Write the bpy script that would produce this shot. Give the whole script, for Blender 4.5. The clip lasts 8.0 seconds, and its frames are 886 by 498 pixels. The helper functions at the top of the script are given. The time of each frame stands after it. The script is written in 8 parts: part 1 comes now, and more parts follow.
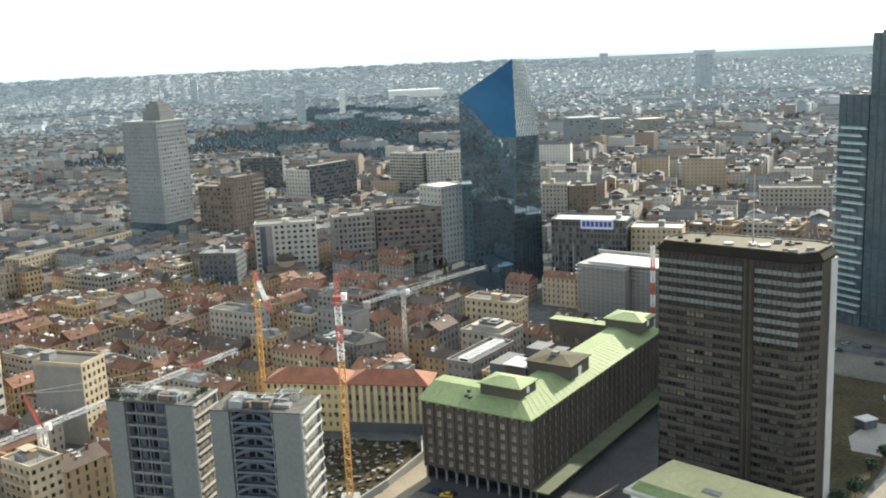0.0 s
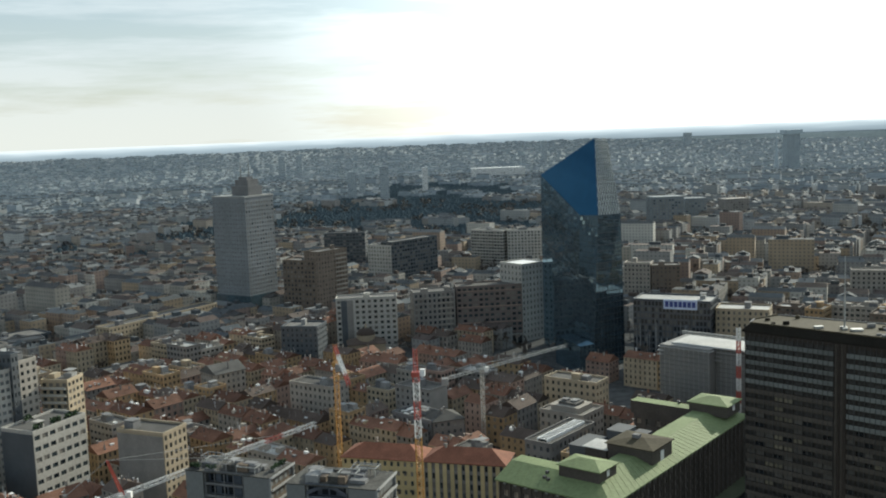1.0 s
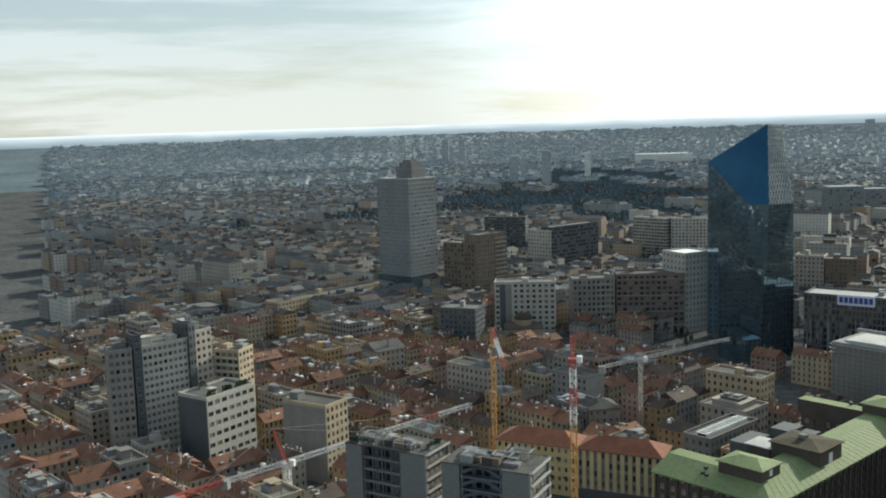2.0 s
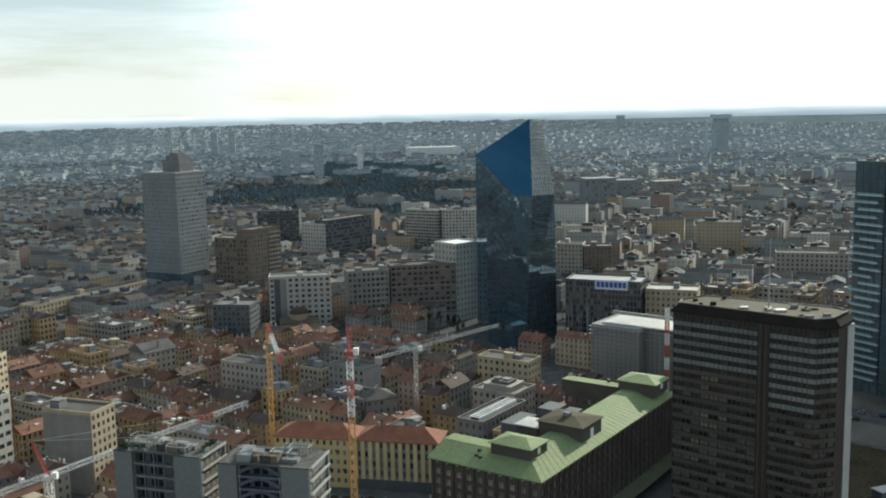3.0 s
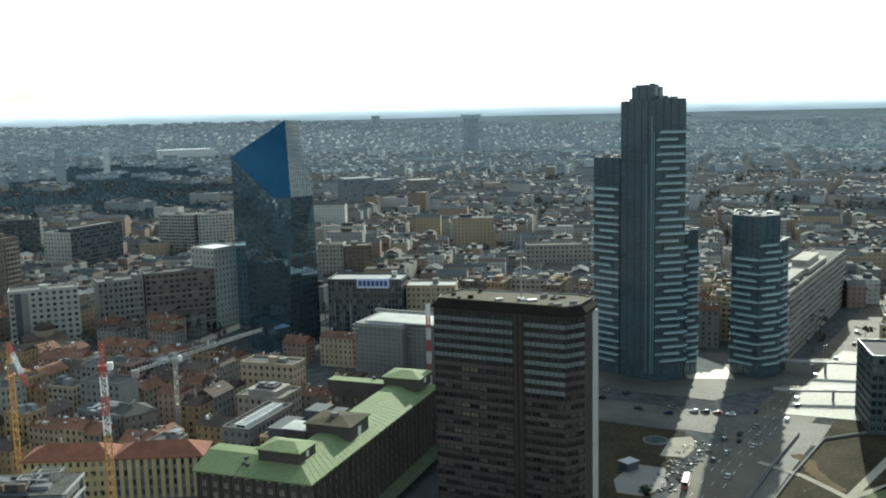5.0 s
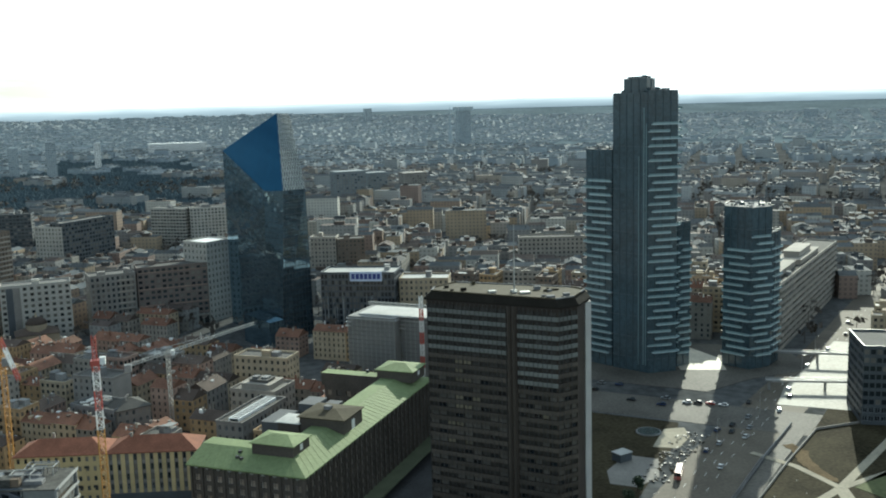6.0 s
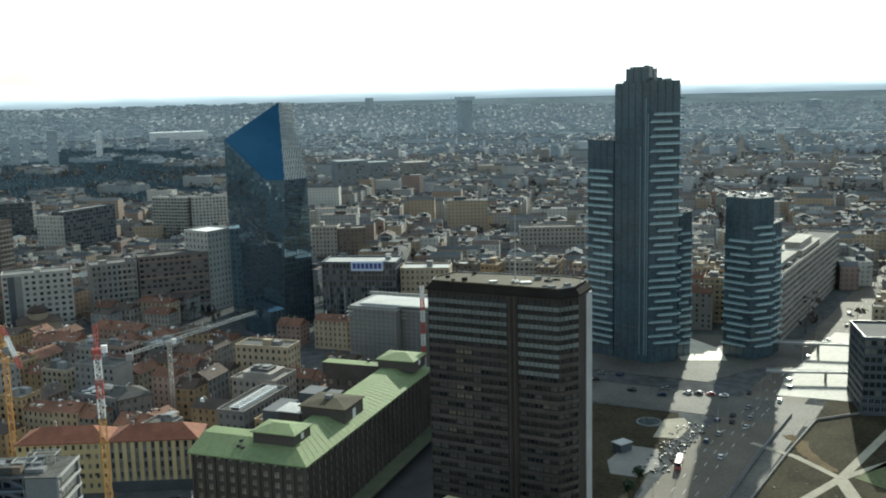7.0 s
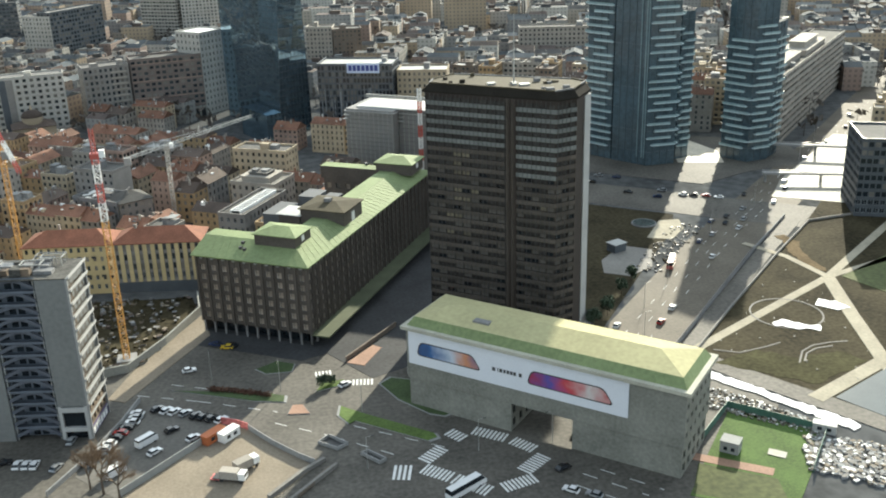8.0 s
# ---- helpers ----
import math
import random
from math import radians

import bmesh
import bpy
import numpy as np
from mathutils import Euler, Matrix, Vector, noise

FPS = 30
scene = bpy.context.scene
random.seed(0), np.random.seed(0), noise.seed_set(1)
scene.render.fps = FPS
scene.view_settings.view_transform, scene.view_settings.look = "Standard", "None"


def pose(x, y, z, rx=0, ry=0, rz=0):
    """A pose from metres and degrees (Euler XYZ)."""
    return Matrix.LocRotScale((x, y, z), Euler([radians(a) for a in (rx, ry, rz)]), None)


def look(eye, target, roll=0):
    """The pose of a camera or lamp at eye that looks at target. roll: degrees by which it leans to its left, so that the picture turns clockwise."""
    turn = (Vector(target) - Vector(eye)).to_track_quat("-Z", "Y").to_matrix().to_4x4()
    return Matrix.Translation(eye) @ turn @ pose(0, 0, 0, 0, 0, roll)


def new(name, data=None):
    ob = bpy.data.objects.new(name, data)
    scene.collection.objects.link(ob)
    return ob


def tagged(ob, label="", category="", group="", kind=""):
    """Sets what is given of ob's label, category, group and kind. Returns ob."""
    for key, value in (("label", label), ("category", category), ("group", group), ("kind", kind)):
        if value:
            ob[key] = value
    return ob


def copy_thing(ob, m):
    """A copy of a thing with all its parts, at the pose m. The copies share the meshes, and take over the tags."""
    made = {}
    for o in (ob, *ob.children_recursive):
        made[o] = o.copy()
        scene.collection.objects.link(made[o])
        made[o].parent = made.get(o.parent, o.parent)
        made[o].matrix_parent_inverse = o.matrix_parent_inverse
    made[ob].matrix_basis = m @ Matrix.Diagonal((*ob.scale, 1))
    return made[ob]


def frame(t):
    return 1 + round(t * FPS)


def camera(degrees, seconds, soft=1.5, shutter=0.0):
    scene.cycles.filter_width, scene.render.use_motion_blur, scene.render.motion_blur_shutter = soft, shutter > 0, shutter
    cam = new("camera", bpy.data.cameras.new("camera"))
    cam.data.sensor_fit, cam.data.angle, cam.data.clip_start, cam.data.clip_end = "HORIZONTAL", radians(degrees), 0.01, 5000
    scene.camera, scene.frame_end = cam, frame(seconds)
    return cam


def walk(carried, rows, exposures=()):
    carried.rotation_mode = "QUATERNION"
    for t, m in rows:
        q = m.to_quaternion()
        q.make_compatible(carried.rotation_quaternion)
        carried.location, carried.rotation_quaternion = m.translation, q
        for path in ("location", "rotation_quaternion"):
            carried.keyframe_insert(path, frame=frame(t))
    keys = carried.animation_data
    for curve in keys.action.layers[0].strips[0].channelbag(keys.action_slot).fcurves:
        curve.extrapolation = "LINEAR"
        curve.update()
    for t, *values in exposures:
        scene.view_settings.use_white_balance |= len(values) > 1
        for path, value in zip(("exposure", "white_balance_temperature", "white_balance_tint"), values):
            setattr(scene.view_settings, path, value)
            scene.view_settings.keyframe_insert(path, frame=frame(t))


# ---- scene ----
# Camera: held by hand behind a high window, 143 m over the street; it pans and then tilts down.
cam = camera(49.1, 8.0, soft=2.0)
EYE = (0.0, 0.0, 143.0)


def aim(yaw, pitch):
    """A point ahead of the eye; yaw to the left from +y and pitch up, in degrees."""
    a, b = radians(yaw), radians(pitch)
    return (-100 * math.sin(a) * math.cos(b), 100 * math.cos(a) * math.cos(b), EYE[2] + 100 * math.sin(b))


PATH = [
    # seconds, yaw, pitch, roll
    (0.0, 0.00, -11.45, -2.47),
    (0.5, -0.09, -8.75, -1.57),
    (1.0, 4.60, -6.73, -2.20),
    (1.2, 8.09, -6.96, -2.20),
    (1.75, 14.40, -7.30, -1.80),
    (2.3, 11.66, -7.60, -1.58),
    (2.5, 7.73, -8.06, -1.26),
    (3.0, 0.74, -8.07, -1.21),
    (3.5, -6.44, -8.82, -1.26),
    (4.0, -9.01, -8.83, -1.08),
    (4.5, -12.25, -8.69, -0.78),
    (5.0, -13.46, -8.34, -1.37),
    (6.5, -13.92, -8.97, -1.55),
    (7.0, -13.79, -9.38, -1.41),
    (7.2, -13.65, -12.40, -1.20),
    (7.5, -13.59, -16.57, -0.78),
    (8.0, -13.61, -20.97, -1.69),
]
EXPOSURES = [
    # seconds, stops, kelvin, tint
    (0.0, 1.52, 6500, 8), (0.5, 0.88, 6250, 7), (1.0, 0.27, 6150, 6), (2.3, 0.31, 6150, 5), (3.5, 0.49, 6050, 3), (4.5, 0.54, 5850, -1), (6.5, 0.48, 5830, -1), (7.0, 0.54, 5880, 0), (7.5, 1.12, 6050, 4), (8.0, 1.24, 6320, 7),
]
walk(cam, [(t, look(EYE, aim(yaw, pitch), roll)) for t, yaw, pitch, roll in PATH], EXPOSURES)

# Sun and sky: early afternoon, the sun high to the right ahead of the camera, thin cloud.
SUN_AZ, SUN_EL = radians(33.6), radians(22.5)
SUN_DIR = Vector((math.sin(SUN_AZ) * math.cos(SUN_EL), math.cos(SUN_AZ) * math.cos(SUN_EL), math.sin(SUN_EL)))
sun = new("sun", bpy.data.lights.new("sun", "SUN"))
sun.data.energy, sun.data.angle, sun.data.color = 5.0, radians(0.6), (1.0, 0.92, 0.74)
sun.matrix_world = look(SUN_DIR * 1000, (0, 0, 0))


def make_world():
    world = bpy.data.worlds.new("sky")
    scene.world = world
    world.use_nodes = True
    nt = world.node_tree
    nd, ln = nt.nodes, nt.links
    nd.clear()
    out, bg = nd.new("ShaderNodeOutputWorld"), nd.new("ShaderNodeBackground")
    sky = nd.new("ShaderNodeTexSky")
    sky.sky_type, sky.sun_disc = "NISHITA", False
    sky.sun_elevation, sky.sun_rotation = SUN_EL, SUN_AZ
    sky.air_density, sky.dust_density, sky.ozone_density = 1.2, 0.8, 2.5
    scaled = nd.new("ShaderNodeVectorMath")
    scaled.operation = "SCALE"
    scaled.inputs["Scale"].default_value = 0.08
    ln.new(sky.outputs[0], scaled.inputs[0])
    # Cloud sheet: long flat streaks, denser low down, brighter round the sun.
    tc = nd.new("ShaderNodeTexCoord")
    mp = nd.new("ShaderNodeMapping")
    mp.inputs["Scale"].default_value = (2.2, 2.2, 22.0)
    ln.new(tc.outputs["Generated"], mp.inputs[0])
    nz = nd.new("ShaderNodeTexNoise")
    nz.inputs["Scale"].default_value, nz.inputs["Detail"].default_value, nz.inputs["Roughness"].default_value = 1.3, 6.0, 0.6
    ln.new(mp.outputs[0], nz.inputs["Vector"])
    ramp = nd.new("ShaderNodeValToRGB")
    ramp.color_ramp.elements[0].position, ramp.color_ramp.elements[1].position = 0.42, 0.60
    ln.new(nz.outputs["Fac"], ramp.inputs[0])
    dot = nd.new("ShaderNodeVectorMath")
    dot.operation = "DOT_PRODUCT"
    dot.inputs[1].default_value = SUN_DIR
    ln.new(tc.outputs["Generated"], dot.inputs[0])
    glow = nd.new("ShaderNodeMapRange")
    glow.inputs["From Min"].default_value, glow.inputs["From Max"].default_value = 0.60, 0.92
    glow.inputs["To Min"].default_value, glow.inputs["To Max"].default_value = 0.0, 1.0
    glow.interpolation_type = "SMOOTHSTEP"
    ln.new(dot.outputs["Value"], glow.inputs[0])
    cloud = nd.new("ShaderNodeMix")
    cloud.data_type = "RGBA"
    cloud.inputs["B"].default_value = (1.68, 1.78, 1.74, 1)
    sep = nd.new("ShaderNodeSeparateXYZ")
    ln.new(tc.outputs["Generated"], sep.inputs[0])
    low = nd.new("ShaderNodeMapRange")
    low.inputs["From Min"].default_value, low.inputs["From Max"].default_value = 0.0, 0.14
    low.interpolation_type = "SMOOTHSTEP"
    ln.new(sep.outputs[2], low.inputs[0])
    tone = nd.new("ShaderNodeMix")
    tone.data_type = "RGBA"
    tone.inputs["A"].default_value, tone.inputs["B"].default_value = (0.73, 0.725, 0.655, 1), (0.61, 0.672, 0.682, 1)
    ln.new(low.outputs[0], tone.inputs["Factor"])
    ln.new(tone.outputs["Result"], cloud.inputs["A"])
    ln.new(glow.outputs[0], cloud.inputs["Factor"])
    mix = nd.new("ShaderNodeMix")
    mix.data_type = "RGBA"
    cover = nd.new("ShaderNodeMath")
    cover.operation, cover.use_clamp = "MULTIPLY_ADD", True
    cover.inputs[1].default_value = 0.6
    ln.new(ramp.outputs[0], cover.inputs[0])
    # Thicker veil towards the horizon
    veil = nd.new("ShaderNodeMapRange")
    veil.inputs["From Min"].default_value, veil.inputs["From Max"].default_value = 0.0, 0.5
    veil.inputs["To Min"].default_value, veil.inputs["To Max"].default_value = 0.6, 0.2
    ln.new(sep.outputs[2], veil.inputs[0])
    ln.new(veil.outputs[0], cover.inputs[2])
    ln.new(cover.outputs[0], mix.inputs["Factor"])
    ln.new(scaled.outputs[0], mix.inputs["A"])
    ln.new(cloud.outputs["Result"], mix.inputs["B"])
    ln.new(mix.outputs["Result"], bg.inputs["Color"])
    ln.new(bg.outputs[0], out.inputs[0])


make_world()
# Materials
def mat(name, col, rough=0.85, metal=0.0, var=0.22, scale=0.15, fine=2.5, rand=0.0, bump=0.0, spec=0.3, coat=0.0, palette=None, tint=None):
    """A surface with two scales of variation. rand: spread between objects. palette: colours drawn per loose piece."""
    m = bpy.data.materials.new(name)
    m.use_nodes = True
    nd, ln = m.node_tree.nodes, m.node_tree.links
    b = nd["Principled BSDF"]
    b.inputs["Roughness"].default_value, b.inputs["Metallic"].default_value = rough, metal
    b.inputs["Specular IOR Level"].default_value = spec
    b.inputs["Coat Weight"].default_value = coat
    if tint:
        b.inputs["Specular Tint"].default_value = (*tint, 1)
    tc = nd.new("ShaderNodeTexCoord")
    n1, n2 = nd.new("ShaderNodeTexNoise"), nd.new("ShaderNodeTexNoise")
    n1.inputs["Scale"].default_value, n1.inputs["Detail"].default_value = scale, 4.0
    n2.inputs["Scale"].default_value, n2.inputs["Detail"].default_value = fine, 3.0
    for n in (n1, n2):
        ln.new(tc.outputs["Object"], n.inputs["Vector"])
    add = nd.new("ShaderNodeMath")
    add.operation = "ADD"
    ln.new(n1.outputs["Fac"], add.inputs[0])
    ln.new(n2.outputs["Fac"], add.inputs[1])
    mr = nd.new("ShaderNodeMapRange")
    mr.inputs["From Min"].default_value, mr.inputs["From Max"].default_value = 0.7, 1.3
    mr.inputs["To Min"].default_value, mr.inputs["To Max"].default_value = 1 - var, 1 + var
    ln.new(add.outputs[0], mr.inputs[0])
    fac = mr.outputs[0]
    if rand:
        oi = nd.new("ShaderNodeObjectInfo")
        r = nd.new("ShaderNodeMapRange")
        r.inputs["To Min"].default_value, r.inputs["To Max"].default_value = 1 - rand, 1 + rand
        ln.new(oi.outputs["Random"], r.inputs[0])
        mul = nd.new("ShaderNodeMath")
        mul.operation = "MULTIPLY"
        ln.new(fac, mul.inputs[0])
        ln.new(r.outputs[0], mul.inputs[1])
        fac = mul.outputs[0]
    sc = nd.new("ShaderNodeVectorMath")
    sc.operation = "SCALE"
    sc.inputs[0].default_value = col[:3]
    if palette:
        geo = nd.new("ShaderNodeNewGeometry")
        ramp = nd.new("ShaderNodeValToRGB")
        ramp.color_ramp.interpolation = "CONSTANT"
        el = ramp.color_ramp.elements
        for k, c in enumerate(palette):
            e = el[k] if k < 2 else el.new(k / len(palette))
            e.position, e.color = k / len(palette), (*c, 1)
        ln.new(geo.outputs["Random Per Island"], ramp.inputs[0])
        ln.new(ramp.outputs[0], sc.inputs[0])
    ln.new(fac, sc.inputs["Scale"])
    ln.new(sc.outputs[0], b.inputs["Base Color"])
    if bump:
        bp = nd.new("ShaderNodeBump")
        bp.inputs["Strength"].default_value, bp.inputs["Distance"].default_value = bump, 0.1
        ln.new(n2.outputs["Fac"], bp.inputs["Height"])
        ln.new(bp.outputs[0], b.inputs["Normal"])
    return m


def gradient(name, axis, lo, hi, stops):
    """A print whose colour runs along one axis of the object, from lo to hi metres."""
    m = bpy.data.materials.new(name)
    m.use_nodes = True
    nd, ln = m.node_tree.nodes, m.node_tree.links
    tc, sep, mr, ramp, nz = (nd.new(k) for k in ("ShaderNodeTexCoord", "ShaderNodeSeparateXYZ", "ShaderNodeMapRange", "ShaderNodeValToRGB", "ShaderNodeTexNoise"))
    nz.inputs["Scale"].default_value = 0.25
    ln.new(tc.outputs["Object"], nz.inputs["Vector"])
    ln.new(tc.outputs["Object"], sep.inputs[0])
    add = nd.new("ShaderNodeMath")
    add.operation = "MULTIPLY_ADD"
    add.inputs[1].default_value = 9.0
    ln.new(nz.outputs["Fac"], add.inputs[0])
    ln.new(sep.outputs[axis], add.inputs[2])
    mr.inputs["From Min"].default_value, mr.inputs["From Max"].default_value = lo + 4.5, hi + 4.5
    ln.new(add.outputs[0], mr.inputs[0])
    ln.new(mr.outputs[0], ramp.inputs[0])
    el = ramp.color_ramp.elements
    for k, (at, col) in enumerate(stops):
        e = el[k] if k < 2 else el.new(at)
        e.position, e.color = at, (*col, 1)
    b = nd["Principled BSDF"]
    b.inputs["Roughness"].default_value = 0.6
    ln.new(ramp.outputs[0], b.inputs["Base Color"])
    return m


def far_wall(name, palette, dark=0.35):
    """Far house walls: plaster in many tints, the farther palettes with haze in the colour, with storeys of openings,
    by the UV map in metres.
    """
    m = mat(name, (0.4, 0.4, 0.4), 0.9, var=0.15, scale=0.01, fine=0.08, palette=palette)
    nd, ln = m.node_tree.nodes, m.node_tree.links
    b = nd["Principled BSDF"]
    src = b.inputs["Base Color"].links[0].from_socket
    uv = nd.new("ShaderNodeUVMap")
    sep = nd.new("ShaderNodeSeparateXYZ")
    ln.new(uv.outputs[0], sep.inputs[0])
    masks = []
    for out, period, share in ((0, 3.6, 0.45), (1, 3.4, 0.5)):
        md = nd.new("ShaderNodeMath")
        md.operation = "PINGPONG"
        md.inputs[1].default_value = period / 2
        ln.new(sep.outputs[out], md.inputs[0])
        lt = nd.new("ShaderNodeMath")
        lt.operation = "LESS_THAN"
        lt.inputs[1].default_value = period / 2 * share
        ln.new(md.outputs[0], lt.inputs[0])
        masks.append(lt)
    mul = nd.new("ShaderNodeMath")
    mul.operation = "MULTIPLY"
    ln.new(masks[0].outputs[0], mul.inputs[0])
    ln.new(masks[1].outputs[0], mul.inputs[1])
    mix = nd.new("ShaderNodeMix")
    mix.data_type = "RGBA"
    mix.inputs["B"].default_value = (0.05, 0.06, 0.07, 1)
    sc = nd.new("ShaderNodeMath")
    sc.operation = "MULTIPLY"
    sc.inputs[1].default_value = 1 - dark
    ln.new(mul.outputs[0], sc.inputs[0])
    ln.new(sc.outputs[0], mix.inputs["Factor"])
    ln.new(src, mix.inputs["A"])
    ln.new(mix.outputs["Result"], b.inputs["Base Color"])
    return m


GLASS = mat("window_glass", (0.035, 0.045, 0.05), 0.12, var=0.4, scale=0.3, fine=1.2, rand=0.35, spec=0.5)
GLASS_DARK = mat("dark_glass", (0.015, 0.02, 0.025), 0.10, var=0.3, scale=0.1, fine=0.6, rand=0.3, spec=0.45)
SHUTTER = mat("closed_shutter", (0.14, 0.13, 0.115), 0.8, var=0.3, rand=0.4)
FRAME_GREY = mat("grey_frame", (0.30, 0.31, 0.32), 0.5, rand=0.1)
FRAME_DARK = mat("dark_frame", (0.05, 0.05, 0.05), 0.5)
WHITE = mat("white_paint", (0.72, 0.72, 0.70), 0.7, var=0.12)
CONCRETE = mat("concrete", (0.25, 0.25, 0.245), 0.9, var=0.16, scale=0.08, fine=1.0, rand=0.05)
CONCRETE_DARK = mat("stained_concrete", (0.17, 0.17, 0.17), 0.9, var=0.25, scale=0.1, fine=1.0)
PANEL_GREY = mat("grey_panel", (0.27, 0.275, 0.265), 0.85, var=0.10, scale=0.05, fine=0.8)
STONE = mat("pale_stone", (0.27, 0.27, 0.245), 0.85, var=0.18, scale=0.1, fine=1.5)
BROWN_PANEL = mat("brown_panel", (0.085, 0.073, 0.063), 0.7, var=0.25, scale=0.1, fine=1.5, rand=0.12, spec=0.2)
# Band colour for upper storeys, paler by the sky they mirror.
BAND_SKY = mat("sky_pale_band", (0.135, 0.145, 0.14), 0.4, var=0.2, scale=0.15, fine=1.5, rand=0.18, spec=0.5)
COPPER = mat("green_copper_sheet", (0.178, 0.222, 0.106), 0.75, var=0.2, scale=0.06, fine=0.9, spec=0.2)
TOWER_BROWN = mat("tower_brown_panel", (0.044, 0.036, 0.031), 0.7, var=0.25, scale=0.1, fine=1.5, rand=0.12, spec=0.2)
BAND_BROWN = mat("brown_band", (0.066, 0.056, 0.047), 0.55, var=0.25, scale=0.15, fine=1.5, rand=0.25, spec=0.35)
COPPER_DULL = mat("dull_copper_sheet", (0.066, 0.057, 0.037), 0.85, var=0.25, scale=0.08, fine=0.9, spec=0.12)
TILE_ROOF = mat("terracotta_roof", (0.15, 0.076, 0.05), 0.9, var=0.4, scale=0.15, fine=2.2, rand=0.35)
TILE_BROWN = mat("brown_roof", (0.082, 0.062, 0.051), 0.9, var=0.3, scale=0.15, fine=2.2, rand=0.35)
TILE_RED = mat("red_roof", (0.215, 0.088, 0.053), 0.9, var=0.28, scale=0.2, fine=2.0, rand=0.1)
ROOF_FLAT = mat("flat_roof_gravel", (0.105, 0.102, 0.096), 0.95, var=0.3, scale=0.1, fine=1.5, rand=0.4)
ROOF_PALE = mat("pale_roof_sheet", (0.36, 0.36, 0.345), 0.7, var=0.2, scale=0.1, fine=1.0, rand=0.2)
PLASTERS = [
    mat("ochre_plaster", (0.36, 0.255, 0.145), 0.9, var=0.2, rand=0.15),
    mat("cream_plaster", (0.355, 0.295, 0.21), 0.9, var=0.2, rand=0.15),
    mat("pale_plaster", (0.315, 0.288, 0.25), 0.9, var=0.2, rand=0.15),
    mat("pink_plaster", (0.29, 0.205, 0.165), 0.9, var=0.2, rand=0.15),
    mat("grey_plaster", (0.212, 0.2, 0.185), 0.9, var=0.2, rand=0.2),
    mat("yellow_plaster", (0.50, 0.40, 0.215), 0.9, var=0.15, rand=0.1),
    mat("brown_brick", (0.16, 0.13, 0.105), 0.9, var=0.25, rand=0.15),
]
OCHRE, CREAM, PALE, PINK, GREY, YELLOW, BRICK = PLASTERS
ASPHALT = mat("asphalt", (0.082, 0.075, 0.064), 0.8, var=0.45, scale=0.05, fine=0.8, spec=0.35)
# Asphalt darkened to stand for the shade in the side streets.
ASPHALT_SHADE = mat("shade_darkened_asphalt", (0.042, 0.043, 0.045), 0.85, var=0.3, scale=0.08, fine=0.9, spec=0.2)
ASPHALT_WORN = mat("worn_asphalt", (0.105, 0.09, 0.07), 0.82, var=0.3, scale=0.06, fine=0.9, spec=0.25)
PAVING = mat("paving", (0.18, 0.17, 0.155), 0.85, var=0.2, scale=0.1, fine=1.2)
SAND = mat("yard_gravel", (0.205, 0.172, 0.13), 0.95, var=0.2, scale=0.08, fine=1.2)
LINE_WHITE = mat("road_paint", (0.62, 0.62, 0.60), 0.8, var=0.25, scale=0.6, fine=4)
GRASS = mat("grass", (0.075, 0.115, 0.03), 0.95, var=0.4, scale=0.1, fine=1.5)
EARTH = mat("bare_earth", (0.04, 0.034, 0.02), 0.95, var=0.6, scale=0.05, fine=0.7, bump=0.3, spec=0.06)
# Far plain: the blue-grey of haze is put into the ground colour.
PLAIN = mat("far_plain_hazed", (0.125, 0.155, 0.17), 1.0, var=0.3, scale=0.004, fine=0.05, spec=0.0)
GROUND = mat("city_ground", (0.09, 0.092, 0.092), 0.95, var=0.4, scale=0.02, fine=0.2, spec=0.0)
PATH_SAND = mat("sandy_path", (0.29, 0.262, 0.2), 0.95, var=0.2, scale=0.1, fine=1.0)
BLIND_GLASS = mat("blinded_glass", (0.032, 0.031, 0.03), 0.35, var=0.4, scale=0.3, fine=1.2, rand=0.4, spec=0.4)
CRANE_YELLOW = mat("yellow_crane_paint", (0.42, 0.225, 0.06), 0.5, var=0.15)
CRANE_RED = mat("red_crane_paint", (0.38, 0.085, 0.065), 0.5, var=0.15)
CRANE_WHITE = mat("white_crane_paint", (0.62, 0.62, 0.60), 0.5, var=0.15)
STEEL = mat("galvanised_steel", (0.40, 0.40, 0.38), 0.5, 0.6, var=0.15)
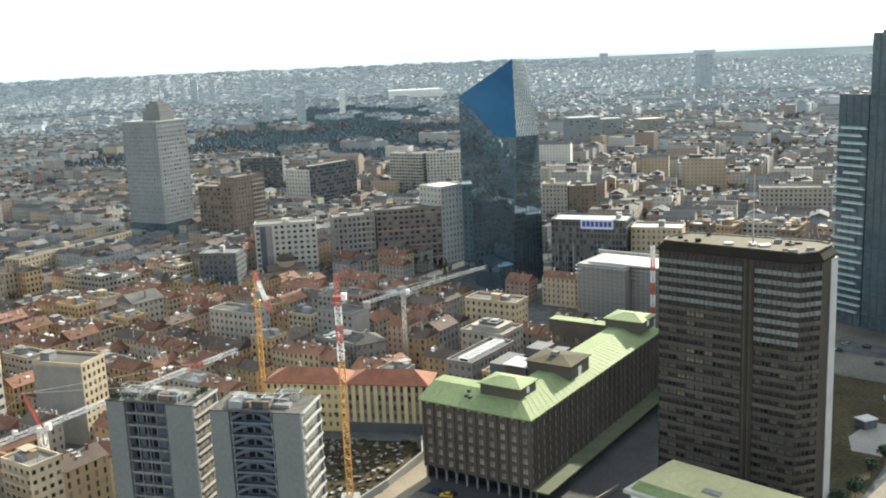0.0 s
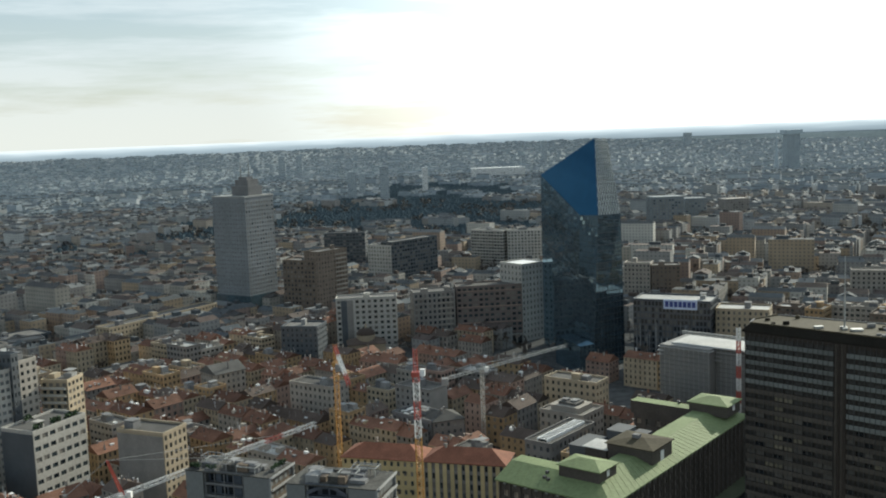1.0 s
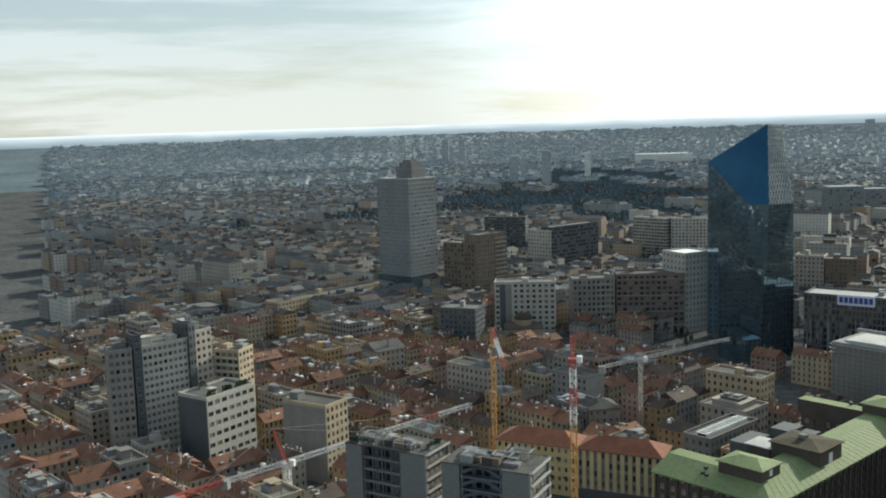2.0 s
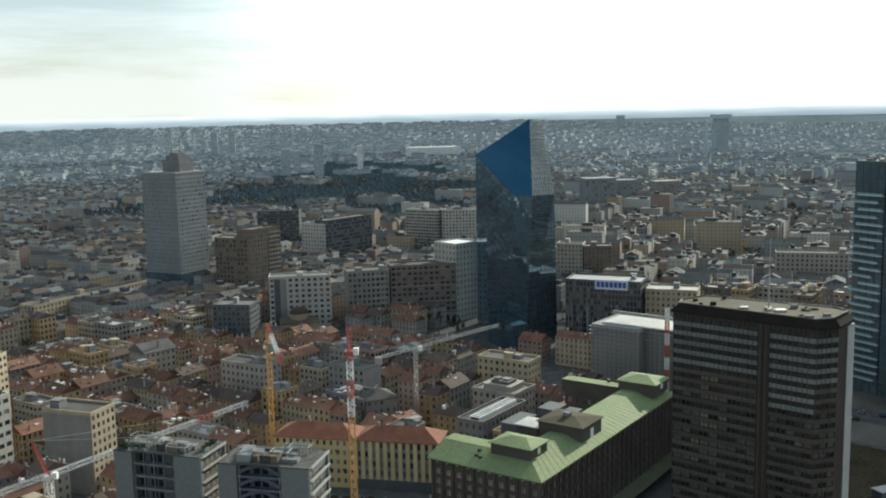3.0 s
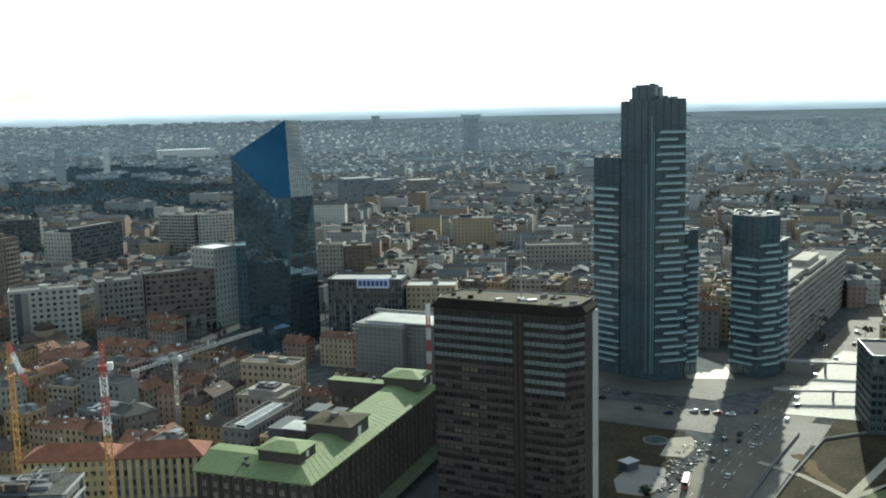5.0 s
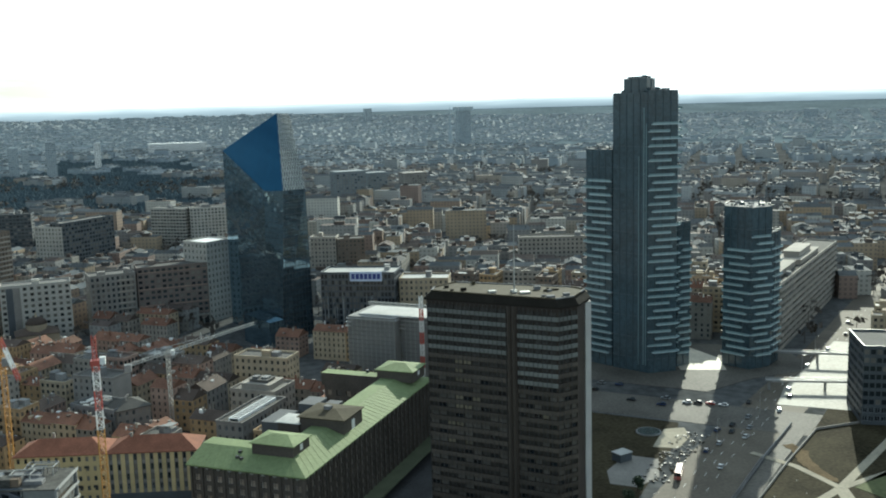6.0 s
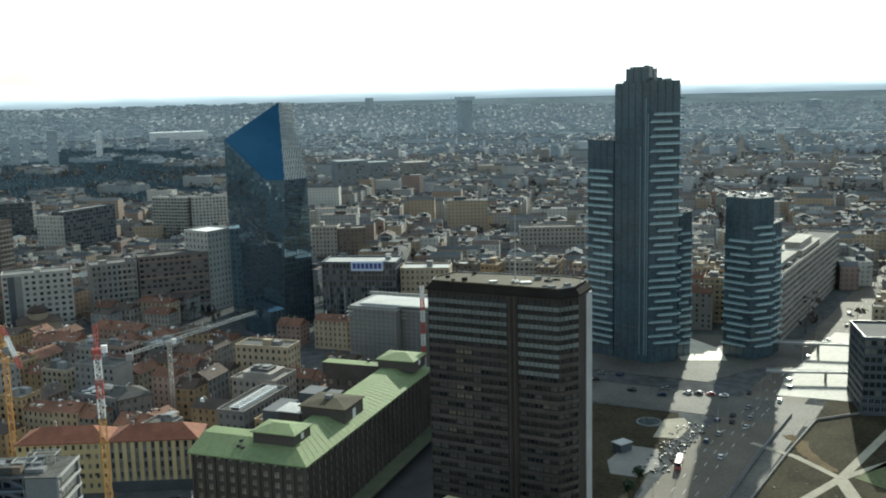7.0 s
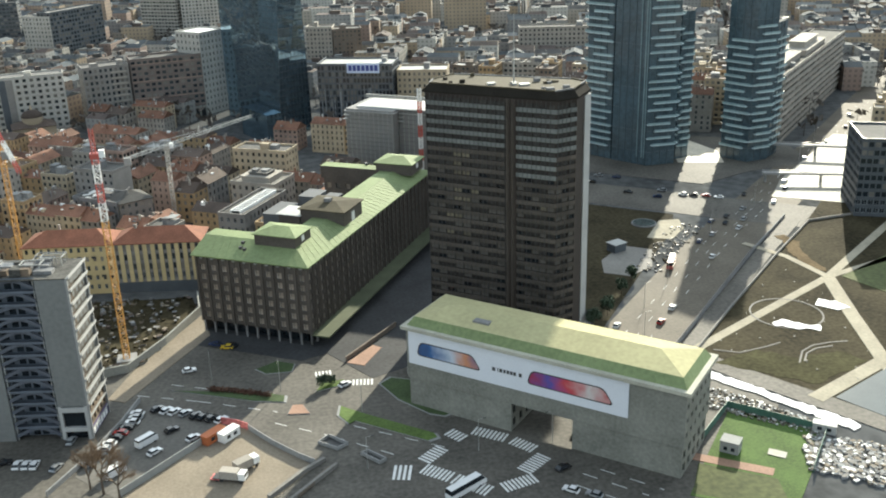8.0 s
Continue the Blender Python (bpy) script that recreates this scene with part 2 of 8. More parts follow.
# Geometry helpers
class Geo:
    """Collects faces of one mesh; materials by slot number."""

    def __init__(self):
        self.v, self.f, self.m, self.uv = [], [], [], []

    def face(self, pts, m=0, uv=None):
        n = len(self.v)
        self.v += [tuple(p) for p in pts]
        self.f.append(tuple(range(n, n + len(pts))))
        self.m.append(m)
        self.uv += uv or [(0, 0)] * len(pts)

    def prism(self, poly, z0, z1, side=0, top=0, bottom=False):
        """A prism over a counter-clockwise outline."""
        n = len(poly)
        for k in range(n):
            (ax, ay), (bx, by) = poly[k], poly[(k + 1) % n]
            self.face([(ax, ay, z0), (bx, by, z0), (bx, by, z1), (ax, ay, z1)], side)
        self.face([(x, y, z1) for x, y in poly], top)
        if bottom:
            self.face([(x, y, z0) for x, y in reversed(poly)], side)

    def box(self, x0, y0, z0, x1, y1, z1, m=0, top=None, bottom=True):
        self.prism([(x0, y0), (x1, y0), (x1, y1), (x0, y1)], z0, z1, m, m if top is None else top, bottom)

    def beam(self, a, b, w, m=0):
        """A square bar from a to b."""
        a, b = Vector(a), Vector(b)
        d = (b - a).normalized()
        s = d.cross(Vector((0, 0, 1)))
        s = (s if s.length > 0.01 else Vector((1, 0, 0))).normalized() * (w / 2)
        t = d.cross(s).normalized() * (w / 2)
        c = [s + t, t - s, -s - t, s - t]
        for k in range(4):
            p, q = c[k], c[(k + 1) % 4]
            self.face([a + p, b + p, b + q, a + q], m)
        self.face([a + p for p in c], m)
        self.face([b + p for p in reversed(c)], m)

    def tube(self, a, b, r0, r1, n=8, m=0):
        a, b = Vector(a), Vector(b)
        d = (b - a).normalized()
        s = d.cross(Vector((0.3, 0.2, 1))).normalized()
        t = d.cross(s)
        ring = [(s * math.cos(k * math.tau / n) + t * math.sin(k * math.tau / n)) for k in range(n)]
        for k in range(n):
            p, q = ring[k], ring[(k + 1) % n]
            self.face([a + p * r0, a + q * r0, b + q * r1, b + p * r1], m)
        self.face([b + p * r1 for p in ring], m)

    def mesh(self, name, mats, uv=False):
        me = bpy.data.meshes.new(name)
        me.from_pydata(self.v, [], self.f)
        for mt in mats:
            me.materials.append(mt)
        if len(mats) > 1:
            me.polygons.foreach_set("material_index", self.m)
        if uv:
            me.uv_layers.new(name="UVMap").data.foreach_set("uv", [c for p in self.uv for c in p])
        me.update()
        return me


def part(name, geo, mats, parent=None, label="", uv=False, kind=""):
    """Links the collected faces as one mesh object under a thing or a part."""
    if not geo.f:
        return None
    ob = new(name, geo.mesh(name, mats if isinstance(mats, (list, tuple)) else [mats], uv))
    ob.parent = parent
    return tagged(ob, label, kind=kind)


def thing(name, label, category, x=0.0, y=0.0, z=0.0, turn=0.0, group="", kind=""):
    """An empty at a thing's base, which carries its parts."""
    ob = new(name)
    ob.matrix_basis = pose(x, y, z, 0, 0, turn)
    return tagged(ob, label, category, group, kind)


def structure(name, geo, mats, label="", category=""):
    return tagged(part(name, geo, mats), label, category or name.split("_")[0], kind="structure")


def spread(length, n, share):
    """n equal openings along a length, each taking that share of its bay."""
    bay = length / n
    return [(bay * (k + 0.5 - share / 2), bay * (k + 0.5 + share / 2)) for k in range(n)]


def facade(wall, o, u, length, z0, z1, cols, rows, deep=0.25, panes=None, m=0):
    """A wall with openings that go in by deep. o: start, u: way along it, outward to its right. panes: gets (centre, u, w, h) of each opening."""
    o, u = Vector((*o, 0)), Vector((*u, 0)).normalized()
    inward = Vector((-u.y, u.x, 0)) * deep
    if not cols or not rows:
        wall.face([o + Vector((0, 0, z0)), o + u * length + Vector((0, 0, z0)), o + u * length + Vector((0, 0, z1)), o + Vector((0, 0, z1))], m)
        return

    def at(s, z):
        return o + u * s + Vector((0, 0, z))

    low = z0
    for r0, r1 in rows:
        if r0 > low:
            wall.face([at(0, low), at(length, low), at(length, r0), at(0, r0)], m)
        left = 0.0
        for c0, c1 in cols:
            wall.face([at(left, r0), at(c0, r0), at(c0, r1), at(left, r1)], m)
            left = c1
            a, b, c, d = at(c0, r0), at(c1, r0), at(c1, r1), at(c0, r1)
            for p, q in ((a, b), (b, c), (c, d), (d, a)):
                wall.face([p, q, q + inward, p + inward], m)
            if panes is not None:
                panes.append(((a + c) / 2 + inward, u, c1 - c0, r1 - r0))
        wall.face([at(left, r0), at(length, r0), at(length, r1), at(left, r1)], m)
        low = r1
    if z1 > low:
        wall.face([at(0, low), at(length, low), at(length, z1), at(0, z1)], m)


PANE_CACHE = {}


def pane_mesh(w, h, frame_mat, glass_mat, cross):
    key = (round(w, 2), round(h, 2), frame_mat.name, glass_mat.name, cross)
    if key not in PANE_CACHE:
        g, t = Geo(), min(0.1, w * 0.08)
        x0, x1, z0, z1 = -w / 2, w / 2, -h / 2, h / 2
        g.face([(x0, 0, z0), (x1, 0, z0), (x1, 0, z1), (x0, 0, z1)], 1)
        bars = [(x0, z0, x0 + t, z1), (x1 - t, z0, x1, z1), (x0, z0, x1, z0 + t), (x0, z1 - t, x1, z1)]
        if cross:
            bars.append((-t / 2, z0, t / 2, z1))
        for a, b, c, d in bars:
            g.face([(a, -0.06, b), (c, -0.06, b), (c, -0.06, d), (a, -0.06, d)], 0)
        PANE_CACHE[key] = g.mesh("window", [frame_mat, glass_mat])
    return PANE_CACHE[key]


def set_windows(parent, panes, frame_mat=FRAME_GREY, glass_mat=GLASS, cross=True, limit=300, name="window"):
    """Each opening's window as a part; those past the limit joined."""
    rest = Geo()
    mix = random.Random(len(panes))
    for k, (c, u, w, h) in enumerate(panes):
        n = Vector((u.y, -u.x, 0))
        if k < limit:
            ob = new(name, pane_mesh(w, h, frame_mat, glass_mat, cross))
            ob.parent = parent
            ob.matrix_basis = Matrix(((u.x, -n.x, 0, c.x), (u.y, -n.y, 0, c.y), (0, 0, 1, c.z), (0, 0, 0, 1)))
        else:
            a, z = u * (w / 2), Vector((0, 0, h / 2))
            rest.face([c - a - z, c + a - z, c + a + z, c - a + z], mix.choice((0, 0, 0, 1, 1, 2)))
    part(name, rest, [glass_mat, SHUTTER, GLASS_DARK], parent, kind="stuff")


def hip_roof(g, w, d, z, rise, over=0.6, gable=False, m=0):
    """A hipped or gabled roof over a w x d rectangle, with a thin eave edge."""
    x0, y0, x1, y1 = -over, -over, w + over, d + over
    if w >= d:
        k = 0 if gable else min(d / 2, w / 2 - 0.5)
        r0, r1 = Vector((x0 + k, (y0 + y1) / 2, z + rise)), Vector((x1 - k, (y0 + y1) / 2, z + rise))
    else:
        k = 0 if gable else min(w / 2, d / 2 - 0.5)
        r0, r1 = Vector(((x0 + x1) / 2, y0 + k, z + rise)), Vector(((x0 + x1) / 2, y1 - k, z + rise))
    a, b, c, e = Vector((x0, y0, z)), Vector((x1, y0, z)), Vector((x1, y1, z)), Vector((x0, y1, z))
    if w >= d:
        for f in ([a, b, r1, r0], [b, c, r1], [c, e, r0, r1], [e, a, r0]):
            g.face(f, m)
    else:
        for f in ([a, b, r0], [b, c, r1, r0], [c, e, r1], [e, a, r0, r1]):
            g.face(f, m)
    down = Vector((0, 0, -0.3))
    for p, q in ((a, b), (b, c), (c, e), (e, a)):
        g.face([p + down, q + down, q, p], m)
    g.face([a + down, e + down, c + down, b + down], m)


def frame_of(p, q):
    """Length and turn of the front line p to q, seen from left to right."""
    dx, dy = q[0] - p[0], q[1] - p[1]
    return math.hypot(dx, dy), math.degrees(math.atan2(dy, dx))


FOOTS = []


def block(name, label, category, p, q, depth, h, floors, bay=3.2, wall=PALE, roof="flat", roof_mat=None, share=(0.42, 0.5), z0=1.0, limit=22, glass=GLASS,
          frame_mat=FRAME_GREY, group="", plant=True, sides=(1, 1, 1, 1), cross=True, seed=0, deep=0.25):
    """A storeyed building on the front line p to q, going back by depth."""
    rng = random.Random(seed + int(abs(p[0] * 7 + p[1] * 13)))
    w, turn = frame_of(p, q)
    FOOTS.append((p, turn, w, depth))
    t = thing(name, label, category, p[0], p[1], 0, turn, group)
    g, panes = Geo(), []
    fh = (h - z0) / floors
    rows = [(z0 + fh * (k + 0.5 - share[1] / 2), z0 + fh * (k + 0.5 + share[1] / 2)) for k in range(floors)]
    outline = [((0, 0), (1, 0), w), ((w, 0), (0, 1), depth), ((w, depth), (-1, 0), w), ((0, depth), (0, -1), depth)]
    for on, (o, u, length) in zip(sides, outline):
        cols = spread(length, max(1, round(length / bay)), share[0]) if on else []
        facade(g, o, u, length, 0, h, cols, rows, deep, panes)
    part("wall", g, wall, t)
    set_windows(t, panes, frame_mat, glass, cross, limit)
    r = Geo()
    if roof == "flat":
        e = 0.35
        r.face([(0, 0, h - 0.02), (w, 0, h - 0.02), (w, depth, h - 0.02), (0, depth, h - 0.02)])
        part("roof", r, roof_mat or ROOF_FLAT, t)
        pg = Geo()
        for b in ((-0.1, -0.1, w + 0.1, e), (-0.1, depth - e, w + 0.1, depth + 0.1), (-0.1, e, e, depth - e), (w - e, e, w + 0.1, depth - e)):
            pg.box(b[0], b[1], h - 0.3, b[2], b[3], h + 0.9)
        part("parapet", pg, wall, t)
        if plant:
            for k in range(rng.randint(1, 2)):
                a, b = rng.uniform(2.5, 5), rng.uniform(2.5, 5)
                x, y = rng.uniform(1, max(1.2, w - a - 1)), rng.uniform(1, max(1.2, depth - b - 1))
                u = Geo()
                u.box(x, y, h - 0.02, x + a, y + b, h + rng.uniform(1.8, 3.2))
                u.box(x - 0.2, y - 0.2, h + 3.2, x + a + 0.2, y + b + 0.2, h + 3.4) if k == 0 else None
                part("roof_cabin", u, rng.choice([wall, CONCRETE_DARK, CONCRETE]), t)
    else:
        if roof.startswith("row"):  # ridge along the street, party walls at both ends
            rz, o = h + float(roof.split(":")[1]), 0.55
            a, b, c, e = (0, -o, h - 0.1), (w, -o, h - 0.1), (w, depth + o, h - 0.1), (0, depth + o, h - 0.1)
            m0, m1 = (0, depth / 2, rz), (w, depth / 2, rz)
            for f in ([a, b, m1, m0], [c, e, m0, m1], [b, c, m1], [e, a, m0], [a, e, c, b]):
                r.face(f)
        else:
            hip_roof(r, w, depth, h, float(roof.split(":")[1]), gable=roof.startswith("gable"))
        part("roof", r, roof_mat or TILE_ROOF, t)
        for k in range(rng.randint(1, 2)):
            x, y = rng.uniform(1.5, max(1.6, w - 2)), depth * rng.uniform(0.3, 0.7)
            ch = Geo()
            ch.box(x, y, h + 0.3, x + 0.8, y + 0.6, h + float(roof.split(":")[1]) + 1.0)
            ch.box(x - 0.1, y - 0.1, h + float(roof.split(":")[1]) + 1.0, x + 0.9, y + 0.7, h + float(roof.split(":")[1]) + 1.15)
            part("chimney", ch, rng.choice([PALE, GREY, TILE_ROOF]), t)
    return t
def add_balconies(t, x0, x1, h, floors, out, m, first=1, z0=1.0):
    """One long balcony with a solid parapet on each storey of a block's front."""
    fh = (h - z0) / floors
    for k in range(first, floors):
        g = Geo()
        z = z0 + fh * k
        g.box(x0, -out, z - 0.12, x1, -0.01, z + 0.1)
        g.box(x0, -out, z + 0.1, x1, -out + 0.1, z + 0.95)
        part("balcony", g, m, t)


# Ground, streets and park
def sheet(name, pts, z, m, label, category=""):
    g = Geo()
    g.prism(pts if area(pts) > 0 else list(reversed(pts)), z - 0.12, z)
    return structure(name, g, m, label, category)


def area(pts):
    return sum(a[0] * b[1] - b[0] * a[1] for a, b in zip(pts, pts[1:] + pts[:1])) / 2


def strip(pts, w):
    """The outline of a band of width w along a line of points."""
    left, right = [], []
    for k, p in enumerate(pts):
        a, b = Vector(pts[max(0, k - 1)]), Vector(pts[min(len(pts) - 1, k + 1)])
        d = (b - a).normalized()
        n = Vector((-d.y, d.x)) * (w / 2)
        left.append((p[0] + n.x, p[1] + n.y))
        right.append((p[0] - n.x, p[1] - n.y))
    return left + right[::-1]


def rise(r):
    """The height of the plain: level under the city, raised far off to meet the horizon in the camera's view."""
    return 0.0 if r < 2800 else 94.0 * ((r - 2800) / 2150) ** 1.35


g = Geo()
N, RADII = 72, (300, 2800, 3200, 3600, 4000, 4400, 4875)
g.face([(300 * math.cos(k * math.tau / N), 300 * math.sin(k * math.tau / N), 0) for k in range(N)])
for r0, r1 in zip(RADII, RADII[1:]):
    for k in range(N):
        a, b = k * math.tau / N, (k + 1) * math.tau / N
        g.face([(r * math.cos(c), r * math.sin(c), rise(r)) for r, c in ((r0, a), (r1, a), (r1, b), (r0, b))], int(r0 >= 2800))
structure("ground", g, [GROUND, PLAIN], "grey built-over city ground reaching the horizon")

# Plaza, avenue and side streets
sheet("road_plaza", [(-75, 160), (110, 150), (150, 215), (118, 262), (92, 265), (30, 288), (-10, 310), (-40, 300), (-95, 215)], 0.06, ASPHALT, "dark asphalt square with worn lanes and markings", "road")
sheet("road_avenue", strip([(100, 232), (129, 262), (195, 330), (232, 364), (330, 452), (470, 585), (620, 740)], 27), 0.10, ASPHALT_WORN, "wide worn asphalt avenue with painted lanes", "road")
sheet("road_cross", strip([(262, 340), (222, 372), (190, 400), (140, 440), (60, 470)], 30), 0.13, ASPHALT, "dark asphalt cross street beside the towers", "road")
sheet("road_side", strip([(78, 232), (62, 290), (98, 345), (150, 430)], 12), 0.16, ASPHALT_SHADE, "narrow asphalt street between office blocks", "road")
# Dark asphalt here stands for the shadow lying round the towers.
sheet("pavement_towers", [(175, 455), (230, 408), (262, 420), (300, 425), (310, 465), (260, 500), (200, 505)], 0.20, ASPHALT, "paving round the tower feet, shadow in its dark colour", "pavement")
sheet("road_gap", [(26, 288), (40, 262), (58, 268), (66, 294), (79, 309), (140, 395), (108, 402), (92, 379)], 0.14, ASPHALT_SHADE, "street beside the long office block, shade in its dark colour", "road")
sheet("pavement_green", [(-14, 303), (20, 280), (30, 283), (95, 380), (85, 390), (-4, 330)], 0.18, ASPHALT_SHADE, "paving round the office block, shade in its dark colour", "pavement")
# Park under construction
sheet("park_earth", [(137, 246), (168, 205), (180, 180), (330, 180), (420, 330), (300, 400), (252, 352)], 0.16, EARTH, "bare brown earth of an unfinished park", "park")
for k, (pts, w) in enumerate((([(142, 250), (217, 289), (273, 330), (330, 370)], 3.4), ([(217, 289), (205, 258), (192, 222), (186, 190)], 5.0), ([(160, 212), (195, 227), (225, 240)], 5.0),
               ([(217, 289), (250, 298), (300, 318)], 3.0), ([(217, 289), (214, 312), (206, 330)], 3.0))):
    sheet("park_path", strip(pts, w), 0.24 + 0.02 * k, PATH_SAND, "pale gravel path across the park", "path")
# Large buildings
def local(pts, o):
    return [(x - o[0], y - o[1]) for x, y in pts]


def edges(poly):
    """Start, unit way and length of each side of an outline."""
    out = []
    for k in range(len(poly)):
        a, b = Vector(poly[k]), Vector(poly[(k + 1) % len(poly)])
        out.append((tuple(a), tuple((b - a).normalized()), (b - a).length))
    return out


def municipal_tower():
    o = (67.0, 295.0)
    poly = local([(67, 295), (100.5, 266.5), (107.5, 268.4), (112, 274), (115.2, 278), (112.5, 283.5), (78.5, 306.5), (69.5, 300.5)], o)
    t = thing("office_tower", "dark brown office tower with pale horizontal bands and flat roof", "office tower", *o)
    wall, panes, bands = Geo(), [], []
    top, fh = 73.3, 2.93
    floors = 27
    z0 = top - 25 * fh
    rows = [(z0 + fh * k + 1.45, z0 + fh * k + 2.8) for k in range(floors)]
    for k, (s, u, length) in enumerate(edges(poly)):
        if k == 0:
            cols = [(0.4 + 2.98 * j, 0.4 + 2.98 * j + 2.8) for j in range(9)] + [(31.2 + 2.5 * j, 31.2 + 2.5 * j + 2.3) for j in range(5)]
        elif k in (1, 5):
            n = max(1, round(length / 2.6))
            cols = [(length / n * j + 0.1, length / n * (j + 1) - 0.1) for j in range(n)]
        else:
            cols = []
        facade(wall, s, u, length, 0, top + 7, [c for c in cols if c[1] < length], rows, 0.35, panes)
    part("wall", wall, TOWER_BROWN, t)
    panes.sort(key=lambda p: -p[0].z)
    pick = random.Random(12)
    drawn = [p for p in panes if 34 < p[0].z < 63 and ((6 < p[0].x < 12 and pick.random() < 0.5) or pick.random() < 0.02)]
    set_windows(t, [p for p in panes if p not in drawn], TOWER_BROWN, BLIND_GLASS, True, 260)
    set_windows(t, drawn, TOWER_BROWN, DRAWN_BLIND, True, 60)
    # Spandrel bands, proud of the wall, broken by the service groove.
    for k in (0, 1):
        s, u, length = edges(poly)[k]
        u3, n3, s3 = Vector((*u, 0)), Vector((u[1], -u[0], 0)), Vector((*s, 0))
        for f in range(floors):
            z = z0 + fh * f
            for a, b in (((0.15, 27.3), (31.0, length + 0.1)) if k == 0 else ((-0.1, length),)):
                g = Geo()
                p, q = s3 + u3 * a + Vector((0, 0, z + 0.05)), s3 + u3 * b + Vector((0, 0, z + 0.05))
                h = Vector((0, 0, 1.34))
                d = n3 * 0.22
                for pts in ([p + d, q + d, q + d + h, p + d + h], [p, p + d, p + d + h, p + h], [q + d, q, q + h, q + d + h], [p + h + d, q + h + d, q + h, p + h], [p, q, q + d, p + d]):
                    g.face(pts)
                # Upper bands take the paler colour that holds the mirrored sky.
                part("spandrel_band", g, BAND_SKY if f > floors - 6 or (f > floors - 9 and a > 30) else BAND_BROWN, t)
        for j in range(int(length / 1.49)):
            g = Geo()
            a = s3 + u3 * (0.4 + 1.49 * j) + n3 * 0.3
            if k == 0 and 27.4 < 0.4 + 1.49 * j < 31:
                continue
            g.beam(a + Vector((0, 0, z0)), a + Vector((0, 0, top + 6.6)), 0.14)
            part("mullion", g, FRAME_DARK, t)
    # Service groove with pipes
    s, u, length = edges(poly)[0]
    u3, n3 = Vector((*u, 0)), Vector((u[1], -u[0], 0))
    for j, off in enumerate((28.0, 28.8, 29.7, 30.4)):
        g = Geo()
        a = u3 * off + n3 * 0.25
        g.beam(a + Vector((0, 0, 4)), a + Vector((0, 0, 80)), 0.6)
        part("service_duct", g, TOWER_BROWN if j % 2 else BAND_BROWN, t)
    # Concrete end pier
    g = Geo()
    pier = local([(112.6, 274.2), (116.2, 278.4), (115.0, 280.4), (111.4, 276.2)], o)
    g.prism(pier, 0, 79.3)
    part("end_pier", g, PALE_CONCRETE, t, "pale grey concrete pier")
    # Roof: dark upstand, overhanging slab, sloped pale sheet
    c = Vector((sum(p[0] for p in poly) / 8, sum(p[1] for p in poly) / 8))

    def grown(k):
        return [tuple(c + (Vector(p) - c) * k) for p in poly]

    g = Geo()
    a, b = grown(1.03), grown(0.945)
    a = [(x, y) for x, y in a]
    for k in range(8):
        p, q, r, s2 = a[k], a[(k + 1) % 8], b[(k + 1) % 8], b[k]
        g.face([(*p, top + 6.9), (*q, top + 6.9), (*q, top + 7.4), (*p, top + 7.4)])
        g.face([(*p, top + 7.4), (*q, top + 7.4), (*r, top + 9.6), (*s2, top + 9.6)])
    g.face([(*p, top + 6.9) for p in reversed(a)])
    part("eave", g, EAVE_DARK, t, "dark sloping metal eaves")
    g = Geo()
    g.prism(b, top + 9.3, top + 9.7)
    part("roof", g, COPPER_DULL, t, "olive grey sheet metal roof")
    for k in range(8):  # upstand round the roof edge
        g = Geo()
        g.beam((*b[k], top + 9.85), (*b[(k + 1) % 8], top + 9.85), 0.4)
        part("roof_rim", g, CONCRETE_DARK if k % 2 else COPPER_DULL, t)
    fit = random.Random(44)
    for k in range(14):  # low ducts and boxes on the roof
        q = Vector(b[k % 8]).lerp(c, fit.uniform(0.12, 0.7))
        w, h = fit.uniform(0.3, 1.3), fit.uniform(0.3, 1.1)
        g = Geo()
        g.box(q.x - w, q.y - w * 0.5, top + 9.7, q.x + w, q.y + w * 0.5, top + 9.7 + h)
        part("roof_box", g, fit.choice([EAVE_DARK, COPPER_DULL, CONCRETE_DARK]), t)
    for x, y, w in ((0.35, 0.3, 1.2), (0.5, 0.52, 0.8), (0.8, 0.45, 1.6), (0.62, 0.4, 0.7)):
        g = Geo()
        q = Vector(poly[0]).lerp(Vector(poly[1]), x).lerp(c, y * 1.4)
        g.box(q.x - w, q.y - w * 0.6, top + 9.7, q.x + w, q.y + w * 0.6, top + 10.3)
        part("roof_hatch", g, STEEL, t)
    g = Geo()
    q = Vector(poly[0]).lerp(Vector(poly[1]), 0.55).lerp(c, 0.7)
    g.tube((q.x, q.y, top + 9.7), (q.x, q.y, top + 31), 0.32, 0.1, 6)
    g.box(q.x - 0.7, q.y - 0.7, top + 9.7, q.x + 0.7, q.y + 0.7, top + 10.4)
    part("roof_mast", g, STEEL, t, "thin grey steel mast")


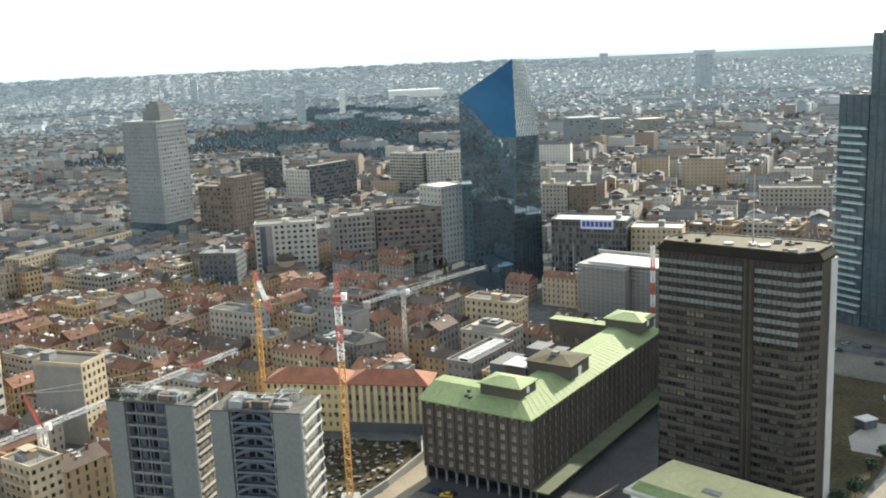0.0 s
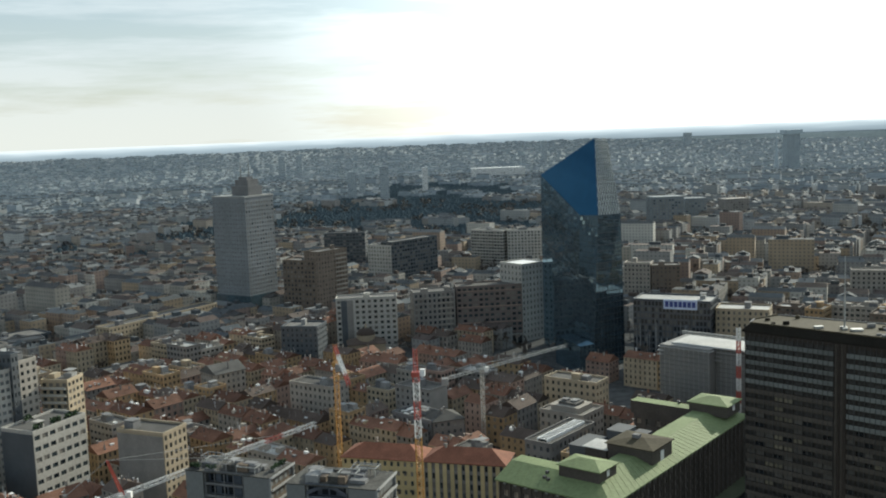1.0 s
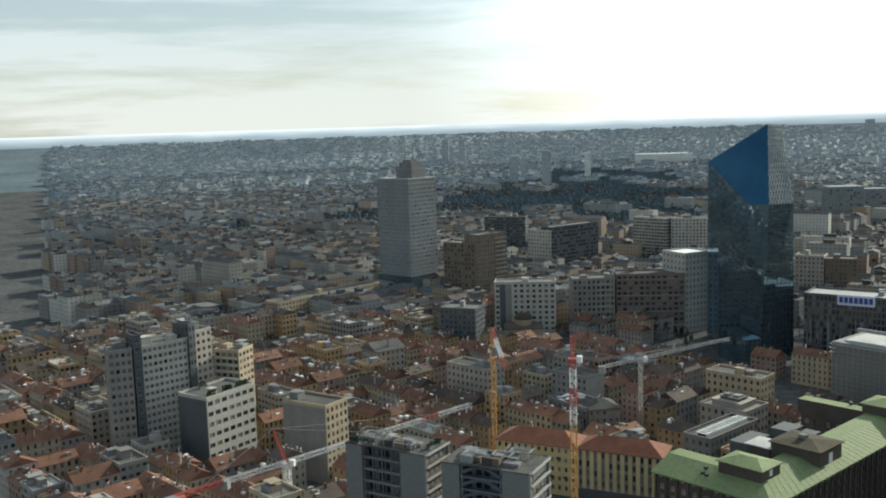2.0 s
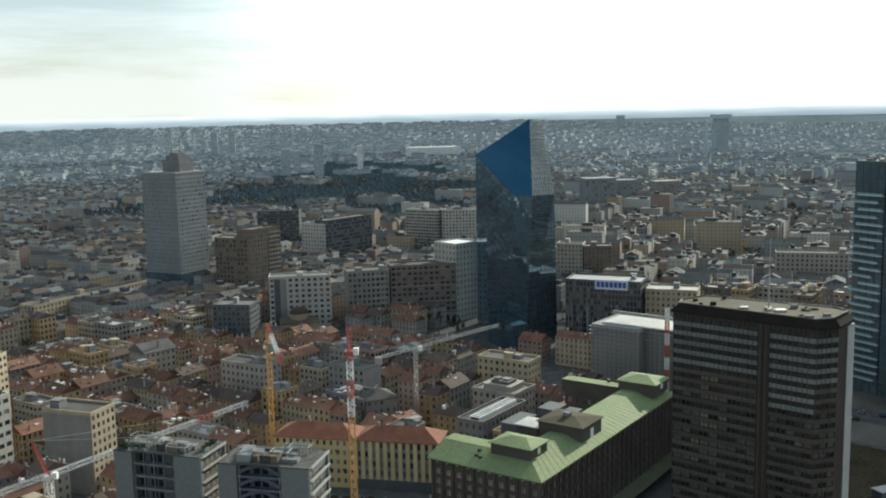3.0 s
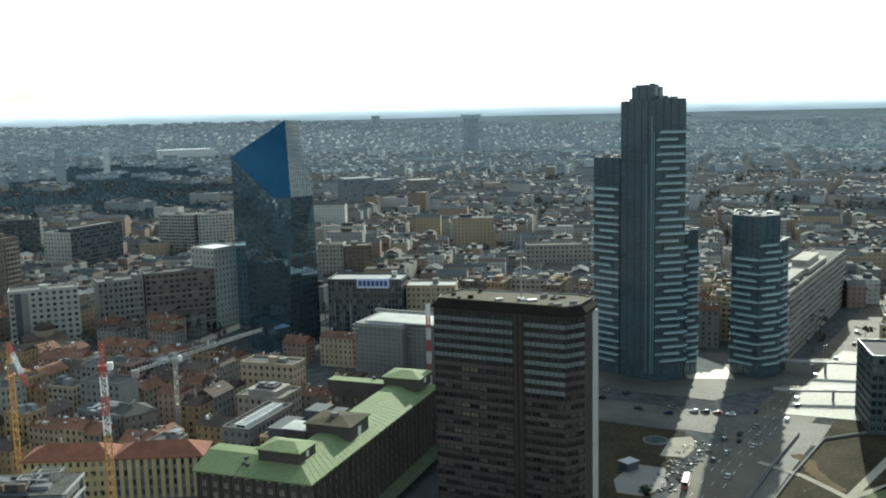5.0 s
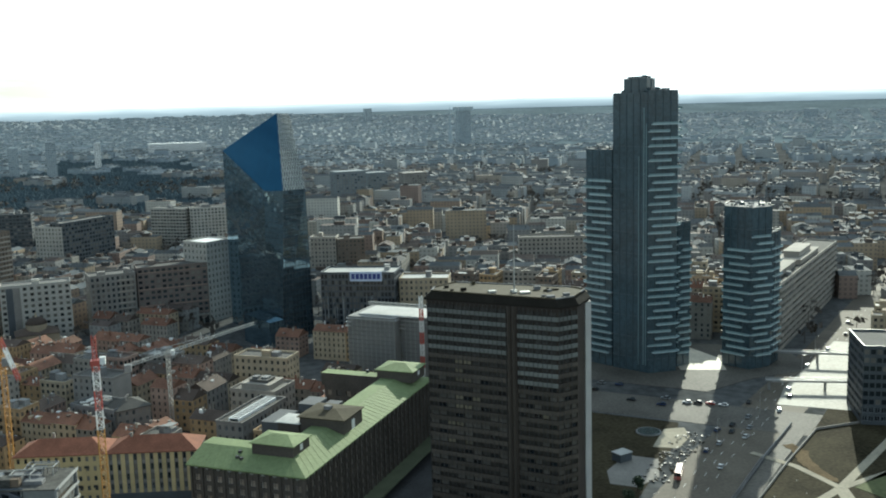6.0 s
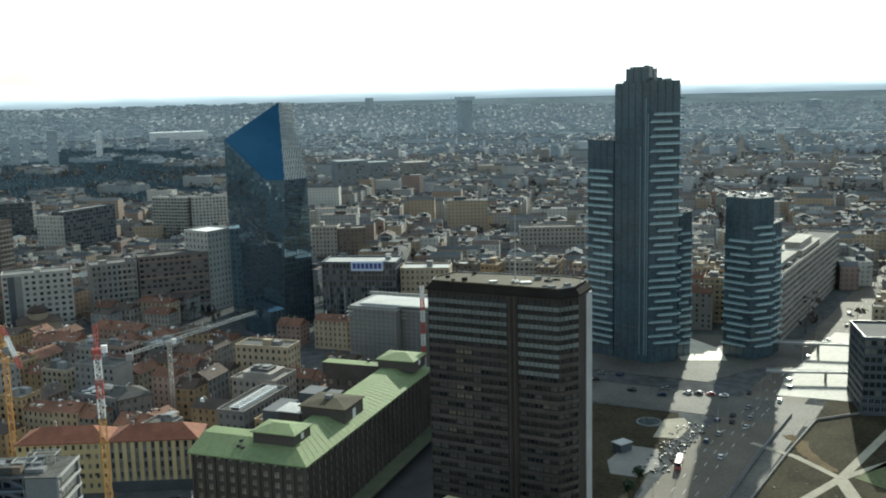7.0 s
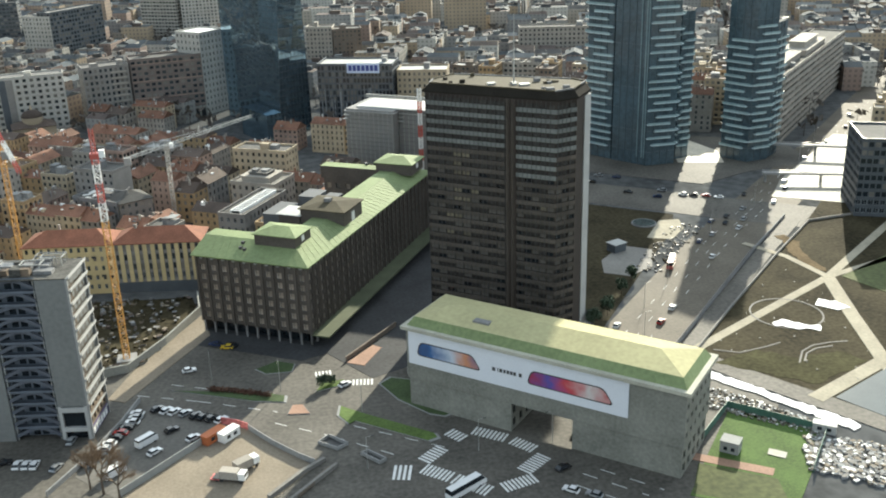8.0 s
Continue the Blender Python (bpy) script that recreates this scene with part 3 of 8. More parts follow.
def green_office():
    w, turn = frame_of((-9, 312), (25, 289))
    d, wing = 110.0, 15.0
    t = thing("office_block", "long brown office block with copper green roof and courtyard", "office building", -9, 312, 0, turn)
    zb, ze = 4.6, 27.2
    floors = 6
    fh = (ze - zb - 1.9) / floors
    rows = [(zb + 0.5 + fh * k + 0.5, zb + 0.5 + fh * k + 2.75) for k in range(floors)]
    wall, panes = Geo(), []
    outline = [(0, 0), (w, 0), (w, d), (0, d), (0, d - wing), (w - wing, d - wing), (w - wing, wing), (0, wing)]
    sides = edges(outline)
    nb = [10, 27, 10, 4, 6, 20, 6, 4]
    for k, (s, u, length) in enumerate(sides):
        facade(wall, s, u, length, zb if k < 4 else 0, ze, spread(length, nb[k], 0.48), rows, 0.5, panes)
    wall.face([(x, y, zb) for x, y in reversed(outline)])
    part("wall", wall, BROWN_PANEL, t)
    set_windows(t, panes, FRAME_GREY, GLASS_BRONZE, False, 230)
    for k, (s, u, length) in enumerate(sides[:2]):
        u3, n3, s3 = Vector((*u, 0)), Vector((u[1], -u[0], 0)), Vector((*s, 0))
        bay = length / nb[k]
        for j in range(nb[k] + 1):
            g = Geo()
            a = s3 + u3 * (bay * j) + n3 * 0.3
            g.beam(a + Vector((0, 0, zb - 0.2)), a + Vector((0, 0, ze + 0.6)), 0.6)
            part("pier", g, BROWN_PANEL, t)
            g = Geo()
            a = s3 + u3 * (bay * (j + 0.5)) + n3 * 0.05
            if j < nb[k]:
                g.beam(a + Vector((0, 0, zb)), a + Vector((0, 0, ze + 0.4)), 0.12)
                part("fin", g, FRAME_DARK, t)
            g = Geo()
            a = s3 + u3 * min(length - 0.3, max(0.3, bay * j)) - n3 * 0.3
            g.beam(a, a + Vector((0, 0, zb)), 0.55)
            part("column", g, CONCRETE_DARK, t)
    g = Geo()
    g.prism([(3, 3), (w - 3, 3), (w - 3, d - 3), (3, d - 3), (3, d - wing + 2), (w - wing + 2, d - wing + 2), (w - wing + 2, wing - 2), (3, wing - 2)], 0, zb)
    part("ground_storey", g, GLASS_DARK, t, "recessed dark glazed ground storey")
    # Roof over three wings: outer slopes rise inward to flat decks round the open court
    g = Geo()
    o, z0, z1, i = 1.3, 28.6, 32.2, 9.0
    for f in ([(-o, -o, z0), (w + o, -o, z0), (w - i, i, z1), (-o, i, z1)], [(w + o, -o, z0), (w + o, d + o, z0), (w - i, d - i, z1), (w - i, i, z1)], [(w + o, d + o, z0), (-o, d + o, z0), (-o, d - i, z1), (w - i, d - i, z1)]):
        g.face(f)
    inner = [(-o, wing, z1), (w - wing, wing, z1), (w - wing, d - wing, z1), (-o, d - wing, z1)]
    g.face([(-o, i, z1), (w - i, i, z1), (w - wing, wing, z1), (-o, wing, z1)])
    g.face([(w - i, i, z1), (w - i, d - i, z1), (w - wing, d - wing, z1), (w - wing, wing, z1)])
    g.face([(w - i, d - i, z1), (-o, d - i, z1), (-o, d - wing, z1), (w - wing, d - wing, z1)])
    for a, b in zip(inner, inner[1:]):
        g.face([(a[0], a[1], 27.0), (b[0], b[1], 27.0), b, a], 1)
    rim = [(-o, -o), (w + o, -o), (w + o, d + o), (-o, d + o)]
    for a, b in zip(rim, rim[1:]):
        g.face([(*a, 28.1), (*b, 28.1), (*b, z0), (*a, z0)])
    for y0, y1, ym in ((-o, wing, i), (d + o, d - wing, d - i)):
        g.face([(-o, y0, 28.1), (-o, y0, z0), (-o, ym, z1), (-o, y1, z1), (-o, y1, 28.1)], 1)
    g.face([(-o, -o, 28.1), (-o, wing, 28.1), (w - wing, wing, 28.1), (w - wing, d - wing, 28.1), (-o, d - wing, 28.1), (-o, d + o, 28.1), (w + o, d + o, 28.1), (w + o, -o, 28.1)], 1)
    part("roof", g, [COPPER, BROWN_PANEL], t, "sloping pale green copper roof")
    for a, b, c, e in ((Vector((-o, -o)), Vector((w + o, -o)), Vector((w - i, i)), Vector((-o, i))), (Vector((w + o, -o)), Vector((w + o, d + o)), Vector((w - i, d - i)), Vector((w - i, i)))):
        n = int((b - a).length / 3.2)
        for j in range(1, n):
            sm = Geo()
            p, q = a.lerp(b, j / n), e.lerp(c, j / n)
            sm.beam((p.x, p.y, z0 + 0.02), (q.x, q.y, z1 + 0.02), 0.07)
            part("seam", sm, COPPER, t)
    # Lower dark wing inside the court
    g = Geo()
    g.box(4, wing + 0.1, 0, w - wing - 0.1, 33, 25.5)
    part("court_wing", g, CONCRETE_DARK, t, "dark lower wing in the court")
    # Brackets below the eave
    for k, (s, u, length) in enumerate(sides[:2]):
        u3, n3, s3 = Vector((*u, 0)), Vector((u[1], -u[0], 0)), Vector((*s, 0))
        for j in range(nb[k]):
            g = Geo()
            a = s3 + u3 * (length / nb[k] * (j + 0.5)) + n3 * 0.2 + Vector((0, 0, 27.5))
            g.beam(a - u3 * 0.5, a + u3 * 0.5, 0.6)
            part("eave_bracket", g, CONCRETE, t)

    def pavilion(x0, y0, x1, y1, z0, h, rise, m, light=True):
        p = Geo()
        p.box(x0, y0, z0, x1, y1, z0 + h)
        body = part("roof_pavilion", p, BROWN_PANEL, t, "dark roof pavilion with hipped sheet roof")
        r = Geo()
        hip_roof(r, x1 - x0, y1 - y0, 0, rise, 0.7)
        r.v = [(x + x0, y + y0, z + z0 + h + 0.31) for x, y, z in r.v]
        part("pavilion_roof", r, m, body)
        if light:
            q = Geo()
            q.box(x1 - 0.1, y0 + (y1 - y0) * 0.42, z0 + h * 0.4, x1 + 0.06, y0 + (y1 - y0) * 0.58, z0 + h * 0.85)
            part("vent", q, WHITE, body)

    pavilion(19.0, 6.5, 34.0, 17.5, 30.6, 4.4, 1.6, COPPER)
    pavilion(21.5, 34.0, 38.5, 49.0, 24.0, 11.0, 1.2, COPPER_DULL)
    pavilion(24.5, 94.0, 40.0, 107.0, 31.0, 4.4, 1.6, COPPER)
    pavilion(13.0, 33.5, 21.3, 42.0, 0.0, 32.5, 0.2, ROOF_PALE, False)
    for x0, y0, x1, y1, h in ((5, 36, 12.5, 50, 31.0), (12, 51, 19, 60, 33.5), (19.5, 52, 24.5, 62, 32.0), (6, 18, 12, 26, 27.5)):
        g = Geo()
        g.box(x0, y0, 0.0, x1, y1, h)
        g.box(x0 - 0.2, y0 - 0.2, h, x1 + 0.2, y1 + 0.2, h + 0.3)
        part("plant_box", g, [ZINC], t, "blue grey sheet metal plant box")
    for x, y in ((14.5, 3.5), (16.2, 3), (14.0, 6), (17, 100), (20, 102), (15, 103.5)):
        g = Geo()
        z = 28.6 + min(1.0, min(y + 1.3, d + 1.3 - y) / 10.3) * 3.6
        g.box(x, y, z - 0.3, x + 1.0, y + 1.0, z + 0.9)
        part("skylight", g, FRAME_DARK, t)
    g = Geo()
    g.box(28, 40, 36.0, 30.5, 42, 37.6)
    part("chimney", g, CONCRETE_DARK, t)
    # Canopy along the long side
    g = Geo()
    g.box(w + 0.1, -0.5, 4.2, w + 6.5, d - 2, 4.7)
    part("canopy", g, CANOPY_GREEN, t, "flat green canopy over the pavement")


def bridge_hall():
    p, q = (47.5, 243.5), (105.0, 186.5)
    w, turn = frame_of(p, q)
    d = 21.0
    t = thing("bridge_building", "pale stone bridge building with green hipped roof over the street", "public building", *p, 0, turn)
    h = 24.4
    wall, panes = Geo(), []
    rows = [(11.5, 13.0), (15.5, 17.0), (19.5, 21.0)]
    facade(wall, (0, 0), (1, 0), w, 9, h, [], [], 0.3)
    facade(wall, (w, 0), (0, 1), d, 9, h, spread(d, 6, 0.4), rows, 0.3, panes)
    facade(wall, (w, d), (-1, 0), w, 9, h, spread(w, 24, 0.4), rows, 0.3, panes)
    facade(wall, (0, d), (0, -1), d, 9, h, spread(d, 6, 0.4), rows, 0.3, panes)
    wall.face([(0, 0, 9), (0, d, 9), (w, d, 9), (w, 0, 9)])
    part("wall", wall, HALL_STONE, t)
    for x0, x1 in ((0.4, 33.0), (51.0, w - 0.4)):
        g, pn = Geo(), []
        low = [(1.0, 3.6), (5.0, 7.4)]
        for s, u, length in edges([(x0, 0.4), (x1, 0.4), (x1, d - 0.4), (x0, d - 0.4)]):
            facade(g, s, u, length, 0, 9, spread(length, max(2, round(length / 4)), 0.5) if u[1] else [], low, 0.4, pn)
        part("base_storey", g, HALL_STONE, t, "stone lower storeys with dark windows")
        panes += pn
    set_windows(t, panes, FRAME_DARK, GLASS_DARK, False, 260)
    g = Geo()
    g.prism([(-1.2, -1.2), (w + 1.2, -1.2), (w + 1.2, d + 1.2), (-1.2, d + 1.2)], h, h + 1.0, 0, 0, True)
    part("cornice", g, PALE_STONE, t, "projecting pale stone cornice")
    g = Geo()
    a, b = [(0.2, 0.2), (w - 0.2, 0.2), (w - 0.2, d - 0.2), (0.2, d - 0.2)], [(1.8, 1.8), (w - 1.8, 1.8), (w - 1.8, d - 1.8), (1.8, d - 1.8)]
    r0, r1 = (d / 2, d / 2, h + 5.4), (w - d / 2, d / 2, h + 5.4)
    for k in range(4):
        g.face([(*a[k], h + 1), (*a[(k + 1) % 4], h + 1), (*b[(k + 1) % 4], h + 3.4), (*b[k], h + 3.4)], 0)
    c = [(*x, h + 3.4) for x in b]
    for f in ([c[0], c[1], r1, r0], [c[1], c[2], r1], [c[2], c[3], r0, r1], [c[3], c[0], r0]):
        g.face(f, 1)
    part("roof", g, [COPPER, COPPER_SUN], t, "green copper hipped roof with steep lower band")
    g = Geo()
    g.box(19, 4.6, h + 3.9, 24, 8.6, h + 4.55)
    part("roof_hatch", g, CONCRETE_DARK, t)
    for j in range(46):
        g = Geo()
        g.box(1.2 + j * 1.45, -0.55, h - 0.25, 1.75 + j * 1.45, -0.02, h - 0.02)
        part("banner_clamp", g, FRAME_DARK, t)
    # Poster hung on the front: two slanted coloured panels on white
    bn = tagged(thing("banner", "white advertising banner with two slanted coloured panels", "banner"), "")
    bn.matrix_basis = t.matrix_basis.copy()
    g = Geo()
    g.box(0.8, -0.30, 13.9, 66.3, -0.20, 24.0)
    part("sheet", g, BANNER_WHITE, bn)

    def slanted(corners, m):
        """A slanted panel with rounded corners: a dark rim and the picture on it."""
        for inset, y, mt, nm in ((0.0, -0.33, FRAME_DARK, "panel_rim"), (0.32, -0.36, m, "panel_picture")):
            cx, cz = sum(a for a, _ in corners) / 4, sum(b for _, b in corners) / 4
            quad = [Vector((cx + (a - cx) * (1 - inset / 10), cz + (b - cz) * (1 - inset / 2.1))) for a, b in corners]
            pts = []
            for k in range(4):
                p, q, r = quad[k - 1], quad[k], quad[(k + 1) % 4]
                a, b = q + (p - q).normalized() * 1.5, q + (r - q).normalized() * 1.5
                for u in (0.0, 0.25, 0.5, 0.75, 1.0):
                    v = a.lerp(q, u).lerp(q.lerp(b, u), u)
                    pts.append((v.x, y, v.y))
            g2 = Geo()
            g2.face(pts)
            part(nm, g2, mt, bn)

    slanted([(3.4, 16.9), (24.3, 16.8), (21.4, 21.2), (4.6, 21.3)], POSTER_BLUE)
    slanted([(37.9, 16.6), (62.6, 16.3), (59.6, 20.9), (39.2, 20.9)], POSTER_RED)
    for x0, x1 in ((27.6, 28.6), (29.2, 29.5), (29.8, 30.7), (31.0, 31.7), (32.0, 32.8), (33.0, 33.8), (34.0, 34.8), (35.6, 36.5)):
        g = Geo()
        g.face([(x0, -0.33, 18.0), (x1, -0.33, 18.0), (x1, -0.33, 19.1), (x0, -0.33, 19.1)])
        part("mark", g, FRAME_DARK, bn)


def slab_tower(p, q, depth, h, label, clutter):
    """A concrete slab with blind end panels, an open stair bay and balconied flank."""
    w, turn = frame_of(p, q)
    t = thing("apartment_tower", label, "apartment tower", *p, 0, turn, "twin concrete towers")
    fl = 13
    fh = h / fl
    a, b = w * 0.21, w * 0.70
    for x0, x1 in ((0, a), (b, w)):
        g = Geo()
        g.box(x0, 0, 10.5 if x0 else 0, x1, depth, h, 0)
        part("blind_panel", g, SLAB_PANEL, t, "plain grey concrete panel wall")
    g = Geo()
    g.box(b + 0.4, 0.8, 0, w - 0.4, depth - 0.5, 10.5)
    part("base", g, GLASS_DARK, t)
    for x0, z0, x1, z1 in ((b, 0, b + 0.9, 10.4), (w - 0.9, 0, w, 10.4), (b + 0.9, 8.6, w - 0.9, 10.0), (b + 0.9, 2.6, w - 0.9, 3.8)):
        g = Geo()
        g.box(x0, -0.25, z0, x1, 0.7, z1)
        part("base_frame", g, PALE_CONCRETE, t, "pale stone frame of the base storeys")
    g = Geo()
    g.box(w - 0.3, 0.8, 0.4, w + 0.25, depth - 0.4, 3.4)
    shop = part("shop_front", g, POSTER_PURPLE, t, "dark purple shop hoarding")
    for k in range(6):
        g = Geo()
        g.box(w + 0.26, 1.4 + k * (depth - 2.4) / 6, 0.8, w + 0.30, 1.4 + k * (depth - 2.4) / 6 + 1.5, 3.0)
        part("poster", g, WHITE, shop)
    g = Geo()
    g.box(a, 3.0, 0, b, depth, h - 1)
    part("core_wall", g, CONCRETE_BLUE, t)
    for k in range(fl):
        z = k * fh
        g = Geo()
        g.box(a + 0.1, 0.6, z + fh - 0.25, b - 0.1, 3.0, z + fh)
        g.box(a + 0.1, 0.5, z + fh, b - 0.1, 0.6, z + fh + 0.55)
        part("gallery", g, CONCRETE_BLUE if clutter == 1 else CONCRETE_DARK, t)
        m = (a + b) / 2
        if clutter == 1:
            g = Geo()
            n = 14  # winding parapet of the stair, rising across the bay
            wave = [(a + 0.4 + (b - a - 0.8) * s / n, 0.55 - 0.5 * math.cos(s / n * math.tau)) for s in range(n + 1)]
            for (xa, ya), (xb, yb), s in zip(wave, wave[1:], range(n)):
                za = z + fh * (0.25 + 0.5 * math.sin(s / n * math.pi))
                zb = z + fh * (0.25 + 0.5 * math.sin((s + 1) / n * math.pi))
                g.face([(xa, ya, za), (xb, yb, zb), (xb, yb, zb + 1.0), (xa, ya, za + 1.0)])
                g.face([(xa, ya, za + 1.0), (xb, yb, zb + 1.0), (xb, yb + 0.8, zb + 1.0), (xa, ya + 0.8, za + 1.0)])
                g.face([(xa, ya + 0.8, za), (xb, yb + 0.8, zb), (xb, yb, zb), (xa, ya, za)])
            part("stair_parapet", g, STAIR_BLUE, t, "winding blue grey stair parapet")
        for j, x in enumerate((a + 0.7, m - 2.6, m - 0.2, b - 2.6)):
            g = Geo()
            g.box(x, 2.9, z + 0.3, x + 1.8, 3.05, z + 2.9)
            part("window", g, GLASS_DARK, t)
    for x in ((a + 0.5, b - 0.7) if clutter == 1 else (a + 0.5, a + 3.6, (a + b) / 2, b - 3.8, b - 0.7)):
        g = Geo()
        g.box(x, 0.35, 0, x + 0.22, 0.62, h)
        part("upright", g, PANEL_GREY if clutter == 1 else CONCRETE_DARK, t)
    # Balconied flank on the right side
    g, panes = Geo(), []
    facade(g, (w, 0.3), (0, 1), depth - 0.6, 3.0, h, spread(depth - 0.6, 5, 0.55), [(3.0 + (h - 3) / 12 * k + 1.0, 3.0 + (h - 3) / 12 * k + 2.7) for k in range(12)], 1.2, panes)
    part("flank_wall", g, BALCONY_BROWN, t, "brown balconied flank")
    set_windows(t, panes, FRAME_GREY, GLASS, True)
    for k in range(13):
        g = Geo()
        z = 3.0 + (h - 3) / 12 * k
        g.box(w - 0.2, 0.1, z - 0.1, w + 0.5, depth - 0.1, z + 0.14)
        part("floor_slab", g, PANEL_GREY, t)
        if k > 1:
            g = Geo()
            g.box(w + 0.95, 0.3, z + 0.1, w + 1.05, depth - 0.3, z + 0.75)
            g.box(w + 0.45, 0.3, z - 0.08, w + 1.0, depth - 0.3, z + 0.12)
            part("balcony_rail", g, PALE_CONCRETE, t, "pale balcony parapet")
    for y in (0.0, depth - 0.35):
        g = Geo()
        g.box(w, y, 0, w + 0.55, y + 0.35, h)
        part("flank_fin", g, CONCRETE, t)
    # Roof with cabins, terrace frames and planting boxes
    g = Geo()
    g.box(-0.15, -0.15, h, w + 0.15, depth + 0.15, h + 0.3)
    part("roof", g, ROOF_TAR, t)
    rng = random.Random(int(w * 10 + clutter))
    for k in range(13):
        x, y = rng.uniform(0.5, w - 6), rng.uniform(1, depth - 4)
        g = Geo()
        g.box(x, y, h + 0.3, x + rng.uniform(2, 5), y + rng.uniform(1.5, 3.5), h + rng.uniform(1.2, 2.8))
        part("roof_cabin", g, rng.choice([CONCRETE, CONCRETE_DARK, ROOF_TAR, BALCONY_BROWN]), t)
    if clutter == 2:
        for k in range(6):
            x, y = (rng.uniform(0.5, w - 4), 0.8) if k < 3 else (w - 2.2, rng.uniform(0.5, depth - 4))
            g = Geo()
            g.box(x, y, h + 0.3, x + (3.4 if k < 3 else 1.4), y + (1.2 if k < 3 else 3.4), h + 0.9)
            box = part("planter", g, CONCRETE_DARK, t)
            g = Geo()
            for _ in range(60):
                c = Vector((x + rng.uniform(0, 3.4 if k < 3 else 1.4), y + rng.uniform(0, 1.2 if k < 3 else 3.4), h + 0.9 + rng.uniform(0, 1.1)))
                e1, e2 = Vector((rng.uniform(-1, 1), rng.uniform(-1, 1), rng.uniform(-1, 1))).normalized() * 0.35, Vector((rng.uniform(-1, 1), rng.uniform(-1, 1), rng.uniform(-1, 1))).normalized() * 0.3
                g.face([c - e1, c + e2, c + e1, c - e2])
            part("shrub", g, ROOF_SHRUB, box, "green roof terrace planting")
    for k in range(4):
        x, y = rng.uniform(0.5, w - 8), rng.uniform(0.5, depth - 3)
        g = Geo()
        z = h + rng.uniform(2.2, 3.0)
        lx, ly = rng.uniform(5, 8), rng.uniform(2, 4)
        for c in ((x, y), (x + lx, y), (x, y + ly), (x + lx, y + ly)):
            g.beam((*c, h + 0.3), (*c, z), 0.18)
        for c in ((x, y, x + lx, y), (x, y + ly, x + lx, y + ly), (x, y, x, y + ly), (x + lx, y, x + lx, y + ly)):
            g.beam((c[0], c[1], z), (c[2], c[3], z), 0.25)
        part("terrace_frame", g, PANEL_GREY if k % 2 else CONCRETE_DARK, t)
    return t


def diamond_tower():
    o = (41.0, 571.0)
    t = thing("glass_tower", "faceted dark blue glass skyscraper with slanted top", "skyscraper", *o)
    base = {"A": (14.3, 647), "B": (41.3, 571.3), "C": (62.0, 589.3), "D": (48, 672)}

    def back(x, y, z, k):
        return (x * k - o[0], y * k - o[1], 143 + (z - 143) * k)

    P = {k: (x - o[0], y - o[1], 0) for k, (x, y) in base.items()}
    P["Bm"], P["Cm"] = back(45.9, 571.0, 92.6, 1.0), back(60.6, 589.4, 91.6, 1.0)
    P["S"], P["T"], P["U"] = back(14.6, 646.9, 114, 1.0), back(44.6, 571.1, 137.6, 1.045), back(53.6, 590, 136.8, 1.03)
    P["Am"] = P["S"]
    P["K"] = tuple(Vector(P["S"]).lerp(Vector(P["Bm"]), 0.70) - (Vector(P["T"]) - Vector(P["Bm"])) * 0.17)
    P["Dm"], P["V"] = (7.0, 100.0, 96.0), (4.0, 92.0, 120.0)
    faces = {
        "right_lower": ["B", "C", "Cm", "Bm"], "front_upper": ["S", "K", "Bm", "T"],
        "right_upper": ["Bm", "Cm", "U", "T"], "back_right": ["C", "D", "Dm", "Cm"], "back_left": ["D", "A", "S", "Dm"], "back_upper": ["Dm", "S", "V"],
        "back_side": ["Cm", "Dm", "V", "U"], "top": ["S", "T", "U", "V"],
    }
    for nm, ks in faces.items():
        g = Geo()
        g.face([P[k] for k in ks])
        m = {"right_lower": DIAMOND_DARK, "right_upper": DIAMOND_RIB}.get(nm, DIAMOND_BLUE)
        part("glass_facet", g, m, t)
    # Front below the fold: rows of mirror panes, none quite in line with the next
    rng = random.Random(31)
    a, b, k3, am, bm = (Vector(P[q]) for q in ("A", "B", "K", "Am", "Bm"))
    n = (b - a).cross(am - a).normalized()
    cols, storeys, single, rest = 20, 29, 0, Geo()

    def top(u):
        """The fold's height at u along the front."""
        return am.lerp(k3, u / 0.70) if u < 0.70 else k3.lerp(bm, (u - 0.70) / 0.30)

    def spot(u, v):
        return a.lerp(b, u).lerp(top(u), v)

    for i in range(cols):
        for j in range(storeys):
            q = [spot((i + x) / cols, (j + y) / storeys) for x, y in ((0.02, 0.02), (0.98, 0.02), (0.98, 0.98), (0.02, 0.98))]
            d1, d2 = rng.gauss(0, 0.007), rng.gauss(0, 0.01)
            q = [p + n * (e1 * d1 + e2 * d2 + 0.03) for p, e1, e2 in zip(q, (-1, 1, 1, -1), (-1, -1, 1, 1))]
            if j > 8 and single < 300:
                g = Geo()
                g.face(q)
                part("glass_pane", g, DIAMOND_DARK, t)
                single += 1
            else:
                rest.face(q)
    part("glass_pane", rest, DIAMOND_DARK, t, kind="stuff")
    g = Geo()
    for ks in (["A", "B", "Bm", "K"], ["A", "K", "Am"]):
        g.face([Vector(P[k]) - n * 0.12 for k in ks])
    part("backing", g, FRAME_DARK, t)
    # Storey lines and mullions, proud of the glass
    a, b, c, d = (Vector(P[k]) for k in ("B", "C", "Cm", "Bm"))
    n = (b - a).cross(d - a).normalized() * 0.05
    for k in range(1, 26):
        g = Geo()
        g.beam(a.lerp(d, k / 26) + n, b.lerp(c, k / 26) + n, 0.2)
        part("storey_rail", g, FRAME_DARK, t)
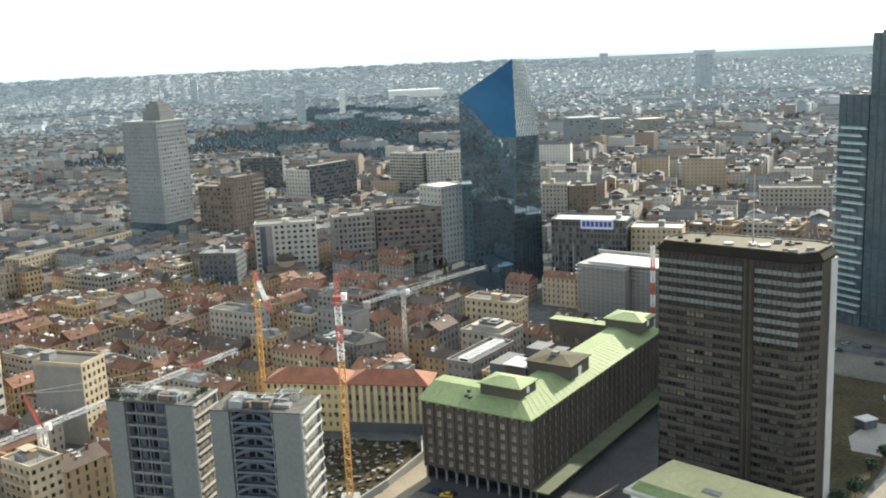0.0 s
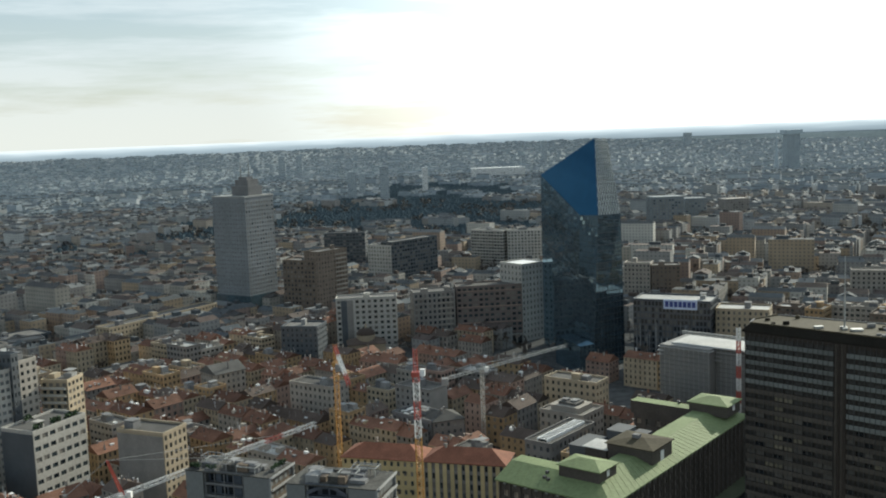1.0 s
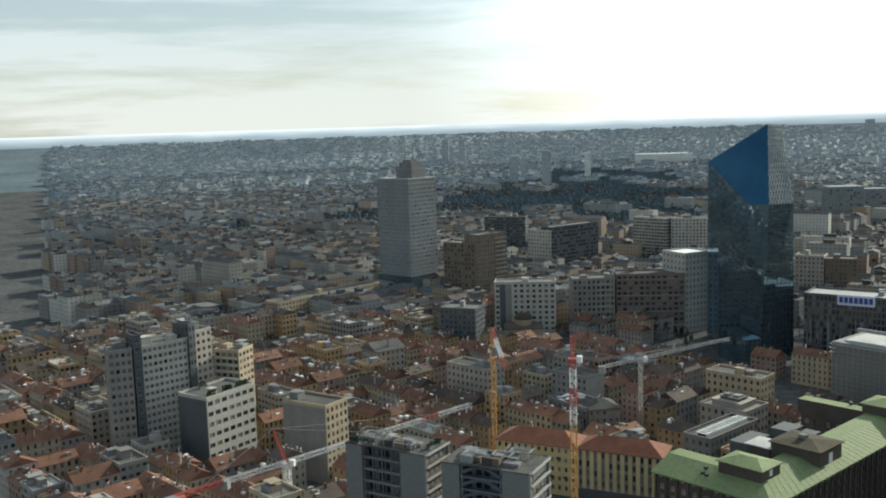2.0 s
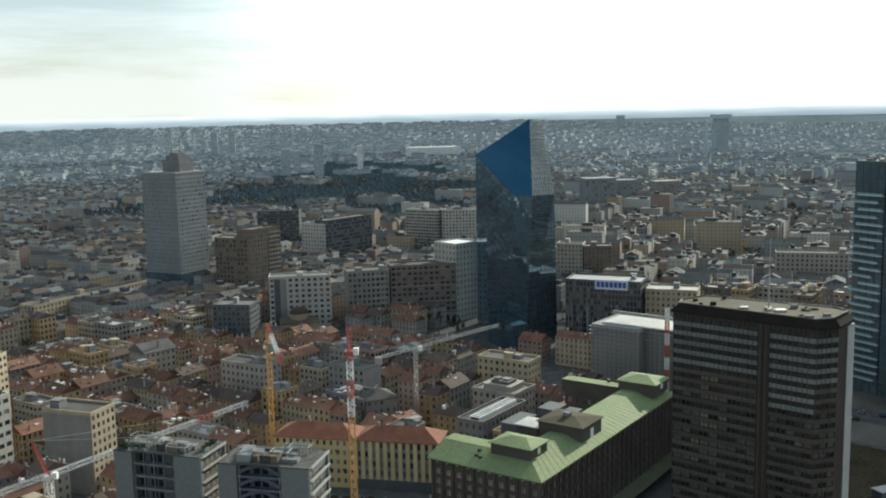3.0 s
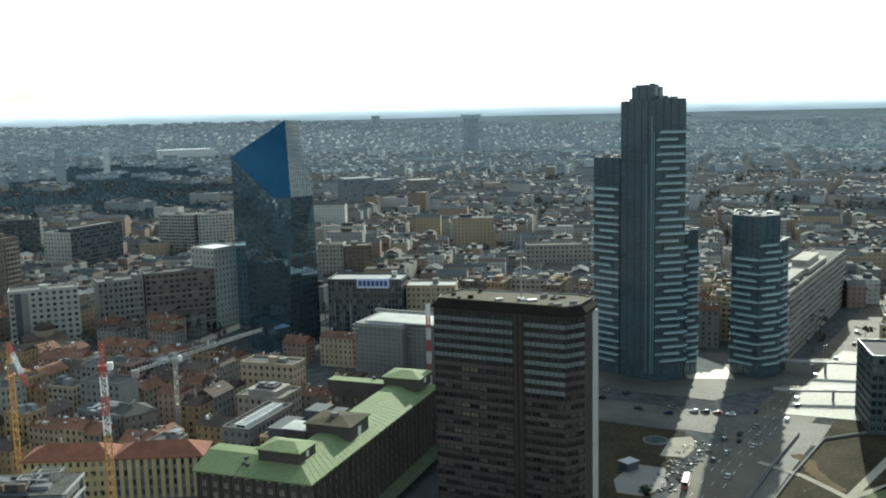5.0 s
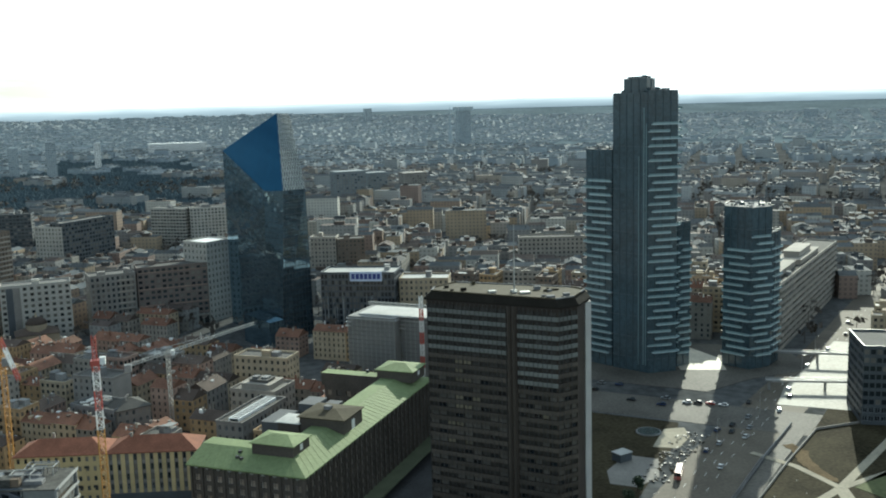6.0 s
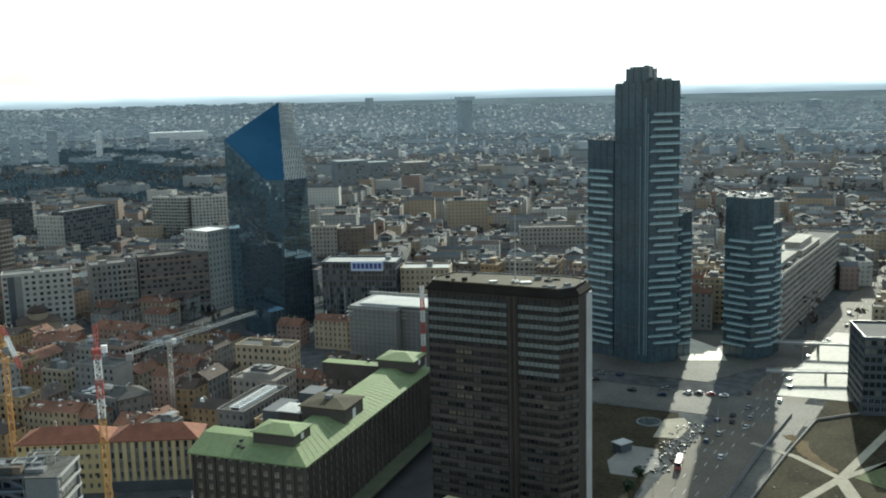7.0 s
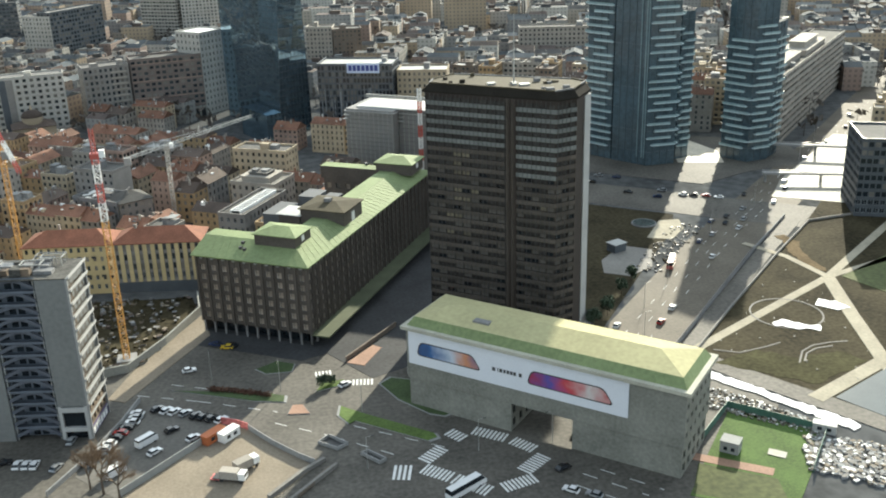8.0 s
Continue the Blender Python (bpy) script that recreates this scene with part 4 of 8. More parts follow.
    for k in range(10):
        g = Geo()
        g.beam(a.lerp(b, k / 9) + n, d.lerp(c, k / 9) + n, 0.16)
        part("mullion", g, FRAME_DARK, t)
    # Ribbed upper corner: a net of slanting metal ribs
    a, b, c, d = (Vector(P[k]) for k in ("Bm", "Cm", "U", "T"))
    n = (b - a).cross(d - a).normalized() * 0.08

    def on(u, v):
        return a.lerp(b, u).lerp(d.lerp(c, u), v) + n

    for k in range(-8, 9):
        for way in (1, -1):
            u0 = k / 8.0
            for j in range(2):
                v0, v1 = j / 2, (j + 1) / 2
                ua, ub = (u0 + v0, u0 + v1) if way > 0 else (1 - u0 - v0, 1 - u0 - v1)
                lo, hi = min(ua, ub), max(ua, ub)
                if hi <= 0 or lo >= 1:
                    continue
                f0, f1 = max(0.0, lo), min(1.0, hi)
                va, vb = ((f0 - u0), (f1 - u0)) if way > 0 else ((1 - u0 - f0), (1 - u0 - f1))
                g = Geo()
                g.beam(on(f0, va), on(f1, vb), 0.34)
                part("rib", g, RIB_METAL, t, "grey metal rib")
    for k in range(1, 12):
        g = Geo()
        g.beam(on(0, k / 12), on(1, k / 12), 0.2)
        part("rib", g, RIB_METAL, t)
    # Podium
    g = Geo()
    pod = local([(20, 592), (33, 560), (42, 566), (30, 600)], o)
    g.prism(pod, 0, 17)
    part("podium", g, DIAMOND_DARK, t)


def balcony_tower(name, label, o, masses, walks, strips=(), fh=3.65):
    """Dark glass flats with pale balcony slabs. masses: outline, height. walks: start, end, height, every other floor shifted."""
    t = thing(name, label, "apartment tower", *o)
    rng = random.Random(int(o[0]))
    for poly, h in masses:
        g = Geo()
        pl = local(poly, o)
        g.prism(pl, 0, h, 0, 1)
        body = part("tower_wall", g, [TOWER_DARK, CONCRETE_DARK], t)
        fins, lines = Geo(), Geo()
        for s, u, length in edges(pl):
            u3, n3, s3 = Vector((*u, 0)), Vector((u[1], -u[0], 0)), Vector((*s, 0))
            for k in range(1, max(2, int(length / 3.4))):
                a = s3 + u3 * (length / max(2, int(length / 3.4)) * k) + n3 * 0.1
                fins.beam(a, a + Vector((0, 0, h - 0.5)), 0.35)
            for z in range(2, int(h / fh), 3):
                a = s3 + n3 * 0.06 + Vector((0, 0, z * fh))
                lines.beam(a + u3 * 0.1, a + u3 * (length - 0.1), 0.28)
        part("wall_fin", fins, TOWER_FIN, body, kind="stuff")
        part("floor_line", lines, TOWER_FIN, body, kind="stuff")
        mid = Vector((sum(q[0] for q in pl) / len(pl), sum(q[1] for q in pl) / len(pl)))
        for k in range(7):  # plant boxes and screens on the roof
            q = mid.lerp(Vector(pl[k % len(pl)]), rng.uniform(0.2, 0.6))
            b = Geo()
            b.box(q.x - rng.uniform(0.6, 1.8), q.y - rng.uniform(0.6, 1.6), h, q.x + 1.2, q.y + 1.0, h + rng.uniform(0.6, 1.7))
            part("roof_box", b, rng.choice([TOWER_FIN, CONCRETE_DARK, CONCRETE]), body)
        rail = Geo()
        for s, u, length in edges(pl):
            a, u3 = Vector((*s, h + 0.9)), Vector((*u, 0))
            rail.beam(a, a + u3 * length, 0.18)
            for k in range(int(length / 2.5) + 1):
                rail.beam(a + u3 * (2.5 * k) - Vector((0, 0, 0.9)), a + u3 * (2.5 * k), 0.12)
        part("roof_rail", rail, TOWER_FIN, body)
    for a, b, h in strips:  # pale glazed seams running up the shaft
        g = Geo()
        a, b = Vector(a) - Vector(o), Vector(b) - Vector(o)
        n = Vector(((b - a).y, -(b - a).x)).normalized() * 0.25
        g.prism([tuple(a + n), tuple(b + n), tuple(b), tuple(a)], 4, h)
        part("glass_seam", g, RAIL_GLASS, t, "pale glazed seam")
    for a, b, z0, h, out, shift in walks:
        a, b = Vector(a) - Vector(o), Vector(b) - Vector(o)
        d = (b - a).normalized()
        n = Vector((d.y, -d.x)) * out
        for k in range(int(z0 / fh), int(h / fh)):
            s, e = (0.0, rng.uniform(0.68, 0.95)) if (k % 2) == shift else (rng.uniform(0.08, 0.3), 1.0)
            if rng.random() < 0.12:
                s, e = 0.0, 1.0
            p, q = a.lerp(b, s), a.lerp(b, e)
            g = Geo()
            z = k * fh
            outl = [tuple(p), tuple(p + n * (0.8 if s == 0 else 1.0)), tuple(q + n), tuple(q)]
            g.prism(outl, z - 0.26, z + 0.16, 0, 0, True)
            slab = part("balcony", g, BALCONY, t, "pale balcony slab with glass rail")
            r = Geo()
            r.prism([tuple(p + n * 0.94), tuple(p + n), tuple(q + n), tuple(q + n * 0.94)], z + 0.12, z + 1.05)
            part("glass_rail", r, RAIL_GLASS, slab)
    return t


def lattice(g, a, b, w, step, m=0, bar=0.14, tri=False):
    """A square lattice of bars from a to b."""
    a, b = Vector(a), Vector(b)
    d = b - a
    L = d.length
    d.normalize()
    s = d.cross(Vector((0, 0, 1)))
    s = (s if s.length > 0.01 else Vector((1, 0, 0))).normalized() * (w / 2)
    t = d.cross(s).normalized() * (w / 2)
    cs = [s + t, t - s, -s - t, s - t]
    for c in cs:
        g.beam(a + c, b + c, bar * 1.5, m)
    n = max(1, int(L / step))
    for k in range(n):
        p, q = a + d * (L * k / n), a + d * (L * (k + 1) / n)
        for i in range(4):
            c, e = cs[i], cs[(i + 1) % 4]
            g.beam(p + c, p + e, bar, m)
            g.beam(p + c if k % 2 == 0 else p + e, q + e if k % 2 == 0 else q + c, bar, m)


def tower_crane(label, x, y, mast_h, mats, jib, back_jib, az, apex=8.0, split=None, w=2.0, bar=0.2, upper=None):
    """A tower crane: lattice mast, slewing cab, apex, jib, counter-jib with weights and stays. split: height where the mast's paint changes."""
    t = thing("tower_crane", label, "crane", x, y, 0, 0, "tower cranes")
    g = Geo()
    g.box(-3, -3, 0, 3, 3, 1.2)
    part("footing", g, CONCRETE, t)
    lo = split or mast_h
    g = Geo()
    lattice(g, (0, 0, 1.2), (0, 0, lo), w, w, 0, bar)
    part("mast", g, mats[0], t)
    if split:
        k, z = 0, split
        while z < mast_h - 0.1:
            g = Geo()
            lattice(g, (0, 0, z), (0, 0, min(mast_h, z + 6)), w, w, 0, bar)
            part("mast", g, (upper or (CRANE_WHITE, CRANE_RED))[k % 2], t)
            z, k = z + 6, k + 1
    d = Vector((math.sin(radians(az)), math.cos(radians(az)), 0))
    top = Vector((0, 0, mast_h))
    g = Geo()
    g.box(-1.3, -1.3, mast_h, 1.3, 1.3, mast_h + 1.5)
    part("slewing_ring", g, mats[1], t)
    g = Geo()
    c = d * 1.6 + Vector((d.y, -d.x, 0)) * 1.5
    g.box(c.x - 0.8, c.y - 0.8, mast_h + 0.2, c.x + 0.8, c.y + 0.8, mast_h + 2.4)
    part("cab", g, WHITE, t)
    if apex:
        g = Geo()
        lattice(g, top + Vector((0, 0, 1.5)), top + Vector((0, 0, apex)), w * 0.6, 1.4, 0, bar * 0.8)
        part("apex", g, mats[1], t)
    base = top + Vector((0, 0, 1.6))
    if jib:
        n = max(1, int(jib / 9))
        for k in range(n):
            g = Geo()
            lattice(g, base + d * (jib * k / n), base + d * (jib * (k + 1) / n), w * 0.62, w * 1.5, 0, bar * 0.5)
            part("jib_section", g, mats[2 + k % max(1, len(mats) - 2)] if len(mats) > 2 else mats[1], t)
        g = Geo()
        for s in (0.45, 0.9):
            g.beam(top + Vector((0, 0, apex)), base + d * jib * s + Vector((0, 0, 0.8)), 0.1)
        part("stay", g, STEEL, t)
    if back_jib:
        g = Geo()
        lattice(g, base, base - d * back_jib, w * 0.62, w * 1.5, 0, bar * 0.5)
        part("counter_jib", g, mats[1], t)
        g = Geo()
        e = base - d * (back_jib - 1)
        g.box(e.x - 1.4, e.y - 1.4, e.z - 2.6, e.x + 1.4, e.y + 1.4, e.z + 0.4)
        part("counterweight", g, CONCRETE, t)
        g = Geo()
        g.beam(top + Vector((0, 0, apex)), e, 0.1)
        part("stay", g, STEEL, t)
    return t


EAVE_DARK = mat("dark_eave_metal", (0.022, 0.02, 0.017), 0.9, var=0.3, spec=0.05)
DRAWN_BLIND = mat("drawn_cream_blind", (0.13, 0.115, 0.08), 0.5, var=0.2, rand=0.4, spec=0.4)
ROOF_SHRUB = mat("terrace_shrubs", (0.045, 0.075, 0.035), 0.95, var=0.4, scale=0.5, fine=2)
# Hall stone set darker, the shade on its front put into the colour.
HALL_STONE = mat("shade_darkened_stone", (0.19, 0.19, 0.165), 0.85, var=0.25, scale=0.12, fine=1.2)
POSTER_PURPLE = mat("purple_hoarding", (0.07, 0.05, 0.13), 0.7)
STAIR_BLUE = mat("stair_paint", (0.085, 0.093, 0.112), 0.85, var=0.2)
ROOF_TAR = mat("tarred_roof", (0.07, 0.068, 0.062), 0.95, var=0.5, scale=0.3, fine=1.5)
CANOPY_GREEN = mat("dull_green_sheet", (0.085, 0.095, 0.06), 0.85, var=0.2, spec=0.15)
GLASS_BRONZE = mat("bronze_glass", (0.27, 0.225, 0.18), 0.4, var=0.3, scale=0.3, fine=1.0, rand=0.3, spec=0.5)
PALE_CONCRETE = mat("pale_concrete", (0.36, 0.36, 0.35), 0.9, var=0.12)
ZINC = mat("zinc_sheet", (0.095, 0.10, 0.105), 0.8, 0.0, var=0.15)
PALE_STONE = mat("cornice_stone", (0.36, 0.35, 0.29), 0.85)
# Copper for the hall's upper roof, with sunlight put into its colour.
COPPER_SUN = mat("sunlit_copper_sheet", (0.37, 0.345, 0.195), 0.85, var=0.14, scale=0.05, fine=0.8, spec=0.12)
BANNER_WHITE = mat("banner_cloth", (0.62, 0.64, 0.68), 0.8, var=0.05)
POSTER_BLUE = gradient("printed_blue", 0, 2, 26, ((0.0, (0.02, 0.03, 0.08)), (0.25, (0.03, 0.10, 0.26)), (0.5, (0.45, 0.50, 0.58)), (0.72, (0.50, 0.22, 0.12)), (1.0, (0.06, 0.10, 0.25))))
POSTER_RED = gradient("printed_red", 0, 38, 62, ((0.0, (0.30, 0.02, 0.03)), (0.25, (0.08, 0.07, 0.30)), (0.5, (0.45, 0.05, 0.06)), (0.75, (0.55, 0.50, 0.48)), (1.0, (0.40, 0.05, 0.05))))
CONCRETE_BLUE = mat("blue_grey_paint", (0.105, 0.12, 0.145), 0.85, var=0.2)
DIAMOND_DARK = mat("dark_coated_glass", (0.22, 0.31, 0.37), 0.03, 0.85, var=0.25, scale=0.04, fine=0.3, tint=(0.7, 0.76, 0.82))
# Mirror glass whose tint supplies the blue of the reflected sky.
DIAMOND_BLUE = mat("sky_tinted_glass", (0.008, 0.042, 0.088), 0.06, 1.0, var=0.12, scale=0.03, fine=0.3, tint=(0.72, 0.84, 0.95))
DIAMOND_RIB = mat("ribbed_glass", (0.04, 0.055, 0.065), 0.3, 0.7, var=0.15, scale=0.05, fine=0.4)
RIB_METAL = mat("rib_metal", (0.30, 0.33, 0.33), 0.45, 0.3)
SLAB_PANEL = mat("weathered_grey_panel", (0.165, 0.17, 0.165), 0.85, var=0.14, scale=0.05, fine=0.8)
BALCONY_BROWN = mat("brown_balcony_wall", (0.15, 0.115, 0.085), 0.85, var=0.3, scale=0.3, fine=1.0)
# Tower glass and fins: base colours lifted to hold the haze before them.
TOWER_DARK = mat("tower_glass_haze_lifted", (0.055, 0.082, 0.098), 0.16, 0.0, var=0.35, scale=0.06, fine=0.5, spec=0.5)
TOWER_FIN = mat("tower_fin_haze_lifted", (0.055, 0.078, 0.092), 0.5)
BALCONY = mat("balcony_white", (0.50, 0.61, 0.64), 0.6, var=0.1)
RAIL_GLASS = mat("rail_glass", (0.22, 0.31, 0.33), 0.15, var=0.1, spec=0.5)

municipal_tower()
green_office()
bridge_hall()
slab_tower((-67, 256.5), (-41, 250.5), 14.5, 48, "grey concrete tower with open stair bay and balconied flank", 1)
slab_tower((-100, 268.5), (-73, 260.5), 13.5, 48, "grey concrete tower with roof terraces and brown balconies", 2)
diamond_tower()
balcony_tower("apartment_tower", "dark glass twin-stepped residential skyscraper with pale balconies", (220, 460),
              [([(197.4, 478.9), (205.7, 464.5), (218.7, 472.0), (210.4, 486.4)], 115), ([(205.8, 463.4), (217.0, 447.1), (233.5, 458.4), (222.3, 474.7)], 143.6),
               ([(210.2, 460.3), (218.0, 450.0), (225.2, 455.4), (217.4, 465.7)], 150.6), ([(217.0, 446.0), (233.1, 445.8), (233.3, 464.8), (217.2, 465.0)], 144.5),
               ([(237.2, 452.6), (245.1, 454.1), (242.7, 466.9), (234.8, 465.4)], 77)],
              [((217.0, 446.0), (233.1, 445.8), 12, 134, 1.6, 0), ((233.1, 445.8), (233.3, 464.8), 12, 142, 2.4, 1), ((197.4, 478.9), (205.7, 464.5), 8, 104, 1.6, 0),
               ((210.4, 486.4), (197.4, 478.9), 8, 104, 2.2, 1), ((237.2, 452.6), (245.1, 454.1), 8, 72, 1.4, 0), ((245.1, 454.1), (242.7, 466.9), 8, 72, 1.4, 1)],
              [((214.31, 451.01), (214.48, 450.77), 112), ((215.88, 448.73), (216.10, 448.40), 136), ((216.66, 447.59), (216.83, 447.34), 128)])
balcony_tower("apartment_tower", "dark glass residential tower with curved pale balconies", (272, 445),
              [([(261.5, 449), (269, 435), (282, 437), (285, 455), (272, 462)], 84.5), ([(282.5, 438), (293, 446), (288, 460), (283.5, 456)], 70.6)],
              [((261.5, 449), (269, 435), 8, 66, 1.6, 0), ((269, 435), (282, 437), 8, 75, 1.6, 1), ((282.5, 438), (293, 446), 8, 66, 1.4, 0)])

tower_crane("yellow tower crane with red and white upper mast", -34, 297, 67.7, (CRANE_YELLOW, CRANE_RED, CRANE_WHITE, CRANE_RED), 0, 0, 55, 9, 48, 1.9, 0.14)
crane = tower_crane("red and white tower crane with long jib over the rooftops", -138, 310, 23.4, (CRANE_YELLOW, CRANE_WHITE, CRANE_WHITE, CRANE_WHITE, CRANE_WHITE, CRANE_RED), 94, 26, 32.3, 0, 8.5, 2.2, 0.2, (CRANE_WHITE, CRANE_WHITE))
way = Vector((math.sin(radians(32.3)), math.cos(radians(32.3)), 0))
g = Geo()
lattice(g, way * -26 + Vector((0, 0, 25)), way * -44 + Vector((0, 0, 25)), 1.4, 2.6, 0, 0.16)
g.box(-23.5, -38.5, 23.0, -20.5, -35.5, 25.5)
part("counter_jib", g, CRANE_RED, crane, "red end of the counter-jib")
for s in (-1, 1):  # leaning A-frame with its stays
    g = Geo()
    side = Vector((way.y, -way.x, 0)) * s * 1.0
    g.beam(side + Vector((0, 0, 25)), way * -5 + side * 0.3 + Vector((0, 0, 38.5)), 0.45)
    part("apex", g, CRANE_RED, crane, "red leaning apex frame")
g = Geo()
for a in (way * -34 + Vector((0, 0, 25.6)), way * 40 + Vector((0, 0, 26.2)), way * 70 + Vector((0, 0, 26.2))):
    g.beam(way * -5 + Vector((0, 0, 38.5)), a, 0.14)
part("stay", g, STEEL, crane)
luffing = tower_crane("yellow tower crane among old roofs", -77, 385, 50.5, (CRANE_YELLOW, CRANE_YELLOW, CRANE_WHITE), 0, 7, 335, 9, None, 1.8, 0.13)
tower_crane("pale grey tower crane mast above a building site", -19, 428, 35.8, (STEEL, STEEL), 60, 24, 42, 4, None, 1.7, 0.18)
for k in range(4):  # lowered white and red jib of the yellow crane
    g = Geo()
    a, b = Vector((0, 0, 58.5)), Vector((8.5, -18, 47))
    lattice(g, a.lerp(b, k / 4), a.lerp(b, (k + 1) / 4), 1.2, 1.5, 0, 0.16)
    part("jib_section", g, (CRANE_RED, CRANE_WHITE, CRANE_WHITE, CRANE_RED)[k], luffing)
SKY_STONE = mat("bluish_grey_stone", (0.19, 0.205, 0.215), 0.85, var=0.2, scale=0.05, fine=0.5)
WHITE_TOWER = mat("off_white_render", (0.385, 0.37, 0.335), 0.85, var=0.18, scale=0.06, fine=0.8, rand=0.06)
TAUPE = mat("grey_brown_plaster", (0.175, 0.145, 0.13), 0.9, var=0.2)
SIGN_BLUE = mat("sign_pale_blue", (0.50, 0.56, 0.70), 0.5, var=0.05)
SIGN_PALE = mat("sign_ink", (0.03, 0.045, 0.19), 0.5, var=0.05)
WHITE_ROOF = mat("white_roof_sheet", (0.75, 0.75, 0.73), 0.6, var=0.08)
FACADE_SLATE = mat("slate_panel", (0.07, 0.08, 0.09), 0.5, var=0.2, rand=0.1, spec=0.4)
SHEETING = mat("scaffold_sheeting", (0.185, 0.185, 0.18), 0.8, var=0.08, scale=0.1, fine=0.5)
TOWER_PANE = mat("greyed_pane", (0.11, 0.12, 0.125), 0.3, var=0.3, scale=0.1, fine=0.5, rand=0.3, spec=0.4)
# Far trees: their colour includes the blue-grey of haze.
FAR_LEAVES = mat("hazed_foliage", (0.062, 0.084, 0.097), 1.0, spec=0.0, var=0.2, scale=0.02, fine=0.15)
# Named buildings of the middle distance
yellow_house = block("apartment_building", "yellow plaster building with red tiled roof and small balconies", "residential building", (-72, 363), (-40, 356.5), 15, 19.5, 5, 2.7, YELLOW, "hip:4", TILE_RED)
for k in range(12):
    for z in (7.0, 14.4):
        g = Geo()
        x = 32.65 / 12 * (k + 0.5)
        g.box(x - 0.8, -0.9, z, x + 0.8, -0.01, z + 0.15)
        g.box(x - 0.8, -0.9, z + 0.15, x + 0.8, -0.85, z + 1.0)
        part("balcony", g, FRAME_DARK, yellow_house) if (k + int(z)) % 2 else None
striped = block("apartment_building", "yellow plaster building with grey window strips and red roof", "residential building", (-39.8, 356.5), (-8, 350), 15, 19.5, 5, 2.9, GREY, "hip:4", TILE_RED, (0.36, 0.62))
for k in range(12):  # yellow pilasters between the grey strips
    g = Geo()
    x = 32.46 / 11 * k
    g.box(max(0.0, x - 0.75), -0.18, 4.2, min(32.4, x + 0.75), -0.01, 19.2)
    part("pilaster", g, YELLOW, striped)
g = Geo()
g.box(0, -0.3, 0, 32.4, -0.02, 4.0)
part("plinth", g, FACADE_SLATE, striped)
grid_house = block("office_building", "white gridded building with square dark windows", "residential building", (-123, 626), (-83, 631), 16, 37, 10, 4.2, WHITE_TOWER, share=(0.5, 0.52))
for x0, x1, m in ((3.4, 7.4, FACADE_SLATE), (7.6, 11.4, GREY)):  # dark glazed strip and blank bay of the stair
    g = Geo()
    g.box(x0, -0.22, 2, x1, -0.01, 36.2)
    part("stair_bay", g, m, grid_house)
arcade_block = block("office_building", "long grey-brown block with arcaded ground floor", "residential building", (-44, 645), (0, 652), 18, 40, 11, 3.6, TAUPE, share=(0.62, 0.52))
for k in range(11):  # pale arcade before a dark ground floor
    g = Geo()
    x = 44.5 / 11 * (k + 0.5)
    g.box(x - 1.5, -0.16, 0.1, x + 1.5, -0.01, 5.2)
    part("arcade_opening", g, GLASS_DARK, arcade_block)
    g = Geo()
    g.box(x + 1.5, -0.7, 0, x + 2.5, -0.02, 5.6)
    part("arcade_pier", g, STONE, arcade_block)
g = Geo()
g.box(0, -0.8, 5.6, 44.5, -0.02, 6.8)
part("arcade_band", g, STONE, arcade_block)
for k in (4, 7, 10):
    g = Geo()
    g.box(0, -0.4, 40 / 11 * k + 0.6, 44.5, -0.02, 40 / 11 * k + 1.1)
    part("string_course", g, PINK, arcade_block)
block("office_building", "pale stone corner block with white flat roof", "residential building", (0.3, 652.5), (17, 668), 22, 53, 13, 3.4, WHITE_TOWER, roof_mat=WHITE_ROOF, share=(0.34, 0.5), plant=False)
grey_house = block("office_building", "grey plaster block with narrow windows", "residential building", (-72, 636), (-45, 643), 18, 38, 10, 3.2, GREY, share=(0.5, 0.55))
add_balconies(grey_house, 1, 9, 38, 10, 1.2, GREY)
add_balconies(grey_house, 17, 26, 38, 10, 1.2, PALE)
block("apartment_tower", "brown brick high-rise with set-back top", "residential tower", (-191, 761), (-160, 750), 18, 47, 13, 3.2, BRICK, share=(0.5, 0.5))
brick_tower = block("apartment_tower", "orange brick tower with pale bands", "residential tower", (-159.5, 749), (-141, 775), 16, 54, 15, 3.2, BRICK, share=(0.3, 0.5))
add_balconies(brick_tower, 18, 30, 54, 15, 1.4, PALE)
block("apartment_tower", "cream slab tower with blind side", "residential tower", (-142, 890), (-119, 877), 14, 43, 12, 3.4, WHITE_TOWER)
block("office_building", "dark slab block with gridded front", "office building", (-118, 878), (-80, 927), 14, 46, 13, 3.4, FACADE_SLATE, share=(0.7, 0.6))
ribbon_tower = block("apartment_tower", "white tower with ribbon balconies", "residential tower", (-51, 1003), (-18, 983), 18, 43, 13, 3.4, WHITE_TOWER, share=(0.8, 0.5))
add_balconies(ribbon_tower, 0.5, 38, 43, 13, 1.3, WHITE_TOWER)
block("apartment_tower", "white tower with regular windows", "residential tower", (-13, 982), (24, 984), 18, 43, 13, 3.4, WHITE_TOWER, share=(0.5, 0.55))
block("office_building", "dark slab block with flat roof", "office building", (-216, 1052), (-170, 1050), 16, 39, 11, 3.6, FACADE_SLATE, share=(0.8, 0.5))
block("apartment_building", "long pale slab with rows of windows", "residential building", (-281, 631), (-235, 724), 14, 20, 6, 3.2, CREAM)
block("station_building", "long low grey building with glazed front", "public building", (-388, 601), (-341, 668), 26, 11, 2, 3.0, FACADE_SLATE, share=(0.8, 0.6))
